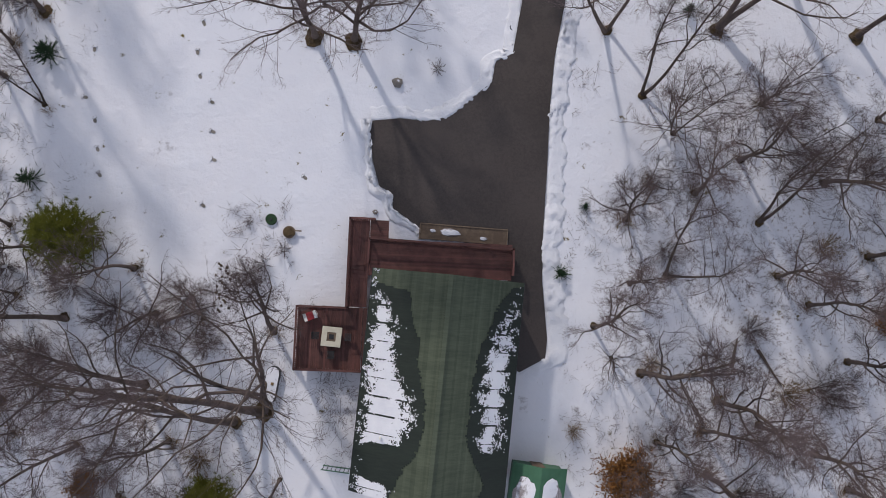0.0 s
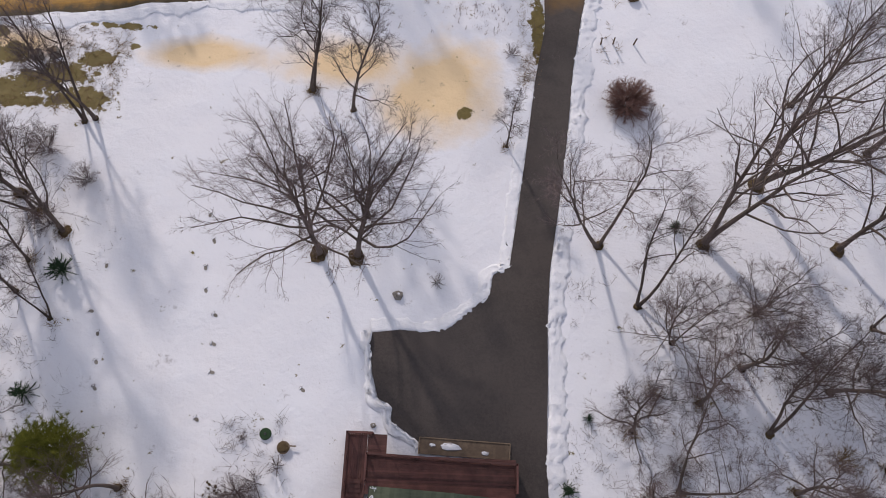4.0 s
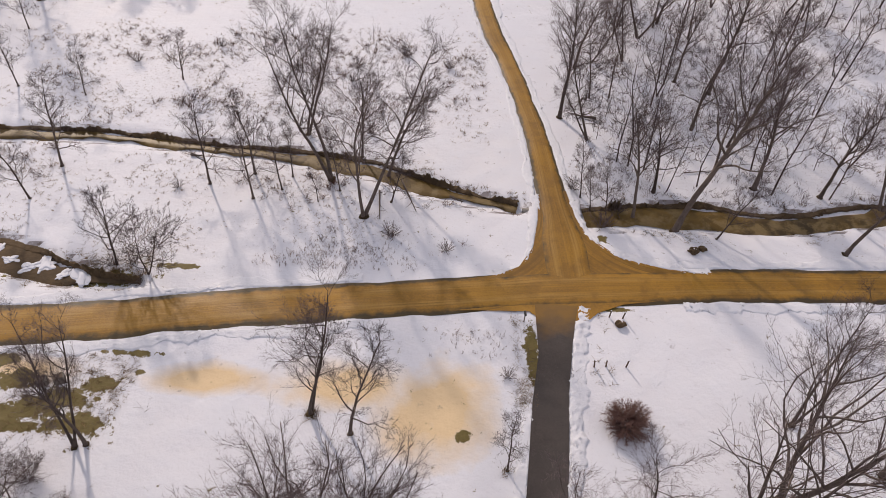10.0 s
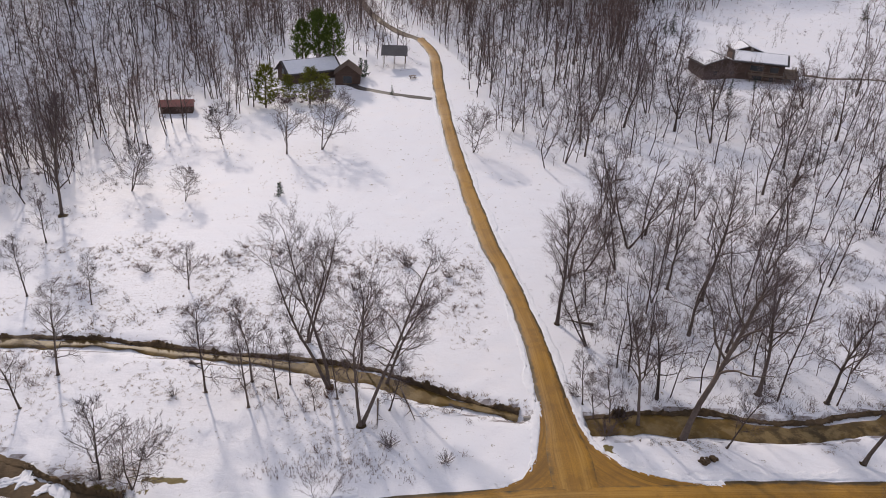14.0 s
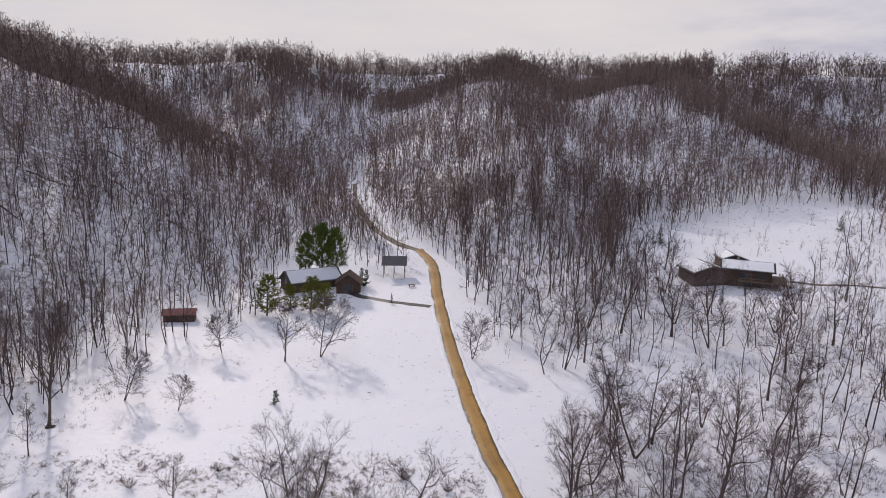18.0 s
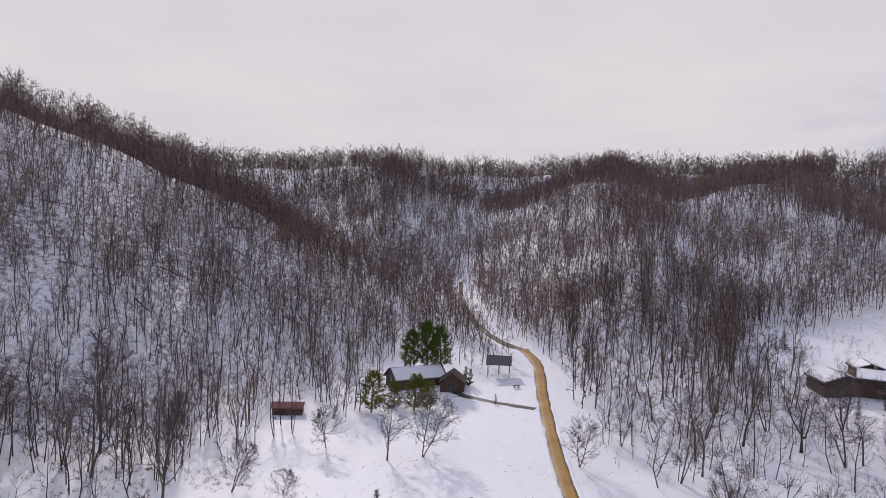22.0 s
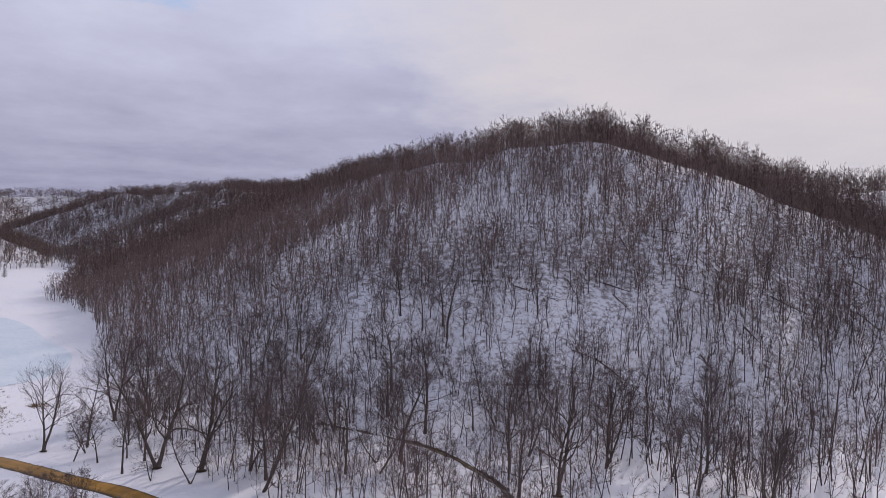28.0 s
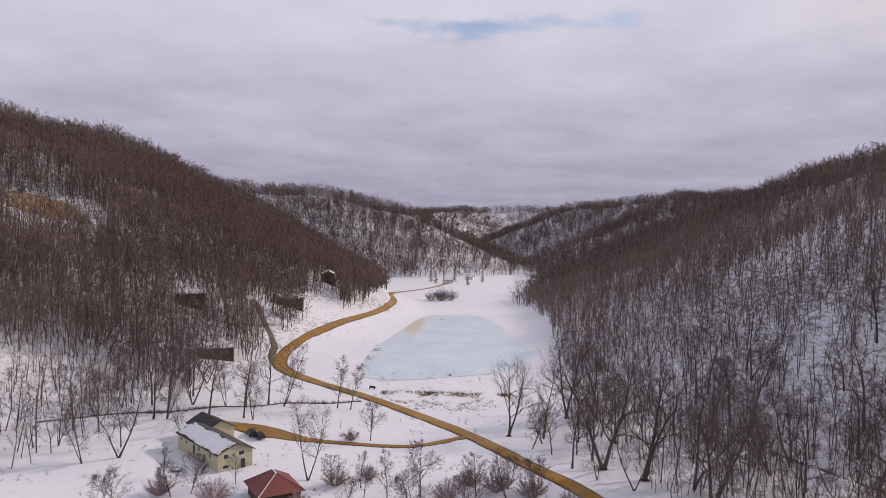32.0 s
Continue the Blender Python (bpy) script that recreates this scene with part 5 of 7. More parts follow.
woods("horizon_woods", VERY_FAR, stand(30000, -2500, -1300, -700, 800, 7, 1400, 2600, 8.0, None)[:5000], (18, 26), 8, "woods on the farthest ridges", FOREST, 3.0)
for kind in KINDS.values():
    for root in kind:
        remove(root)


# ---------------------------------------------------------------- the house under the knoll
def cells(name, keep, u_n, v_n, place, thick, mat, parent, label=""):
    """A ragged patch made of small square cells on a slope: keep(u, v) picks them, place(u, v, up) puts them."""
    us, vs = np.linspace(0, 1, u_n + 1), np.linspace(0, 1, v_n + 1)
    U, V = np.meshgrid((us[1:] + us[:-1]) / 2, (vs[1:] + vs[:-1]) / 2, indexing="ij")
    mask = keep(U, V)
    # pieces that hang together become parts of their own, crumbs stay together
    mark, pieces = np.zeros(mask.shape, int), []
    for i0, j0 in zip(*np.nonzero(mask)):
        if mark[i0, j0]:
            continue
        mark[i0, j0], heap, group = 1, [(i0, j0)], []
        while heap:
            i, j = heap.pop()
            group.append((i, j))
            for ni, nj in ((i - 1, j), (i + 1, j), (i, j - 1), (i, j + 1)):
                if 0 <= ni < u_n and 0 <= nj < v_n and mask[ni, nj] and not mark[ni, nj]:
                    mark[ni, nj] = 1
                    heap.append((ni, nj))
        pieces.append(group)
    large = [g for g in pieces if len(g) >= 60]
    crumbs = [c for g in pieces if len(g) < 60 for c in g]
    ob = None
    for group in large:
        ob = cell_patch(name, group, mask, us, vs, place, thick, mat, parent, label)
    if crumbs:
        ob = cell_patch(name + "_fringe", crumbs, mask, us, vs, place, thick, mat, parent, label)
        tagged(ob, kind="stuff")
    return ob


def cell_patch(name, group, mask, us, vs, place, thick, mat, parent, label):
    idx, verts, tri = {}, [], []
    u_n, v_n = mask.shape

    def vert(i, j, up):
        key = (i, j, up)
        if key not in idx:
            idx[key] = len(verts)
            verts.append(place(us[i], vs[j], thick if up else 0.0))
        return idx[key]

    for i, j in group:
        a, b, c, d = vert(i, j, 1), vert(i + 1, j, 1), vert(i + 1, j + 1, 1), vert(i, j + 1, 1)
        tri += [(a, b, c), (a, c, d)]
        for di, dj, p, q in ((-1, 0, (i, j), (i, j + 1)), (1, 0, (i + 1, j), (i + 1, j + 1)), (0, -1, (i, j), (i + 1, j)), (0, 1, (i, j + 1), (i + 1, j + 1))):
            ni, nj = i + di, j + dj
            if not (0 <= ni < u_n and 0 <= nj < v_n) or not mask[ni, nj]:
                e, f, g, h = vert(*p, 1), vert(*q, 1), vert(*q, 0), vert(*p, 0)
                tri += [(e, f, g), (e, g, h)]
    return mesh_np(name, np.array(verts), np.array(tri), mat, parent, label)


def patch_noise(U, V, su, sv, seed):
    r = np.random.default_rng(seed)
    out = np.zeros(U.shape)
    for k, amp in ((1, 0.5), (2.3, 0.3), (5.1, 0.25), (11, 0.2)):
        a, b = r.uniform(0, 6.28, 2)
        out += amp * np.sin(U * su * k + a + 2 * np.sin(V * sv * k * 0.7 + b)) * np.sin(V * sv * k + b + 1.5 * np.sin(U * su * k * 0.6 + a))
    return out + r.normal(0, 0.22, U.shape)


HOUSE = pose(2.0, -6.4, 0, 0, 0, -3.6)
home = thing("house", HOUSE, "brown wooden house with a green shingle roof, patchy with melting snow", "house")
HW, HL, EAVE, RISE = 5.25, 7.55, 3.55, 3.0
bm = bmesh.new()
w2, l2 = HW - 0.5, HL - 0.5
prof = [(-w2, 0), (w2, 0), (w2, EAVE), (0, EAVE + RISE - 0.3), (-w2, EAVE)]
ring = [[bm.verts.new((x, y, z)) for x, z in prof] for y in (-l2, l2)]
bm.faces.new(ring[0])
bm.faces.new(ring[1][::-1])
for k in range(5):
    bm.faces.new([ring[0][k], ring[1][k], ring[1][(k + 1) % 5], ring[0][(k + 1) % 5]])
bmesh.ops.recalc_face_normals(bm, faces=bm.faces[:])
part("wall", bm, WALL_BROWN, home)


def slope_point(side):
    def place(u, v, up):
        return (side * u * HW, HL - 2 * HL * v, EAVE + RISE * (1 - u) + 0.032 + up)
    return place


for side in (-1, 1):
    # shingle courses: thin overlapping strips down the slope
    roof = part("roof", boxes(((math.hypot(HW, RISE) - 0.02, 2 * HL - 0.06, 0.1), (side * HW / 2, 0, EAVE + RISE / 2 - 0.10), Matrix.Rotation(side * math.atan2(RISE, HW), 4, "Y"))), ROOF_GREEN, home, "green shingle roof slope, dry along the ridge")
    n = 34
    run = math.hypot(HW, RISE) / n
    strip = boxes(((run + 0.03, 2 * HL, 0.03), (0, 0, 0), Matrix.Rotation(side * (math.atan2(RISE, HW) - 0.035), 4, "Y")))
    course = part("shingle_course", strip, ROOF_GREEN, roof)
    for k in range(n):
        c = course if k == 0 else course.copy()
        if k:
            scene.collection.objects.link(c)
            c.parent = roof
        u = (k + 0.5) / n
        c.location = (side * u * HW, 0, EAVE + RISE * (1 - u) - 0.015)
    if side < 0:
        edge_v, edge_u = (0, 0.05, 0.09, 0.2, 0.3, 0.42, 0.55, 0.7, 0.78, 0.85, 0.93, 1.0), (1.2, 1.2, 0.5, 0.42, 0.31, 0.27, 0.15, 0.16, 0.22, 0.33, 0.45, 0.5)
        snow_v, snow_in, snow_out = (0, 0.09, 0.13, 0.2, 0.33, 0.44, 0.5, 0.6, 0.66, 0.71, 0.76, 0.78, 0.92, 0.95, 1.0), (1, 0.95, 0.74, 0.68, 0.62, 0.55, 0.42, 0.34, 0.33, 0.4, 0.5, 1, 1, 0.45, 0.5), (0.9, 0.92, 0.92, 0.92, 0.92, 0.93, 0.93, 0.94, 0.94, 0.94, 0.88, 0.85, 0.9, 0.93, 0.93)
    else:
        edge_v, edge_u = (0, 0.03, 0.1, 0.3, 0.5, 0.75, 0.82, 0.9, 1.0), (1.2, 0.85, 0.68, 0.49, 0.41, 0.44, 0.56, 0.68, 0.6)
        snow_v, snow_in, snow_out = (0, 0.08, 0.14, 0.25, 0.4, 0.55, 0.7, 0.76, 0.79, 1.0), (1, 0.92, 0.78, 0.68, 0.6, 0.56, 0.56, 0.62, 1, 1), (0.9, 0.9, 0.9, 0.87, 0.86, 0.86, 0.86, 0.82, 0.8, 0.8)

    def wet(U, V, ev=edge_v, eu=edge_u, s=side):
        return U > np.interp(V, ev, eu) + 0.035 * patch_noise(U, V, 2, 22, 3 + s)

    def snowy(U, V, sv=snow_v, si=snow_in, so=snow_out, s=side):
        n = patch_noise(U, V, 16, 40, 9 + s)
        m = np.minimum(U - np.interp(V, sv, si), np.interp(V, sv, so) - U)
        seams = np.abs(((V * 15.1 / 1.22) % 1) - 0.5) > 0.46
        return (m * 7.0 + 1.05 * n > 0.16) & ~(seams & (n < 0.35))

    cells("wet_shingles", wet, 44, 120, slope_point(side), 0.012, ROOF_WET, roof, "dark wet shingles round the snow")
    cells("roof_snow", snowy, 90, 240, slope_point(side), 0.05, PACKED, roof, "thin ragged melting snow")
    part("fascia", boxes(((0.04, 2 * HL, 0.2), (side * (HW + 0.03), 0, EAVE - 0.07))), BLACK, home)
part("ridge_cap", boxes(((0.3, 2 * HL, 0.04), (0, 0, EAVE + RISE + 0.03))), ROOF_GREEN, home)
bm = bmesh.new()
cone(bm, 0.07, 0.07, (-3.5, -3.6, 4.3), (-3.5, -3.6, 5.2), 10)
part("vent_pipe", bm, WHITE, home)
for y in (-4, 0, 4):
    win = part("window", boxes(((0.08, 1.3, 1.2), (-w2 - 0.03, y, 1.9))), WHITE, home)
    part("pane", boxes(((0.04, 1.1, 1.0), (-w2 - 0.07, y, 1.9))), GLASS, win)
part("front_door", boxes(((1.0, 0.08, 2.05), (1.2, l2 + 0.04, 1.95))), WALL_BROWN, home)
for x in (-2.5, 3.4):
    win = part("window", boxes(((1.6, 0.08, 1.3), (x, l2 + 0.03, 2.2))), WHITE, home)
    part("pane", boxes(((1.4, 0.04, 1.1), (x, l2 + 0.07, 2.2))), GLASS, win)

# deck round the house, in three runs at one level
deck = thing("deck", pose(0, 0, 0, 0, 0, 0), "reddish-brown stained timber deck with railings, cleared of snow", "deck")
DZ = 0.95
RUNS = [(-3.25, 7.15, 1.0, 3.62, "x"), (-4.65, -3.27, -1.35, 5.0, "y"), (-3.25, -1.9, 3.66, 5.0, "x"), (-8.1, -3.5, -5.85, -1.4, "y"), (-3.48, -3.2, -5.85, -1.4, "y")]
for x0, x1, y0, y1, way_ in RUNS:
    a0, a1 = (y0, y1) if way_ == "x" else (x0, x1)
    n = int((a1 - a0) / 0.145)
    wv = (a1 - a0) / n - 0.012
    first = part("board", boxes(((x1 - x0, wv, 0.04) if way_ == "x" else (wv, y1 - y0, 0.04),)), DECK, deck)
    for k in range(n):
        c = a0 + (k + 0.5) * (a1 - a0) / n
        o = first if k == 0 else first.copy()
        if k:
            scene.collection.objects.link(o)
            o.parent = deck
        o.location = ((x0 + x1) / 2, c, DZ) if way_ == "x" else (c, (y0 + y1) / 2, DZ)
    part("joist_frame", boxes(((x1 - x0 - 0.1, y1 - y0 - 0.1, 0.18), ((x0 + x1) / 2, (y0 + y1) / 2, DZ - 0.12))), DECK, deck)
RAILS = [((-8.1, -1.4), (-4.65, -1.4)), ((-8.1, -5.85), (-8.1, -1.4)), ((-8.1, -5.85), (-3.3, -5.85)), ((-4.65, -1.35), (-4.65, 5.0)), ((-4.65, 5.0), (-2.9, 5.0)), ((-3.2, 3.62), (7.15, 3.25)), ((7.15, 1.4), (7.15, 3.25)), ((-3.25, 1.9), (-3.25, 3.6))]
for (x0, y0), (x1, y1) in RAILS:
    ln, a = math.hypot(x1 - x0, y1 - y0), math.atan2(y1 - y0, x1 - x0)
    turn = Matrix.Rotation(a, 4, "Z")
    part("rail", boxes(((ln + 0.1, 0.14, 0.04), ((x0 + x1) / 2, (y0 + y1) / 2, DZ + 0.98), turn), ((ln, 0.04, 0.09), ((x0 + x1) / 2, (y0 + y1) / 2, DZ + 0.88), turn), ((ln, 0.04, 0.09), ((x0 + x1) / 2, (y0 + y1) / 2, DZ + 0.14), turn)), DECK, deck)
    n = max(1, round(ln / 1.6))
    for k in range(n + 1):
        s = k / n
        part("post", boxes(((0.1, 0.1, 1.92), (x0 + (x1 - x0) * s, y0 + (y1 - y0) * s, 0.98))), DECK, deck)
    bm = bmesh.new()
    m = int(ln / 0.14)
    for k in range(m):
        s = (k + 0.5) / m
        box(bm, (0.03, 0.03, 0.72), (x0 + (x1 - x0) * s, y0 + (y1 - y0) * s, DZ + 0.5), turn)
    part("balusters", bm, DECK, deck)
for k in range(4):
    part("step", boxes(((0.9, 0.28, 0.04), (-4.0, 0.9 + 0.30 * k, DZ + 0.04 + 0.06 * k))), DECK, deck)

apron = thing("planting_bed", pose(3.6, 4.3, 0, 0, 0, -2), "olive-brown timber-edged bed with patches of old snow", "planting bed")
part("soil", boxes(((6.4, 1.1, 0.16), (0, 0, 0.08))), WOOD, apron)
part("edging", boxes(((6.5, 0.08, 0.22), (0, 0.58, 0.11)), ((0.08, 1.2, 0.22), (-3.25, 0, 0.11)), ((0.08, 1.2, 0.22), (3.25, 0, 0.11))), WOOD, apron)
part("old_snow", lump(bmesh.new(), (0.75, 0.3, 0.1), (-1.0, 0.05, 0.17), 3), SNOW, apron)
part("old_snow", lump(bmesh.new(), (0.25, 0.14, 0.08), (-2.3, 0.1, 0.17), 4), SNOW, apron)
part("old_snow", lump(bmesh.new(), (0.3, 0.16, 0.08), (1.5, -0.2, 0.17), 5), SNOW, apron)

table = thing("fire_table", pose(-5.6, -3.5, DZ + 0.02, 0, 0, -4), "square cream fire table with a dark burner tray", "table")
part("table_top", boxes(((1.4, 0.38, 0.06), (0, 0.51, 0.62)), ((1.4, 0.38, 0.06), (0, -0.51, 0.62)), ((0.38, 0.64, 0.06), (0.51, 0, 0.62)), ((0.38, 0.64, 0.06), (-0.51, 0, 0.62)), bevel=0.01), CREAM, table)
part("burner_tray", boxes(((0.64, 0.64, 0.05), (0, 0, 0.60))), WOOD, table)
part("burner", boxes(((0.34, 0.34, 0.04), (0, 0, 0.645))), BLACK, table)
part("base", boxes(((1.0, 1.0, 0.58), (0, 0, 0.29))), WALL_BROWN, table)


def deck_chair(x, y, rot):
    c = thing("deck_chair", pose(x, y, DZ + 0.02, 0, 0, rot), "dark metal slatted chair beside the fire table", "chair", "chairs round the fire table")
    part("seat", boxes(*(((0.05, 0.46, 0.02), (-0.21 + 0.07 * k, 0, 0.42)) for k in range(7))), BLACK, c)
    part("backrest", boxes(*(((0.03, 0.05, 0.5), (-0.24, -0.2 + 0.08 * k, 0.68)) for k in range(6)), ((0.04, 0.5, 0.04), (-0.24, 0, 0.93))), BLACK, c)
    for sx in (-0.2, 0.2):
        for sy in (-0.21, 0.21):
            part("leg", boxes(((0.035, 0.035, 0.41), (sx, sy, 0.205))), BLACK, c)
    for sy in (-0.24, 0.24):
        part("armrest", boxes(((0.46, 0.04, 0.03), (0, sy, 0.63)), ((0.03, 0.03, 0.22), (0.18, sy, 0.52))), BLACK, c)
    return c


for x, y, r in ((-6.75, -3.45, 0), (-4.45, -3.5, 180), (-5.6, -4.75, 90)):
    deck_chair(x, y, r)

cool = thing("cooler", pose(-7.2, -2.1, DZ + 0.02, 0, 0, 22), "red cooler with a white lid band on the deck", "cooler")
part("body", boxes(((0.95, 0.55, 0.4), (0, 0, 0.2)), bevel=0.03), RED, cool)
part("lid", boxes(((0.5, 0.57, 0.06), (0, 0, 0.43)), bevel=0.01), RED, cool)
for sx in (-0.37, 0.37):
    part("lid_end", boxes(((0.22, 0.57, 0.065), (sx, 0, 0.43)), bevel=0.01), WHITE, cool)
part("handle", boxes(((0.04, 0.3, 0.03), (0.52, 0, 0.3))), WHITE, cool)

shed = thing("garden_shed", pose(9.35, -14.0, 0, 0, 0, -6), "small green shed with snow sliding off its roof", "shed")
part("wall", boxes(((3.5, 3.6, 1.9), (0, 0, 0.95))), WALL_GREEN, shed)
for s in (-1, 1):
    tilt_ = Matrix.Rotation(s * 0.38, 4, "Y")
    r = part("roof", boxes(((2.1, 4.1, 0.06), (s * 0.96, 0, 2.2), tilt_)), WALL_GREEN, shed)
    bm = lump(bmesh.new(), (0.8, 1.6, 0.07), (0, -0.3, 0.05), 8 + s, 0.3, 3)
    bm.transform(Matrix.Translation((s * 0.96, 0, 2.22)) @ tilt_)
    part("roof_snow", bm, SNOW, r)
part("door", boxes(((0.9, 0.06, 1.7), (0, 1.83, 0.86))), WOOD, shed)

trellis = thing("lattice_panel", pose(-4.9, -12.9, 0, 0, 0, -6), "dark lattice panel leaning out from the house wall", "trellis")
for k in range(7):
    part("slat", boxes(((0.05, 0.04, 1.5), (-0.9 + 0.3 * k, 0, 0.75))), BLACK, trellis)
for zz in (1.5, 0.3):
    part("rail", boxes(((2.0, 0.06, 0.08), (0, 0, zz))), WALL_GREEN, trellis)


# ---------------------------------------------------------------- other houses
def gable_house(name, label, x, y, rot, long, wide, wall_h, rise, wall, roof_mat, snow=(), windows=(), door=None, over=0.5, chimney=None, sink=0.4, z=None, melt=0.35):
    """A house along its local x axis. windows: (side, along, height, width, tall); side is n, s, e or w of its own axes."""
    h = thing(name, pose(x, y, (z_at(x, y) if z is None else z), 0, 0, rot), label, "house")
    bm = bmesh.new()
    a, b = long / 2, wide / 2
    prof = [(-b, -sink), (b, -sink), (b, wall_h), (0, wall_h + rise), (-b, wall_h)]
    ring = [[bm.verts.new((xx, yy, zz)) for yy, zz in prof] for xx in (-a, a)]
    bm.faces.new(ring[0])
    bm.faces.new(ring[1][::-1])
    for k in range(5):
        bm.faces.new([ring[0][k], ring[1][k], ring[1][(k + 1) % 5], ring[0][(k + 1) % 5]])
    bmesh.ops.recalc_face_normals(bm, faces=bm.faces[:])
    part("wall", bm, wall, h)
    slant = math.atan2(rise, b)
    run = math.hypot(rise, b) + over
    for s in (-1, 1):
        turn = Matrix.Rotation(-s * slant, 4, "X")
        mid = (0, s * (run / 2) * math.cos(slant), wall_h + rise - (run / 2) * math.sin(slant) + 0.10)
        r = part("roof", boxes(((long + 2 * over, run, 0.16), mid, turn)), roof_mat, h)
        if s in snow:
            def place(u, v, up, s=s):
                d = 0.1 + u * (run - 0.25)
                return (-a - over + 0.15 + v * (long + 2 * over - 0.3), s * d * math.cos(slant), wall_h + rise - d * math.sin(slant) + 0.20 + up)

            def keep(U, V, k=seed_of(x, y)):
                return (patch_noise(U, V, 5, 9, k) + np.minimum(np.minimum(U + 0.03, 1 - U) * 7, np.minimum(V, 1 - V) * 16) > melt) & ((melt > 0) | ((U > 0.03) & (U < 0.93) & (V > 0.035) & (V < 0.965)))
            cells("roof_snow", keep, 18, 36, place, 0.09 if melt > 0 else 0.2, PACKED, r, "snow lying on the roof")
    trim = WOOD if wall is WALL_BROWN else WHITE
    for side, along_, up, ww, hh in windows:
        if side in "ns":
            yy = b if side == "n" else -b
            f = part("window", boxes(((ww + 0.16, 0.08, hh + 0.16), (along_, yy, up))), trim, h)
            part("pane", boxes(((ww, 0.1, hh), (along_, yy, up))), GLASS, f)
        else:
            xx = a if side == "e" else -a
            f = part("window", boxes(((0.08, ww + 0.16, hh + 0.16), (xx, along_, up))), trim, h)
            part("pane", boxes(((0.1, ww, hh), (xx, along_, up))), GLASS, f)
    if door:
        side, along_, up = door
        if side in "ns":
            part("door", boxes(((0.95, 0.1, 2.05), (along_, b if side == "n" else -b, up + 1.02))), BLACK, h)
        else:
            part("door", boxes(((0.1, 0.95, 2.05), (a if side == "e" else -a, along_, up + 1.02))), BLACK, h)
    if chimney:
        part("chimney", boxes(((0.7, 0.7, 1.6), (chimney, 0, wall_h + rise + 0.5))), STONE, h)
    return h


def seed_of(x, y):
    return int(abs(x * 7 + y * 13)) % 1000


gable_house("farm_house", "two-storey cream house with a dark roof and melting snow", -157.2, -56.4, 44, 21.5, 8.0, 3.9, 1.7, WALL_CREAM, ROOF_DARK, snow=(-1,),
            windows=[("e", -2.2, 3.2, 1.0, 0.9), ("e", 1.4, 3.4, 1.2, 0.9), ("e", -2.2, 1.0, 1.3, 0.7), ("s", 7.0, 2.9, 0.9, 1.0), ("s", 1.2, 2.9, 0.8, 1.0), ("s", -5.6, 2.9, 0.9, 0.9), ("s", -8.6, 2.9, 0.9, 0.9), ("s", 4.0, 1.0, 1.2, 0.8)], door=("e", 1.8, 0.0), z=-0.1)
part("side_door", boxes(((0.95, 0.1, 2.05), (-1.6, -4.02, 2.2))), BLACK, bpy.data.objects["farm_house"])
gable_house("garage", "cream garage with a dark grey shingle roof", -170.5, -62.0, 44, 10.0, 7.5, 3.6, 1.9, WALL_CREAM, ROOF_DARK, z=0)
barn = thing("red_roofed_barn", pose(-134.0, -36.2, 0, 0, 0, 32), "weathered barn under a maroon metal hip roof", "barn")
part("wall", boxes(((8.6, 7.8, 2.6), (0, 0, 1.1))), WALL_BROWN, barn)
bm = bmesh.new()
c4 = [bm.verts.new((sx * 5.1, sy * 4.6, 2.3)) for sx, sy in ((-1, -1), (1, -1), (1, 1), (-1, 1))]
r2 = [bm.verts.new((sx * 1.2, 0, 5.2)) for sx in (-1, 1)]
for f in ((c4[0], c4[1], r2[1], r2[0]), (c4[2], c4[3], r2[0], r2[1]), (c4[1], c4[2], r2[1]), (c4[3], c4[0], r2[0]), (c4[3], c4[2], c4[1], c4[0])):
    bm.faces.new(f)
part("roof", bm, ROOF_RED, barn)
part("ridge_cap", boxes(((2.5, 0.3, 0.06), (0, 0, 5.23))), SNOW, barn)
for sx in (-1, 1):
    for sy in (-1, 1):
        bm = bmesh.new()
        cone(bm, 0.08, 0.08, (sx * 1.2, 0, 5.22), (sx * 5.1, sy * 4.6, 2.34), 5)
        part("hip_cap", bm, WHITE if sx > 0 and sy < 0 else ROOF_RED, barn)

gable_house("cabin", "dark timber cabin with a snow-covered roof", -42.4, 206.4, 36, 16.0, 8.0, 2.6, 2.8, WALL_BROWN, ROOF_DARK, snow=(-1, 1), windows=[("s", -3, 1.4, 1.4, 1.2), ("s", 2, 1.4, 1.4, 1.2), ("w", 0, 2.6, 1.6, 1.5)], door=("s", 0, 0), chimney=3.0, over=0.8, melt=-0.25)
gable_house("cabin_garage", "brown garage with a front gable", -30.4, 203.0, 95, 7.0, 7.0, 2.7, 2.5, WALL_BROWN, WALL_BROWN, windows=[("w", 0, 1.2, 2.4, 2.0)])
gable_house("red_shed", "low shed with a rusty red roof", -68.8, 171.6, 14, 7.6, 4.0, 1.8, 1.0, WALL_BROWN, ROOF_RED, over=0.35)
pav = thing("pavilion", pose(-18.3, 218.0, z_at(-18.3, 218.0), 0, 0, 2), "open timber pavilion with a grey roof on posts", "pavilion")
for sx in (-3.3, 0, 3.3):
    for sy in (-2.6, 2.6):
        part("post", boxes(((0.16, 0.16, 4.4), (sx, sy, 2.0))), WOOD, pav)
for s in (-1, 1):
    part("roof", boxes(((7.8, 4.1, 0.16), (0, s * 1.65, 5.05), Matrix.Rotation(-s * 0.62, 4, "X"))), ROOF_GREY, pav)
    part("beam", boxes(((7.2, 0.2, 0.3), (0, s * 2.6, 4.05))), WOOD, pav)
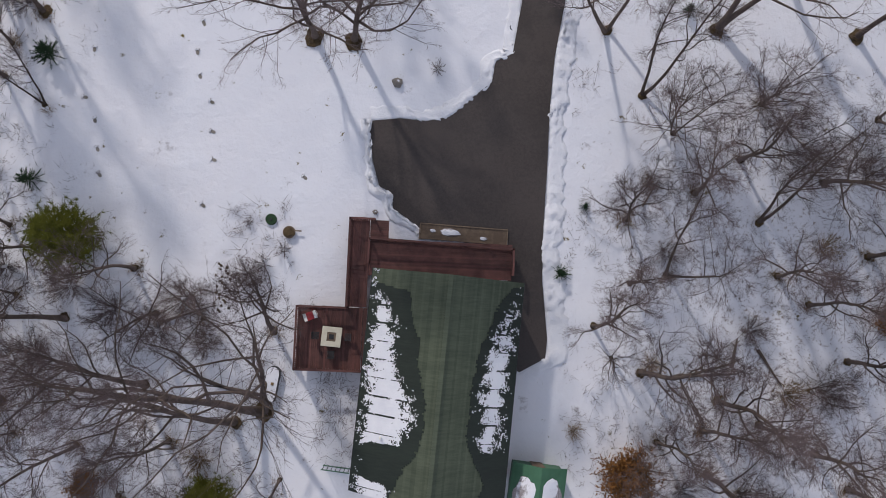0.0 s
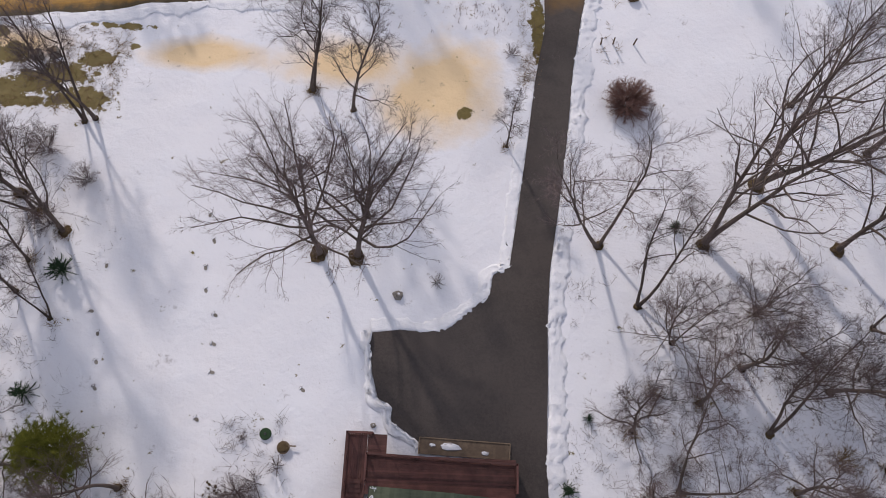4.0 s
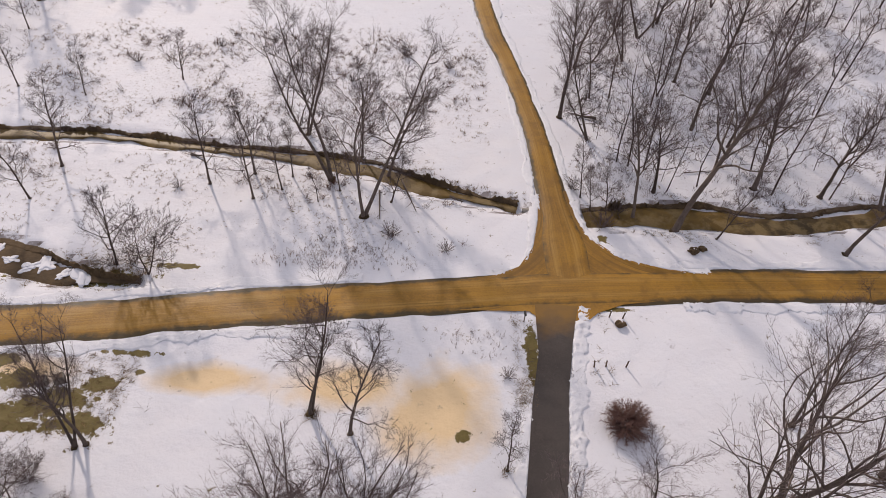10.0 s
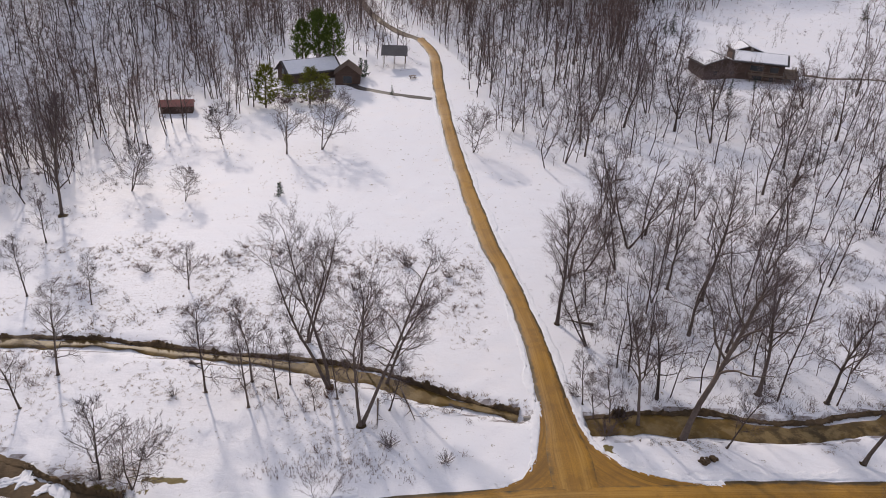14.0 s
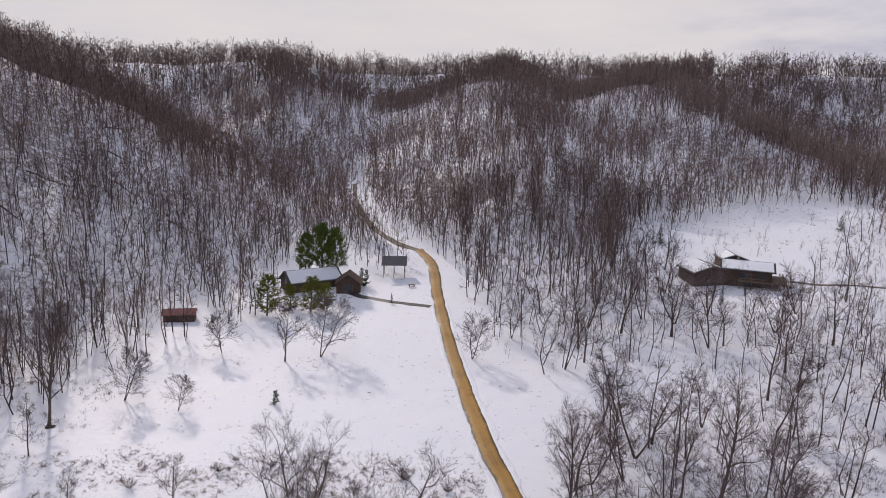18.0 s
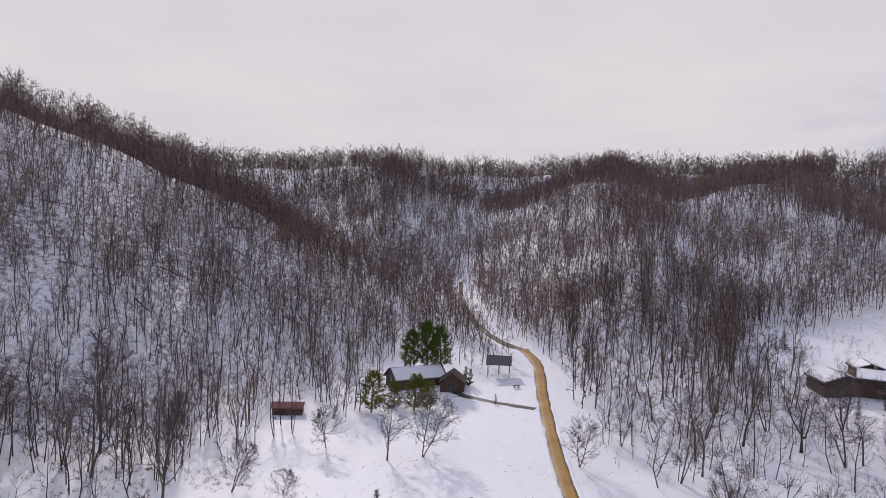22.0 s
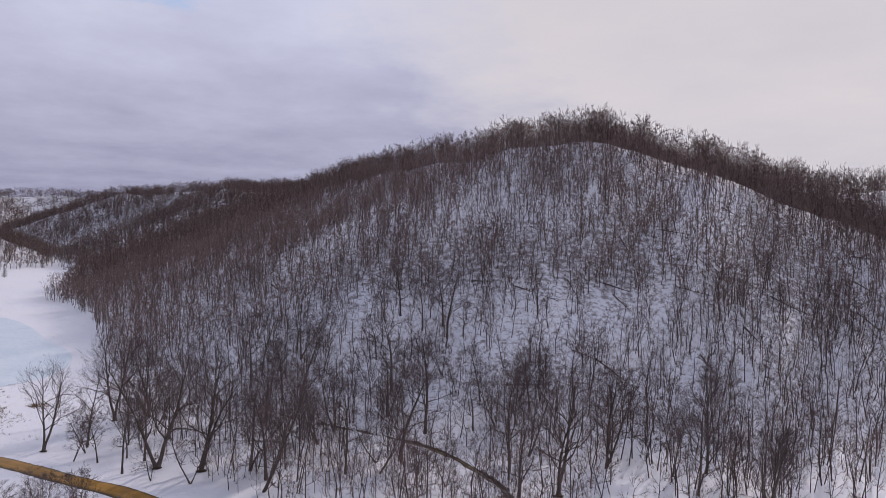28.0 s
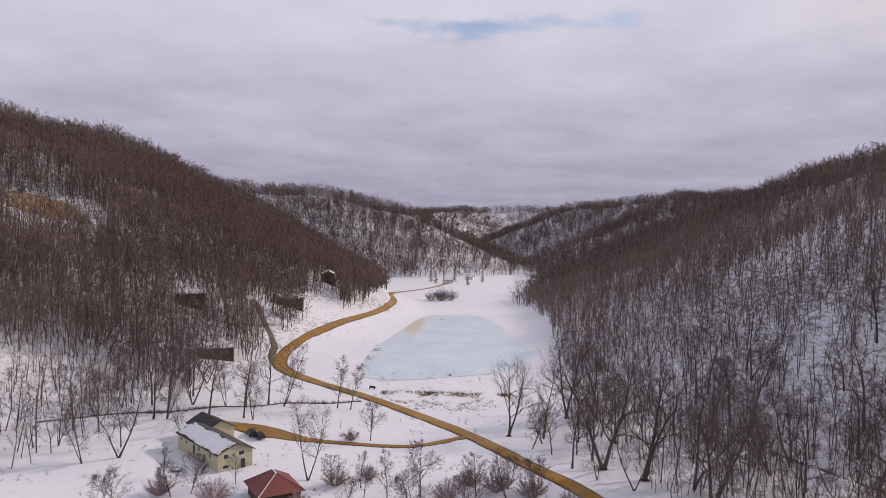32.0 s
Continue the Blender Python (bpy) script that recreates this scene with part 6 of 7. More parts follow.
table = thing("picnic_table", pose(-11.9, 205.2, z_at(-11.9, 205.2), 0, 0, 20), "dark picnic table half buried in snow", "table")
part("tabletop", boxes(((2.0, 0.8, 0.08), (0, 0, 0.78))), WOOD, table)
for sy in (-0.7, 0.7):
    part("bench_board", boxes(((2.0, 0.3, 0.06), (0, sy, 0.48))), WOOD, table)
for sx in (-0.7, 0.7):
    part("trestle", boxes(((0.1, 1.4, 0.08), (sx, 0, 0.42)), ((0.1, 0.12, 0.76), (sx, -0.25, 0.36)), ((0.1, 0.12, 0.76), (sx, 0.25, 0.36))), WOOD, table)

lodge = gable_house("lodge", "large dark brown timber lodge with a snowy roof and raised deck", 86.6, 204.2, -20, 13.0, 11.0, 5.8, 1.6, WALL_BROWN, ROOF_DARK, snow=(-1, 1), windows=[("s", 0, 1.4, 2.6, 1.5), ("s", 4, 1.4, 1.6, 1.4), ("s", -0.5, 4.2, 3.4, 1.4), ("s", 4, 4.2, 2.2, 1.4), ("e", -2, 4.2, 2.0, 1.4), ("e", 2, 4.2, 2.0, 1.4), ("e", 0, 1.4, 1.6, 1.4)], over=1.0, sink=2.0, chimney=-2.5, melt=-0.3, z=7.4)
part("deck_floor", boxes(((10.0, 2.6, 0.18), (2.4, -6.9, 2.8)), ((3.2, 13.4, 0.18), (8.65, -1.5, 2.8))), WOOD, lodge)
part("deck_rail", boxes(((12.6, 0.08, 0.1), (3.9, -8.15, 3.8)), ((12.6, 0.04, 0.06), (3.9, -8.15, 3.35)), ((0.08, 13.4, 0.1), (10.2, -1.5, 3.8)), ((0.04, 13.4, 0.06), (10.2, -1.5, 3.35))), WOOD, lodge)
for k in range(5):
    part("deck_post", boxes(((0.18, 0.18, 5.6), (-1.8 + 3.0 * k, -8.05, 1.0))), WOOD, lodge)
    part("deck_post", boxes(((0.18, 0.18, 5.6), (10.15, -5.0 + 2.5 * k, 1.0))), WOOD, lodge)
gable_house("lodge_garage", "brown garage wing with a broad snowy roof", 75.2, 206.0, 97, 10.5, 11.6, 3.3, 2.0, WALL_BROWN, ROOF_DARK, snow=(-1, 1), windows=[("w", 2.4, 1.3, 1.2, 1.2), ("w", -2.4, 1.3, 1.2, 1.2)], over=0.7, sink=1.5, melt=-0.4)
gable_house("lodge_wing", "raised rear wing of the lodge under thick snow", 84.5, 211.0, 84, 8.0, 7.5, 5.4, 1.3, WALL_BROWN, ROOF_DARK, snow=(-1, 1), over=0.7, sink=1.5, melt=-0.3)
gable_house("hill_house", "dark house among trees above the pond road", -417.0, -82.0, 10, 14.0, 8.0, 3.0, 1.8, WALL_BROWN, ROOF_DARK, snow=(1, -1), melt=-0.2, z=z_at(-417, -82) + 1.5, sink=4.0, windows=[("e", 0, 1.6, 1.4, 1.2)])
gable_house("pond_cottage", "small cream cottage with a green roof by the pond road", -404.0, -68.0, 25, 10.5, 6.5, 2.6, 1.5, WALL_CREAM, WALL_GREEN, windows=[("e", 0, 1.5, 1.2, 1.2)], door=("n", 1, 0))
gable_house("porch_house", "dark house under the trees with snow along its roof", -262.0, -94.0, 112, 13.0, 7.5, 2.8, 1.9, WALL_BROWN, ROOF_RED, snow=(1, -1), melt=0.6, z=z_at(-262, -94) + 0.6, sink=4.5)
gable_house("shade_house", "low dark house on the wooded slope", -294.0, -116.5, 112, 12.0, 7.0, 2.6, 1.7, WALL_BROWN, ROOF_DARK, snow=(1, -1), melt=0.2, z=z_at(-294, -116.5) + 1.8, sink=5.0)
gable_house("lane_house", "dark low house with a snow-laden roof above the pond road", -342.0, -86.0, 105, 13.0, 8.0, 2.8, 1.7, WALL_BROWN, ROOF_DARK, snow=(1, -1), melt=0.1, z=z_at(-342, -86) + 1.2, sink=4.0)
gable_house("far_house", "distant white house with a snowy roof", -728.0, -16.0, 80, 8.0, 6.0, 3.0, 2.2, WHITE, ROOF_DARK, snow=(1, -1))
gable_house("far_house", "distant white farmhouse with a snowy roof", -790.0, 5.0, 70, 9.0, 7.0, 3.0, 2.2, WHITE, ROOF_DARK, snow=(1, -1))


# ---------------------------------------------------------------- conifers and shrubs
def place_copy(src, x, y, k=1.0, label="", group="", flat_=1.0):
    m = pose(x, y, float(ground_z(x, y)), 0, 0, tree_rng.uniform(0, 360))
    ob = copy_thing(src, m)
    ob.matrix_basis = m @ Matrix.Diagonal((k * flat_, k * flat_, k, 1))
    return tagged(ob, label, "", group)


pine = pine_round("pine_tree", 1, "yellow-green pine with loose feathery boughs", 12, 3.3, NEEDLE)
spruce = evergreen("spruce_tree", 2, "dark green conical spruce standing in snow", 12, 2.6, NEEDLE_DARK, 20, 9, 18, 0.35)
near_pine = pine_round("pine_tree", 9, "yellow-green pine with loose feathery boughs", 12, 3.3, NEEDLE, boughs=230, clumps=6, needles=22, long=0.22, width=0.045)
for x, y, tall, flat_ in ((-23.9, 2.7, 6.5, 1.6), (-13.4, -15.0, 6, 1.4)):
    place_copy(near_pine, x, y, tall / 12, "yellow-green pine with loose feathery boughs", "pines", flat_)
remove(near_pine)
for x, y, tall, flat_ in ((-48.1, 177.6, 11.4, 1.4), (-43.5, 184.6, 7.0, 1.4), (-37.4, 181.5, 10.0, 1.5), (-34.0, 182.5, 8.0, 1.4)):
    place_copy(pine, x, y, tall / 12, "yellow-green pine with loose feathery boughs", "pines", flat_)
for x, y, tall, flat_ in ((31.8, 133, 4.0, 1.1), (73.9, 248.8, 8, 1.1), (71.5, 250, 5, 1.2), (140.8, 255.8, 6, 1.4), (81, 190.5, 4, 1.0), (73, 186, 4.8, 1.0), (-16.5, 190.0, 3.0, 1.2),
                           (-716, -30, 14, 1), (-705, -22, 12, 1), (-735, -36, 15, 1), (-700, 2, 12, 1), (-770, -12, 14, 1), (-745, 18, 13, 1), (60, 196, 3.4, 1), (-57, 176, 2.6, 1), (-341, -206, 7, 1.4), (-346, -200, 6, 1.5), (-350, -226, 7, 1.4)):
    place_copy(spruce, x, y, tall / 12, "dark green conical spruce standing in snow", "spruces", flat_)
tall_pine = pine_round("pine_tree", 3, "tall green pine behind the cabin", 12, 3.0, NEEDLE_GREEN, low=0.25)
for x, y, tall, flat_ in ((-40.1, 212.5, 19, 1.0), (-35.5, 212.0, 17.5, 1.0), (-45.6, 213.0, 15.5, 1.1)):
    place_copy(tall_pine, x, y, tall / 12, "tall green pine behind the cabin", "tall pines", flat_)
for o in (pine, spruce, tall_pine):
    remove(o)

juniper = evergreen("juniper_bush", 4, "low dark green juniper bush in snow", 1.6, 1.0, NEEDLE_DARK, 9, 9, 26, 0.35)
for x, y, k in ((-27.3, 16.3, 1.3), (-28.1, 6.9, 1.0), (10.9, 1.7, 0.8), (20.2, 22.2, 0.7), (12.6, 6.8, 0.5)):
    place_copy(juniper, x, y, k, "low dark green juniper bush in snow", "junipers")
for x, y, k in ((-27.1, 207.0, 4.2), (-25.9, 207.3, 3.7)):
    place_copy(juniper, x, y, k, "narrow dark cypress beside the cabin garage", "cypresses", 0.36)
place_copy(juniper, -31.6, 121.6, 2.0, "small dark narrow evergreen alone on the meadow", "junipers", 0.5)
remove(juniper)

red_bush = bush("red_twig_shrub", 5, "dense reddish-twigged shrub standing in snow", 2.6, 2.1, 220, RED_TWIG, twigs_each=90, width=0.014, flare=1.25)
red_bush.matrix_basis = pose(17.0, 33.7, 0) @ Matrix.Diagonal((1.25, 1.25, 1.15, 1))
beech = bush("leafy_brown_shrub", 6, "large shrub that kept its rusty brown leaves", 4.2, 2.6, 70, BARK, OAK_LEAF)
for x, y, k in ((15.9, -12.9, 1.2), (36.0, -0.8, 0.8), (-22.5, -14.5, 0.7)):
    place_copy(beech, x, y, k, "large shrub that kept its rusty brown leaves", "rusty shrubs")
remove(beech)
olive = bush("olive_shrub", 7, "olive-twigged shrub tangled in the snow", 2.6, 1.8, 70, DRY_GRASS)
for x, y, k in ((28.2, -6.7, 1.2), (17.9, -4.8, 0.8), (12.2, -9.8, 0.6), (31.0, 4.4, 1.0), (-14.8, -12.8, 1.0)):
    place_copy(olive, x, y, k, "olive-twigged shrub tangled in the snow", "olive shrubs")
remove(olive)
grey = bush("bare_shrub", 8, "bare grey-brown shrub poking out of the snow", 1.6, 1.2, 34, TWIG)
SHRUBS = [(1.2, 16.7, 0.8), (-12.2, 4.5, 0.5), (-44.3, 90.6, 1.4), (-5.1, 56.4, 1.5), (1.0, 54.3, 1.2), (-30.1, 62.7, 1.0), (-5.7, 71.8, 1.2), (-33.0, 49.9, 1.3), (-31.0, 50.3, 1.2), (7.0, 38.2, 1.0), (-11.0, 1.5, 1.0), (-9.6, 2.6, 0.9), (-176, -30.5, 1.0),
          (18.5, 60.0, 1.9), (20.5, 62.5, 1.7), (15.8, 66.0, 1.4), (-58, 63, 1.4), (-47, 69, 1.0), (-9.3, 75.5, 1.6), (0.5, 93, 1.4), (-6, 96, 1.6), (-13, 88, 1.3), (-33.5, 96.2, 1.2), (-26, 98, 1.0)]
for x, y, k in SHRUBS:
    place_copy(grey, x, y, k, "bare grey-brown shrub poking out of the snow", "bare shrubs")
remove(grey)
thick_b = bush("thicket_shrub", 18, "tangled bare brown thicket shrub in snow", 3.6, 2.3, 60, TWIG, twigs_each=46, width=0.016, flare=0.9)
for x, y, k in ((-16.6, -1.2, 1.0), (-18.4, -3.6, 1.1), (-14.8, -4.4, 0.8), (-21.6, -2.2, 1.0), (-24.8, -0.6, 1.0), (-27.0, -5.5, 1.1), (-29.5, 0.5, 1.0), (-12.2, 0.8, 0.7),
                (-29.5, 20.0, 0.8), (-31.0, 26.5, 1.0), (-27.2, 24.0, 0.7), (19.0, 3.5, 0.7), (25.5, -2.0, 0.8), (31.5, -6.5, 0.9), (20.5, -14.0, 0.8), (34.5, 10.5, 0.9), (38.0, 4.0, 0.9), (27.0, -15.0, 0.9)):
    place_copy(thick_b, x, y, k, "tangled bare brown thicket shrub in snow", "thicket shrubs")
for x, y, k in ((-536, -18, 3.8), (-543, -11, 3.4), (-533, -26, 3.0), (-547, -20, 3.2)):
    place_copy(thick_b, x, y, k, "wide grey willow clump on the snowy meadow", "willow clumps")
remove(thick_b)
lilac = bush("lilac_shrub", 28, "round many-stemmed shrub with lilac-grey twigs", 3.6, 2.6, 90, LILAC, twigs_each=50, width=0.02, flare=1.1)
for x, y, k in ((-133.5, -58.6, 1.5), (-131, -47, 1.7), (-141.6, -25.6, 1.5), (-146, -19.5, 1.1), (-141.1, 7.0, 1.8), (-143.8, 1.6, 1.4), (-138.8, 14.0, 1.7), (-136, -3, 1.5), (-172.9, -27.6, 1.05), (-129, -30, 1.2), (-134, 21, 1.3)):
    place_copy(lilac, x, y, k, "round many-stemmed shrub with lilac-grey twigs", "lilac shrubs")
remove(lilac)


# ---------------------------------------------------------------- weeds, brush, litter
def tufts(name, regions, mat, label, seed, tall, blades=9, spread=0.25, width=0.03, least=None):
    """Clumps of stalks over stretches of the plan: (count, x0, x1, y0, y1)."""
    rng = np.random.default_rng(seed)
    P, Q = [], []
    for count, x0, x1, y0, y1 in regions:
        x, y = rng.uniform(x0, x1, count), rng.uniform(y0, y1, count)
        lumpy = np.sin(x * 0.35 + np.sin(y * 0.3)) + np.sin(y * 0.41 + np.sin(x * 0.27)) + rng.normal(0, 0.7, count) > 0.1
        x, y = x[lumpy], y[lumpy]
        ok = near_line(x, y, MAIN_ROAD) > 0.3
        for line in (SIDE_ROAD, *CREEKS):
            ok &= near_line(x, y, line) > 0.2
        x, y = x[ok], y[ok]
        base = np.repeat(np.column_stack([x, y, ground_z(x, y) - 0.03]), blades, 0)
        base[:, :2] += rng.normal(0, spread * 0.5, (len(base), 2))
        size = np.repeat(rng.uniform(0.4, 1.2, len(x)), blades)[:, None]
        tip = base + np.column_stack([rng.normal(0, spread, (len(base), 2)), rng.uniform(0.4, 1.0, len(base)) * tall]) * size
        P.append(base), Q.append(tip)
    wv = Wood()
    P, Q = np.concatenate(P), np.concatenate(Q)
    wv.blades(P, Q, np.full(len(P), width), rng)
    return tagged(mesh_np(name, *wv.done(), mat), label, "weeds", kind="stuff")


tufts("meadow_weeds", [(5200, -62, 6, 74, 104), (2200, -62, 0, 52, 70), (700, 14, 60, 64, 100), (700, -70, -20, 100, 150), (260, -8, 9, 100, 185)], DRY_GRASS, "withered brown weeds poking through the meadow snow", 1, 0.42, 8, 0.2, 0.035)
tufts("meadow_brush", [(420, -60, 6, 82, 101), (160, -40, 0, 72, 82), (120, -24, 4, 55, 66), (90, -60, -40, 62, 78)], BRUSH, "low russet brush in clumps on the meadow snow", 21, 1.0, 22, 0.5, 0.045)
tufts("lane_brush", [(9, x - 1.2, x + 1.2, y - 1.5, y + 1.5) for x, y, _ in spline(UPPER_LANE, 3.0)] + [(130, -50, -33, 182, 190)], BRUSH, "brown brush along the lane and the cabin terrace", 22, 1.3, 20, 0.5, 0.06)
tufts("reeds", [(650, -19, -2, 50.8, 55.0), (300, -6, 7, 40.0, 43.5)], RED_TWIG, "thin reddish reeds along the road ditch", 2, 0.9, 5, 0.1, 0.022)
tufts("yard_litter", [(3400, 11.5, 42, -18, 18), (1500, -38, -8, -18, 0), (250, -38, -24, 0, 12), (140, -36, -24, 12, 34), (90, 9, 14, 38, 46), (260, -6.5, -3, -14, -6), (70, -14, -9, 0, 6)], TWIG, "stalks, twigs and seedlings in the snow", 3, 0.8, 8, 0.45, 0.03)
tufts("ditch_grass", [(500, -40, -26, 30, 38.5), (700, -48, -28, 46.5, 52), (220, 7.6, 9.4, 35, 46), (70, -22, 4, 42.6, 43.8), (120, 14.6, 17, 38, 47), (200, 17, 60, 57.4, 59)], DRY_GRASS, "matted tan grass in the thawed ditch", 4, 0.3, 12, 0.3, 0.04)
tufts("bank_brush", [(900, -90, -60, 60, 130), (2600, -210, -78, 45, 150), (3800, 17, 75, 64, 112), (900, 40, 95, 110, 200), (500, -260, -180, -30, 30), (900, -210, -90, -110, -40), (300, -160, -110, -30, 20), (700, -70, 60, 205, 300), (500, 60, 150, 210, 300)], TWIG, "bare knee-high brush under the trees", 5, 1.3, 9, 0.45, 0.04)
tufts("tree_well_grass", [(16, x - 0.5, x + 0.5, y - 0.5, y + 0.5) for x, y in TREE_SPOTS if math.hypot(x, y) < 48], DRY_GRASS, "matted brown grass round the trunks", 8, 0.35, 14, 0.3, 0.05)
tufts("creek_grass", [(7, x - 1.5, x + 1.5, y - 0.5, y + w_ + 1.8) for c in CREEKS[:3] for x, y, w_ in spline(c, 1.2)] + [(4, x - 1.5, x + 1.5, y - w_ - 0.7, y) for c in CREEKS[:3] for x, y, w_ in spline(c, 1.2)], DRY_GRASS, "tan grass hanging over the creek banks", 10, 0.5, 12, 0.28, 0.045)
tufts("pond_reeds", [(500, -228, -222, -26, 16), (160, -320, -250, -40, -36), (260, -222, -200, -28, 10)], DRY_GRASS, "dry reeds along the pond shore", 6, 1.1, 8, 0.6, 0.1)

# fallen timber
log_rng = np.random.default_rng(12)


def fallen(x, y, ln, rot, r=0.14, label="fallen dark trunk lying in the snow"):
    wv = Wood()
    z0 = z_at(x, y)
    ex, ey = x + ln * math.cos(radians(rot)), y + ln * math.sin(radians(rot))
    ez = z_at(ex, ey)
    pts = np.array([(x + (ex - x) * s, y + (ey - y) * s, z0 + (ez - z0) * s + r * 0.8 + 0.25 * r * math.sin(s * 9)) for s in np.linspace(0, 1, 6)]) - (x, y, z0)
    wv.tube(pts, r * np.linspace(1.1, 0.35, 6), 6)
    root = thing("fallen_log", pose(x, y, z0), label, "log", "fallen logs")
    mesh_np("bole", *wv.done(), BARK, root, smooth=True)
    for s in (0.5, 0.7, 0.85):
        br = Wood()
        p = pts[0] + (pts[-1] - pts[0]) * s
        d = turned(log_rng, (pts[-1] - pts[0]) / ln, 0.8)
        br.tube(bend(log_rng, p, d * (1, 1, 0.3) + (0, 0, 0.15), ln * 0.22, 3, 0.02, 0.15), r * np.array([0.4, 0.3, 0.2, 0.08]), 4)
        mesh_np("branch", *br.done(), BARK, root)


for row in [(-30.4, 68.9, 1.6, -8, 0.16), (1.2, 63.3, 1.8, -30, 0.15), (26.0, -3.4, 3.2, -55, 0.13), (20.0, -5.6, 4.6, 5, 0.12), (24.0, -4.8, 2.2, 80, 0.15), (17, 7, 2.5, 60, 0.08), (22, -9, 4.0, 120, 0.08), (-4.6, 66.0, 6.0, -70, 0.12), (-7.0, 63.8, 5.0, -85, 0.1), (30, 70, 4.5, 10, 0.07), (24, 77, 5, -40, 0.07), (40, 78, 4, 65, 0.07), (-13.0, -7.6, 4, 160, 0.1), (-18, -3, 4, 20, 0.09), (20.5, 81, 3.4, 165, 0.2)]:
    fallen(*row)
for _ in range(46):
    d, a = log_rng.uniform(200, 420), radians(log_rng.uniform(12, 72))
    fallen(-d * math.sin(a), d * math.cos(a), log_rng.uniform(9, 20), log_rng.uniform(-30, 60), log_rng.uniform(0.16, 0.3), "fallen trunk lying across the wooded bluff")


# ---------------------------------------------------------------- yard things
def disc_lid(x, y):
    t = thing("septic_lid", pose(x, y, 0), "round dark green lid standing clear of the snow", "lid")
    bm = bmesh.new()
    cone(bm, 0.42, 0.40, (0, 0, -0.1), (0, 0, 0.14), 24)
    part("lid", bm, NEEDLE_DARK, t)
    bm = bmesh.new()
    cone(bm, 0.1, 0.09, (0, 0, 0.14), (0, 0, 0.19), 12)
    part("knob", bm, BLACK, t)


disc_lid(-10.6, 4.8)
drift_rng = np.random.default_rng(44)
for k, (x, y) in enumerate([(-43.5, 50.2), (-41.2, 49.4), (-39.6, 49.6), (-37.4, 48.4), (-45.6, 51.3), (-40.0, 50.3), (-35.6, 48.2), (-48.2, 51.0)]):
    t = thing("snow_hummock", pose(x, y, float(height(x, y)) - 0.3, 0, 0, 20 * k), "leftover hummock of snow in the thawed ditch", "snow", "ditch hummocks")
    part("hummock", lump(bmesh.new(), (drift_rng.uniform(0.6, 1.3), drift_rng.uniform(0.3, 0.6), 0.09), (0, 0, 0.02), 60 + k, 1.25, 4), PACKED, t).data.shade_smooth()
st = thing("fire_bowl", pose(-9.2, 3.9, 0), "rusty brown fire bowl with a handle in the snow", "fire pit")
bm = bmesh.new()
cone(bm, 0.36, 0.46, (0, 0, -0.05), (0, 0, 0.26), 20)
part("bowl", bm, WOOD, st)
part("ash_bed", lump(bmesh.new(), (0.38, 0.36, 0.08), (0, 0, 0.27), 3, 0.4, 3), LITTER, st)
part("handle", boxes(((0.55, 0.09, 0.05), (0.62, 0.12, 0.24))), WOOD, st)


def rock(x, y, s, seed, label="dark boulder showing through the snow", mat=STONE):
    t = thing("boulder", pose(x, y, float(ground_z(x, y))), label, "rock", "boulders")
    part("stone", lump(bmesh.new(), (0.45 * s, 0.38 * s, 0.35 * s), (0, 0, 0.12 * s), seed, 0.55, 3), mat, t)
    part("snow_cap", lump(bmesh.new(), (0.2 * s, 0.17 * s, 0.06 * s), (0.05 * s, 0.02 * s, 0.43 * s), seed + 5, 0.3, 1), SNOW, t)


rock(-1.8, 15.5, 0.85, 1)
for k, (x, y, s) in enumerate([(-3.0, 5.7, 0.4), (18.2, 45.0, 1.1), (-255.4, -4.8, 1.2), (27.9, 55.9, 1.2), (28.9, 56.3, 1.0), (-177.5, -28.5, 1.0), (-178.6, -26.8, 0.8)]):
    rock(x, y, s, 2 + k, mat=MUD if 17 < x < 30 else STONE)

# a line of small lawn stakes and stepping holes across the white lawn
for x, y in [(-16.4, 19.3), (-16.7, 17.0), (-16.4, 15.2), (-15.4, 13.3), (-15.2, 11.1), (-15.0, 9.0), (-24.2, 16.8), (-24.6, 13.2), (-23.8, 11.5), (-23.5, 9.4), (-23.2, 7.5), (-8.3, 8.0), (-17.0, 21.4), (-15.6, 5.6)]:
    t = thing("footprint", pose(x, y, float(ground_z(x, y)) + 0.02, 0, 0, (x * 37) % 90), "trodden hollow of grey slush in the lawn snow", "footprint", "footprints")
    bm = bmesh.new()
    made = bmesh.ops.create_circle(bm, cap_ends=True, segments=10, radius=0.16, matrix=Matrix.Translation((0, 0, 0.012)) @ Matrix.Diagonal((0.8, 1.2, 1, 1)))
    part("slush", bm, STONE, t)
    bm = bmesh.new()
    lump(bm, (0.2, 0.1, 0.05), (0.02, 0.24, 0.01), int(abs(x * 10)), 0.5, 2)
    part("rim", bm, SNOW, t)
for k in range(26):
    x, y = -14.2 + (k % 3) * 0.35 + 0.2 * math.sin(k * 5), 1.4 - k * 0.14
    t = thing("footprint", pose(x, y, float(ground_z(x, y)) + 0.01, 0, 0, k * 31), "trodden hollow of grey slush in the lawn snow", "footprint", "footprints")
    bm = bmesh.new()
    lump(bm, (0.08 + 0.02 * (k % 3), 0.11, 0.03), (0, 0, 0.0), k, 0.6, 2)
    part("slush", bm, LITTER, t)

tub = thing("stock_tank", pose(-9.9, -7.2, 0, 0, 0, -8), "long oval tub with a dark rim, filled with snow", "tub")


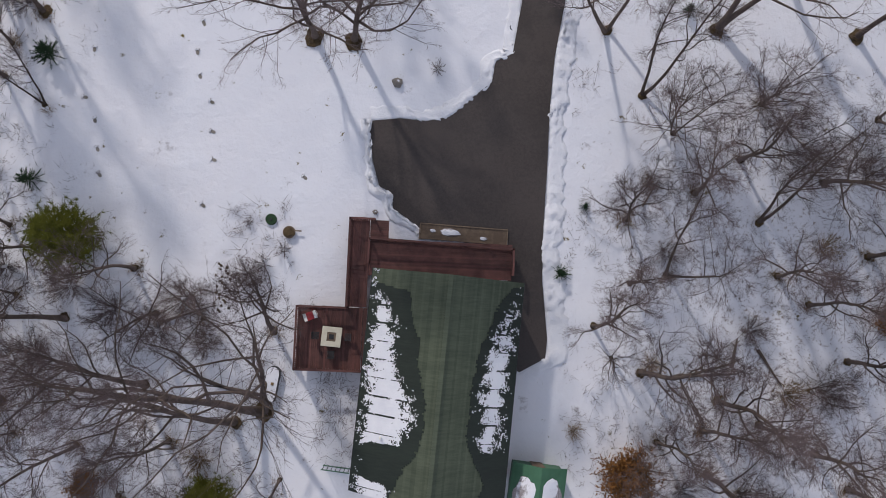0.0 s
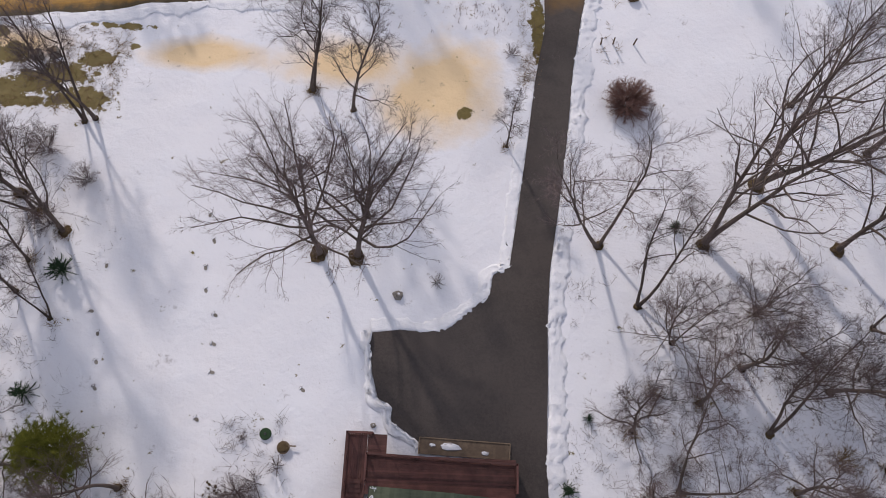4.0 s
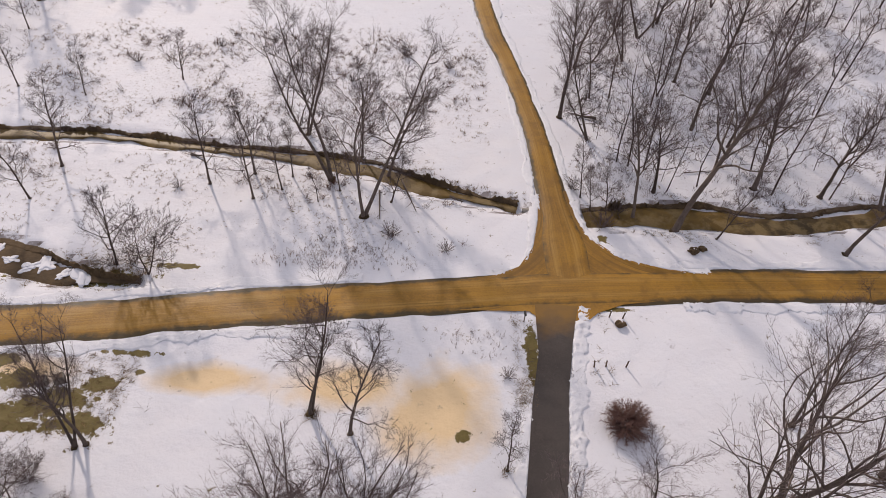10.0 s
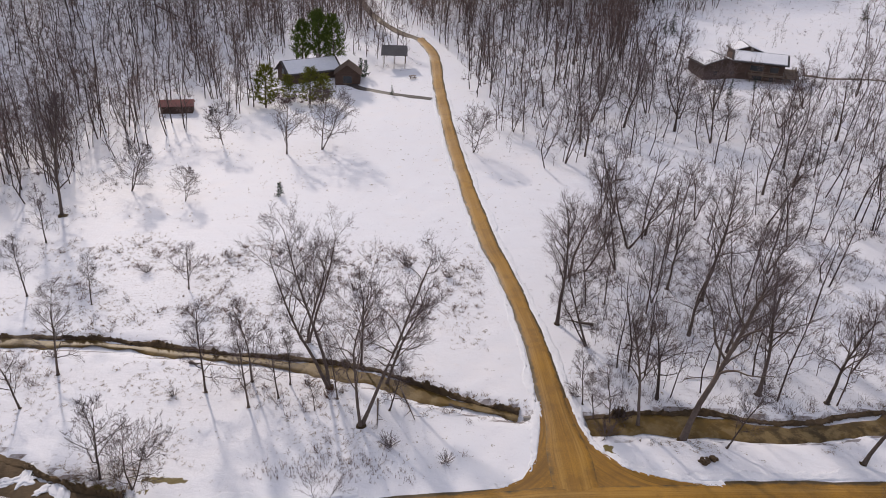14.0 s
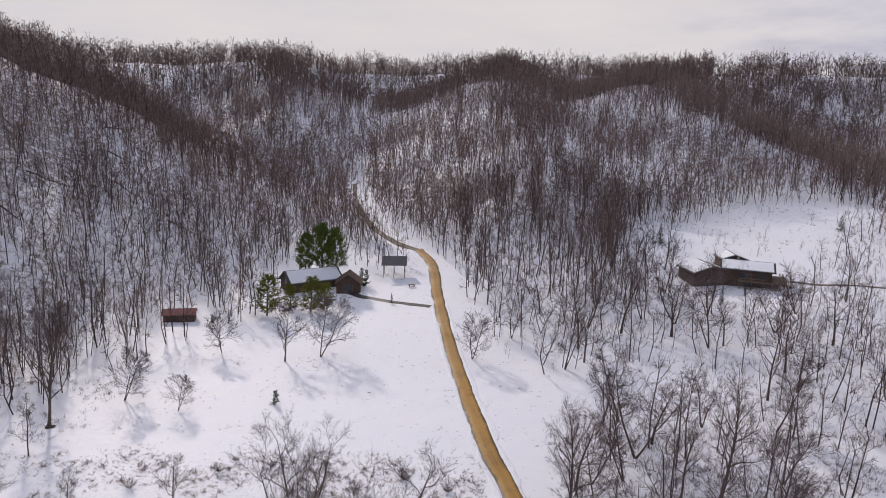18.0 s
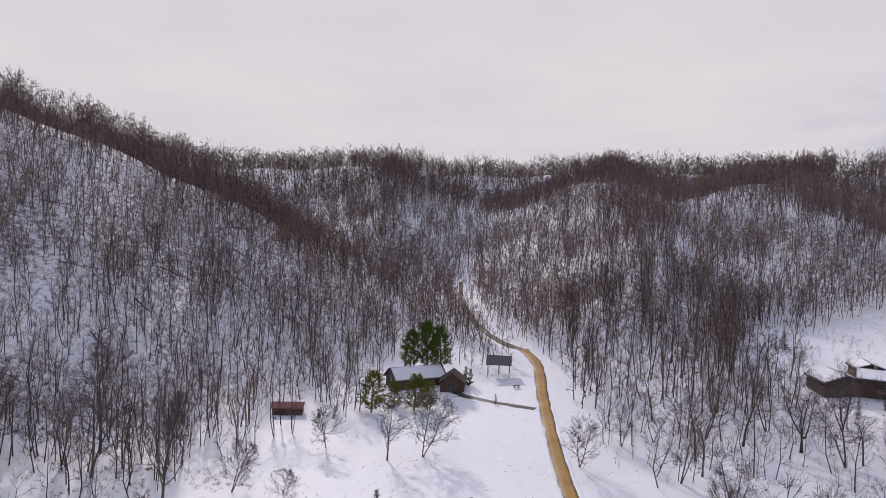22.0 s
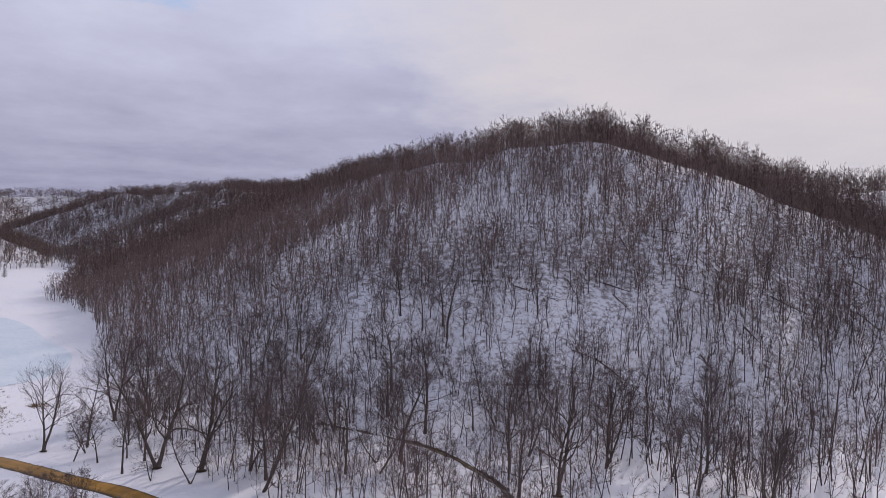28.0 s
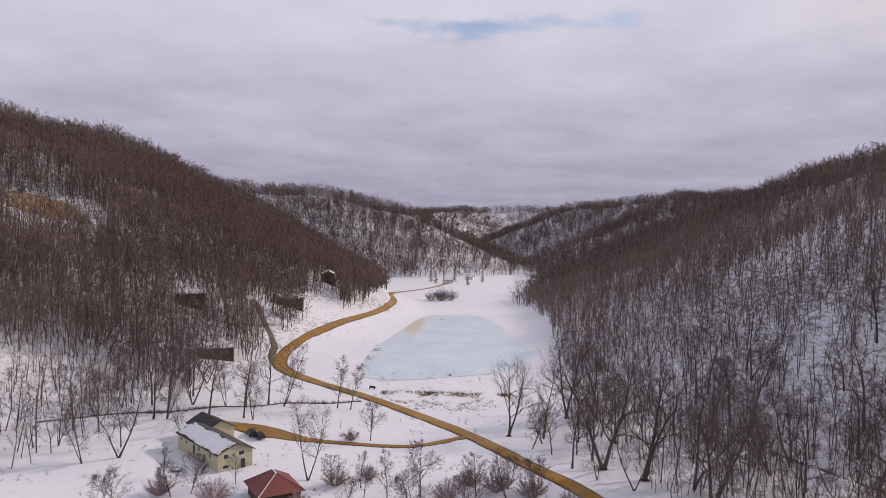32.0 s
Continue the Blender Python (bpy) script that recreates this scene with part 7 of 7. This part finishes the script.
def stadium(w_, l_, z0, z1):
    """An upright slab with round ends."""
    bm = bmesh.new()
    ring_ = []
    for k in range(28):
        a = k / 28 * 2 * math.pi
        ring_.append((w_ * math.cos(a), w_ * math.sin(a) + (l_ if math.sin(a) >= 0 else -l_)))
    lo, hi = [bm.verts.new((x, y, z0)) for x, y in ring_], [bm.verts.new((x, y, z1)) for x, y in ring_]
    bm.faces.new(hi)
    bm.faces.new(lo[::-1])
    for k in range(28):
        bm.faces.new([lo[k], lo[(k + 1) % 28], hi[(k + 1) % 28], hi[k]])
    return bm


part("shell", stadium(0.5, 0.85, -0.05, 0.38), BLACK, tub)
part("snow_fill", stadium(0.45, 0.85, 0.1, 0.43), SNOW, tub)
part("float", boxes(((0.22, 0.22, 0.05), (0.1, 0.1, 0.46)), bevel=0.02), DRY_GRASS, tub)


def post_in_snow(x, y, name="fence_post", label="weathered wooden post leaning in the snow", group="fence posts", lean=8, h=1.1):
    t = thing(name, pose(x, y, 0, lean, 0, x * 20), label, "post", group)
    bm = bmesh.new()
    cone(bm, 0.08, 0.065, (0, 0, -0.2), (0, 0, h), 8)
    part("post", bm, WOOD, t)
    part("snow_cap", lump(bmesh.new(), (0.09, 0.09, 0.05), (0, 0, h + 0.02), 2, 0.2, 1), SNOW, t)


for x, y in ((15.0, 39.8), (16.1, 39.9), (18.0, 40.0), (18.6, 45.9), (17.3, 46.0)):
    post_in_snow(x, y)
mb = thing("mailbox", pose(8.8, 44.9, 0, 0, 0, 8), "dark mailbox on a leaning wooden post by the road", "mailbox")
bm = bmesh.new()
cone(bm, 0.06, 0.055, (0, 0, -0.2), (0, 0, 1.1), 8)
part("post", bm, WOOD, mb)
bm = boxes(((0.2, 0.48, 0.16), (0, 0, 1.18)))
cone(bm, 0.1, 0.1, (0, -0.24, 1.26), (0, 0.24, 1.26), 12)
part("box", bm, BLACK, mb)
part("flag", boxes(((0.02, 0.05, 0.2), (0.12, 0.1, 1.34))), RED, mb)
part("crossarm", boxes(((0.06, 0.5, 0.05), (0, 0, 1.08))), WOOD, mb)


def culvert(x, y, rot):
    t = thing("culvert_pipe", pose(x, y, -0.5, 0, 0, rot), "corrugated culvert mouth under the road bank", "culvert")
    bm = bmesh.new()
    for k in range(6):
        cone(bm, 0.42 + 0.02 * (k % 2), 0.42 + 0.02 * ((k + 1) % 2), (0.12 * k, 0, 0), (0.12 * k + 0.12, 0, 0), 14)
    part("pipe", bm, STONE, t)
    # the pipe is solid; a black disc stands in for the shade inside
    bm = bmesh.new()
    cone(bm, 0.36, 0.36, (-0.02, 0, 0), (0.01, 0, 0), 14)
    part("mouth", bm, BLACK, t)


culvert(9.6, 62.0, 0)
culvert(16.3, 61.0, 180)
for k, (x, y) in enumerate(((-33.6, 35.2), (-32.2, 35.5))):
    t = thing("bale", pose(x, y, float(ground_z(x, y)), 0, 0, 20 + 10 * k), "grey weathered block standing in the ditch", "bale", "bales")
    part("block", boxes(((0.95, 0.8, 0.85), (0, 0, 0.42)), bevel=0.12), STONE, t)
    part("cap", boxes(((0.7, 0.6, 0.05), (0, 0, 0.87)), bevel=0.02), WOOD, t)


def car(x, y, rot):
    c = thing("car", pose(x, y, 0.06, 0, 0, rot), "black estate car parked on the muddy drive", "car")
    bm = bmesh.new()
    prof = [(-2.2, 0.35), (2.2, 0.35), (2.25, 0.75), (1.2, 0.95), (0.6, 1.45), (-1.6, 1.5), (-2.15, 0.95)]
    ring = [[bm.verts.new((px, s * (0.88 if pz < 1.1 else 0.7), pz)) for px, pz in prof] for s in (-1, 1)]
    bm.faces.new(ring[0])
    bm.faces.new(ring[1][::-1])
    for k in range(7):
        bm.faces.new([ring[0][k], ring[1][k], ring[1][(k + 1) % 7], ring[0][(k + 1) % 7]])
    bmesh.ops.recalc_face_normals(bm, faces=bm.faces[:])
    part("body", bm, CAR_PAINT, c)
    part("windscreen", boxes(((0.75, 1.3, 0.03), (0.92, 0, 1.22), Matrix.Rotation(0.7, 4, "Y"))), GLASS, c)
    for sx in (-1.35, 1.35):
        for s in (-1, 1):
            bm = bmesh.new()
            cone(bm, 0.33, 0.33, (sx, s * 0.72, 0.33), (sx, s * 0.92, 0.33), 16)
            wh = part("wheel", bm, BLACK, c)
            bm = bmesh.new()
            cone(bm, 0.19, 0.17, (sx, s * 0.9, 0.33), (sx, s * 0.94, 0.33), 12)
            part("rim", bm, STONE, wh)
    for s in (-1, 1):
        part("headlight", boxes(((0.06, 0.36, 0.14), (2.22, s * 0.6, 0.72))), WHITE, c)


car(-172.2, -50.5, 215)
car(-174.5, -53.0, 205)
bench = thing("bench", pose(-229.5, -30.0, 0.05, 0, 0, 60), "dark bench on the snowy pond shore", "bench")
part("seat", boxes(((2.4, 0.5, 0.08), (0, 0, 0.5))), BLACK, bench)
part("backrest", boxes(((2.4, 0.08, 0.5), (0, 0.25, 0.8))), BLACK, bench)
for sx in (-0.95, 0.95):
    part("leg", boxes(((0.1, 0.45, 0.5), (sx, 0, 0.25))), BLACK, bench)
post_in_snow(-183.0, -32.0, "yard_lamp", "dark post with a lantern in the farm yard", "", 0, 2.2)
post_in_snow(-192.2, -1.0, "road_marker", "tan marker post beside the dirt road", "", 0, 1.6)
sand = thing("sandbox", pose(-147.5, -61.0, 0, 0, 0, 20), "small snow-filled timber frame on the lawn", "sandbox")
for sx, sy, lx, ly in ((0, 1.0, 2.2, 0.15), (0, -1.0, 2.2, 0.15), (1.05, 0, 0.15, 2.0), (-1.05, 0, 0.15, 2.0)):
    part("board", boxes(((lx, ly, 0.35), (sx, sy, 0.15))), WOOD, sand)
part("snow_fill", boxes(((2.0, 1.85, 0.1), (0, 0, 0.2))), SNOW, sand)
jetty = thing("fallen_branch_on_ice", pose(-418, -20, 0.15, 0, 0, 70), "dark branch frozen into the pond ice", "branch")
wv = Wood()
wv.tube(bend(log_rng, (0, 0, 0), (1, 0, 0.1), 9, 5, 0.02, 0.1), np.linspace(0.3, 0.05, 6), 5)
mesh_np("bole", *wv.done(), BARK, jetty)
